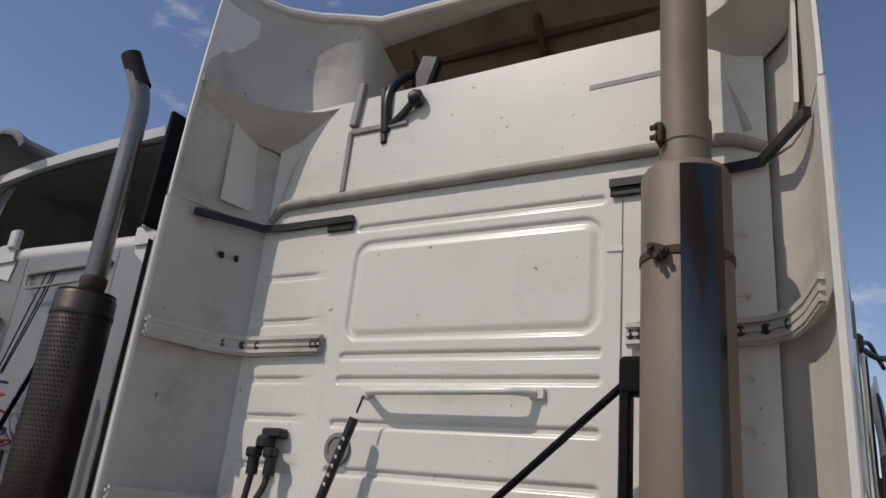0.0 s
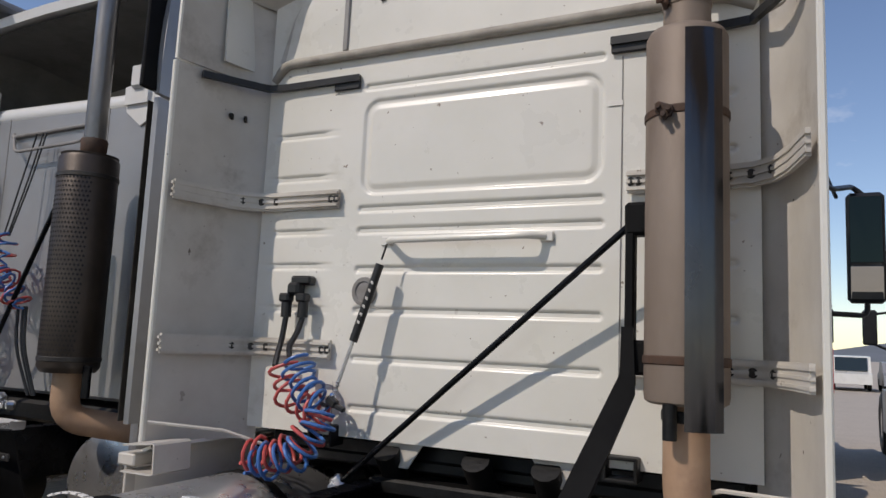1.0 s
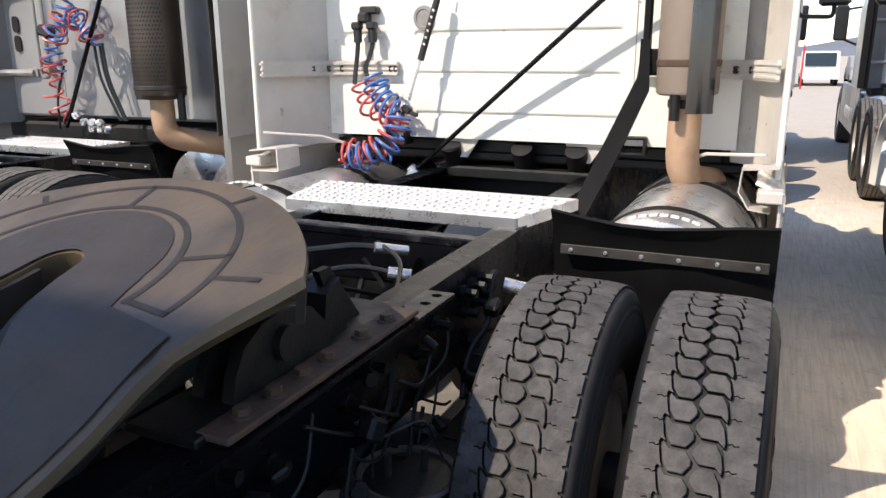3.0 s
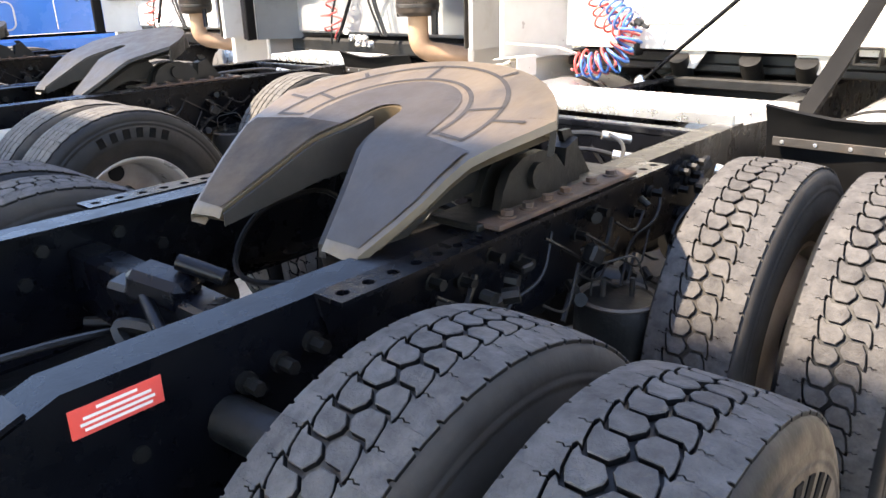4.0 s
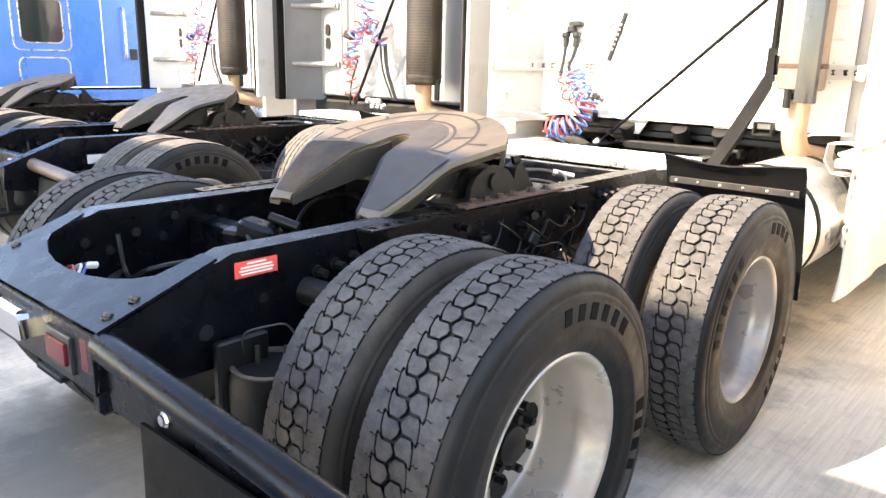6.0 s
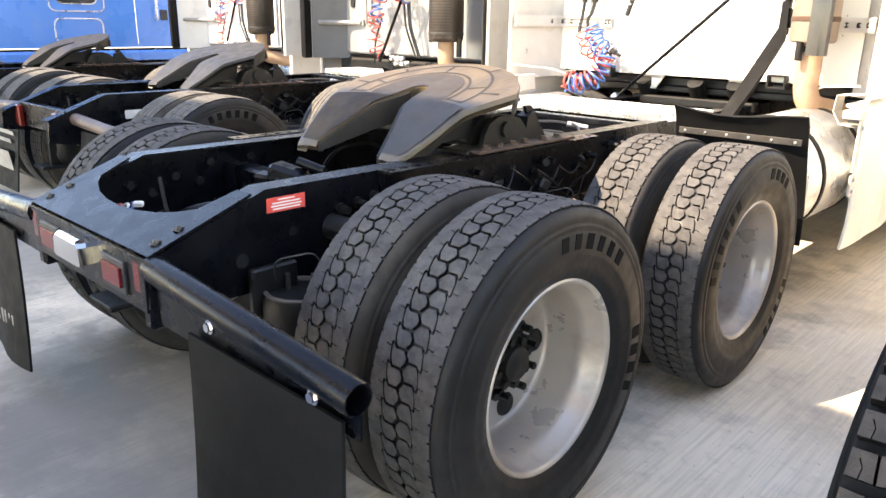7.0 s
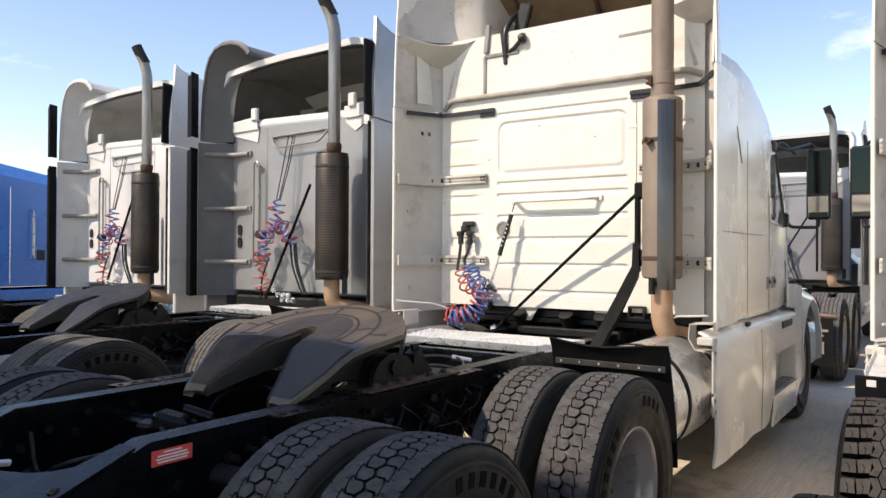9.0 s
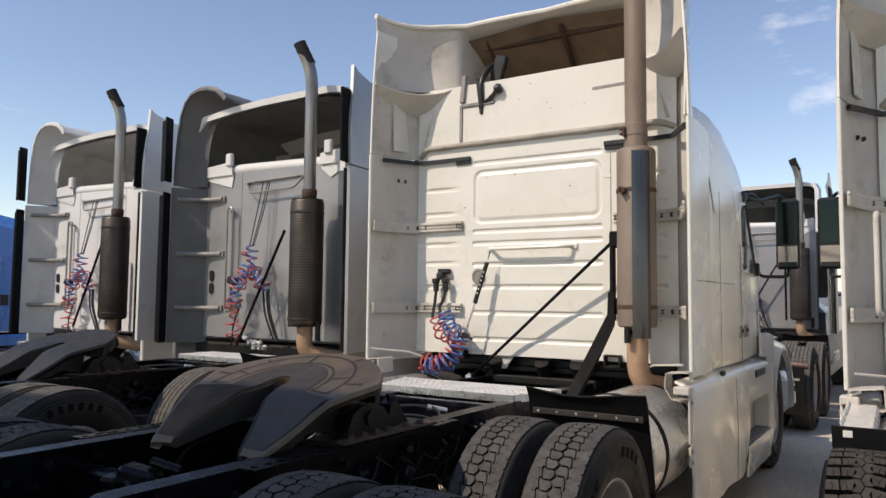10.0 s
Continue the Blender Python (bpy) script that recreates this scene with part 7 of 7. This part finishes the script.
lighter = {SILVER: PALE, SILVER_IN: PALE_IN, DARK_IN: PALE_IN}
for ob in pale.children_recursive:
    if ob.data.materials[0] in lighter:
        ob.data = ob.data.copy()
        ob.data.materials[0] = lighter[ob.data.materials[0]]
ahead = copy_thing(silver, pose(0.0, 8.72, 0))
tagged(ahead, "silver sleeper semi truck in the row ahead, seen from behind", "truck", "parked trucks")
ahead2 = copy_thing(silver, pose(3.27, 9.1, 0))
tagged(ahead2, "grey sleeper semi truck in the row ahead, seen from behind", "truck", "parked trucks")

# ---------------------------------------------------------------- blue truck
tagged(blue, "glossy blue sleeper semi truck at the end of the row", "truck", "parked trucks")
s = Shape()
rows = []
for y, zt in ((-1.9, 3.1), (-1.2, 3.05), (-0.2, 2.95), (0.5, 2.85), (1.1, 2.75), (1.9, 2.62), (2.7, 2.4), (3.3, 2.0)):
    w = 1.22
    rows.append([(-w, y, 1.08), (-w, y, zt - 0.5), (-w + 0.05, y, zt - 0.2), (-w + 0.25, y, zt - 0.02), (0, y, zt), (w - 0.25, y, zt - 0.02), (w - 0.05, y, zt - 0.2), (w, y, zt - 0.5), (w, y, 1.08)])
s.sheet(rows, 0.03)
s.box((0, -1.9, 2.0), (2.3, 0.06, 1.8), 0.03)
s.box((0, 4.0, 1.3), (1.8, 1.6, 0.9), 0.3)
body = part("cab_shell", s, BLUE, blue, "glossy blue sleeper cab side")
s = Shape()
s.box((1.2, 1.5, 0.86), (0.14, 4.6, 0.36), 0.06)
part("chassis_skirt", s, BLUE, blue)
s = Shape()
pts = rounded_rect(-1.85 + 2.0, -1.35 + 2.0, 1.62, 2.15, 0.07)
s.prism([(y, z) for y, z in pts], 1.205, 1.228, "yz")
part("sleeper_window", s, GLASS, body, "small dark sleeper window")
s = Shape()
for grow, z0, z1 in ((0.0, 1.62, 2.15), (0.09, 1.53, 2.24), (0.05, 1.14, 1.44)):
    pp = rounded_rect(0.15 - grow, 0.65 + grow, z0, z1, 0.08)
    s.tube([(1.224, y, z) for y, z in pp + pp[:1]], 0.010, 6, cap=False)
s.tube([(1.222, 1.15, 2.4), (1.222, 1.15, 1.12)], 0.006, 6)
part("window_surround", s, ALU, body)
s = Shape()
s.tube(bent((1.22, 1.42, 2.1), (1.29, 1.42, 2.08), (1.29, 1.42, 1.45), (1.22, 1.42, 1.43), r=0.04), 0.016, 8)
part("grab_handle", s, ALU, blue, "bright upright grab handle")
s = Shape()
s.box((1.40, 2.3, 2.2), (0.20, 0.10, 0.45), 0.04)
mi = part("wing_mirror", s, ALU, blue, "bright wing mirror")
s = Shape()
s.box((1.40, 2.246, 2.2), (0.16, 0.006, 0.38), 0.002)
part("mirror_glass", s, GREEN, mi)
s = Shape()
s.box((1.225, 1.55, 1.5), (0.02, 0.10, 0.14), 0.01)
part("door_handle", s, PLASTIC, blue)

# ---------------------------------------------------------------- ground and surroundings
g = Shape()
g.sheet([[(x, y, 0.0) for x in (-3000, -400, -60, 0, 60, 400, 3000)] for y in (-3000, -400, -60, 0, 60, 400, 3000)])
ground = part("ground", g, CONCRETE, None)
tagged(ground, "brushed bare concrete yard with dark stains and shade painted under the trucks", "ground", "", "structure")

# unseen open roof, added behind the view to cast shade on the truck tails
g = Shape()
g.box((-8, -10.22, 7.2), (44, 5.6, 0.2), 0.02)
shade_caster = part("shed_roof", g, SHADE_ROOF, None)
tagged(shade_caster, "plain flat roof on posts, unseen, added to shade the truck tails", "roof", "", "structure")
g = Shape()
for k in range(8):
    g.box((-28 + 5.6 * k, -12.4, 3.55), (0.25, 0.25, 7.1), 0.02)
pieces("roof_post", g, SHADE_ROOF, shade_caster)

# blue drum by the tail
s = Shape()
s.lathe([(0.0, 0.02), (0.265, 0.02), (0.27, 0.0), (0.285, 0.0), (0.287, 0.02), (0.28, 0.035), (0.28, 0.28), (0.291, 0.295), (0.291, 0.315), (0.28, 0.33), (0.28, 0.56), (0.291, 0.575), (0.291, 0.595), (0.28, 0.61), (0.28, 0.845), (0.288, 0.86), (0.288, 0.88), (0.275, 0.885), (0.268, 0.865), (0.0, 0.86)], (0.62, -4.48, 0.0), (0, 0, 1), 40)
drum = part("oil_drum", s, DRUM, None)
tagged(drum, "pale blue ribbed drum standing on the concrete", "drum")
s = Shape()
s.lathe([(0.0, 0.0), (0.035, 0.0), (0.035, 0.018), (0.0, 0.02)], (0.48, -4.48, 0.86), (0, 0, 1), 16)
part("bung", s, PLASTIC, drum)

# hills on the horizon
g = Shape()
rnd = random.Random(3)
for k in range(9):
    y, x0 = 900 + 60 * k, -1800 + 420 * k
    crest = [(x0 + 60 * i, y, max(0.0, (26 + 14 * math.sin(i * 0.9 + k)) * math.sin(math.pi * i / 14))) for i in range(15)]
    g.sheet([[(x, y - 120, -1.0) for x, _, _ in crest], crest, [(x, y + 120, -1.0) for x, _, _ in crest]])
tagged(part("backdrop_hills", g, HILL, None), "low hazy hills on the horizon", "hills", "", "structure")

# row of far cars and a post across the yard
def far_car(x, y, paint, label, tall=1.5, long_=4.4):
    c = thing("car", label, "car", "far parked cars", (x, y, 0))
    s = Shape()
    w = 0.88
    prof = [(-long_ / 2, 0.35), (-long_ / 2 + 0.05, 0.85), (-long_ * 0.36, 0.95), (-long_ * 0.26, tall - 0.05), (long_ * 0.12, tall), (long_ * 0.26, 1.0), (long_ * 0.46, 0.85), (long_ / 2, 0.6), (long_ / 2, 0.3)]
    s.prism(prof, -w, w, "yz")
    b = part("body", s, paint, c)
    s = Shape()
    s.prism([(-long_ * 0.345, 0.99), (-long_ * 0.265, tall - 0.1), (-long_ * 0.29, tall - 0.1), (-long_ * 0.37, 0.99)], -0.72, 0.72, "yz")
    part("rear_window", s, GLASS, b)
    for sx in (-0.8, 0.8):
        for sy in (-1.35, 1.35):
            s = Shape()
            s.lathe([(0.0, -0.09), (0.2, -0.1), (0.3, -0.09), (0.32, 0.0), (0.3, 0.09), (0.2, 0.1), (0.0, 0.09)], (sx, sy, 0.32), (1, 0, 0), 18)
            part("wheel", s, SIDEWALL, c)
    return c


far_car(0.6, 40.0, PALE, "white car parked far across the yard")
far_car(2.8, 42.0, WHITE, "white pickup parked far across the yard", 1.75, 5.0)
far_car(5.0, 41.0, SILVER, "grey car parked far across the yard")
s = Shape()
s.box((1.9, 36.0, 1.0), (0.09, 0.09, 2.0), 0.02)
tagged(part("post", s, REDPAINT, None), "red painted post across the yard", "post")
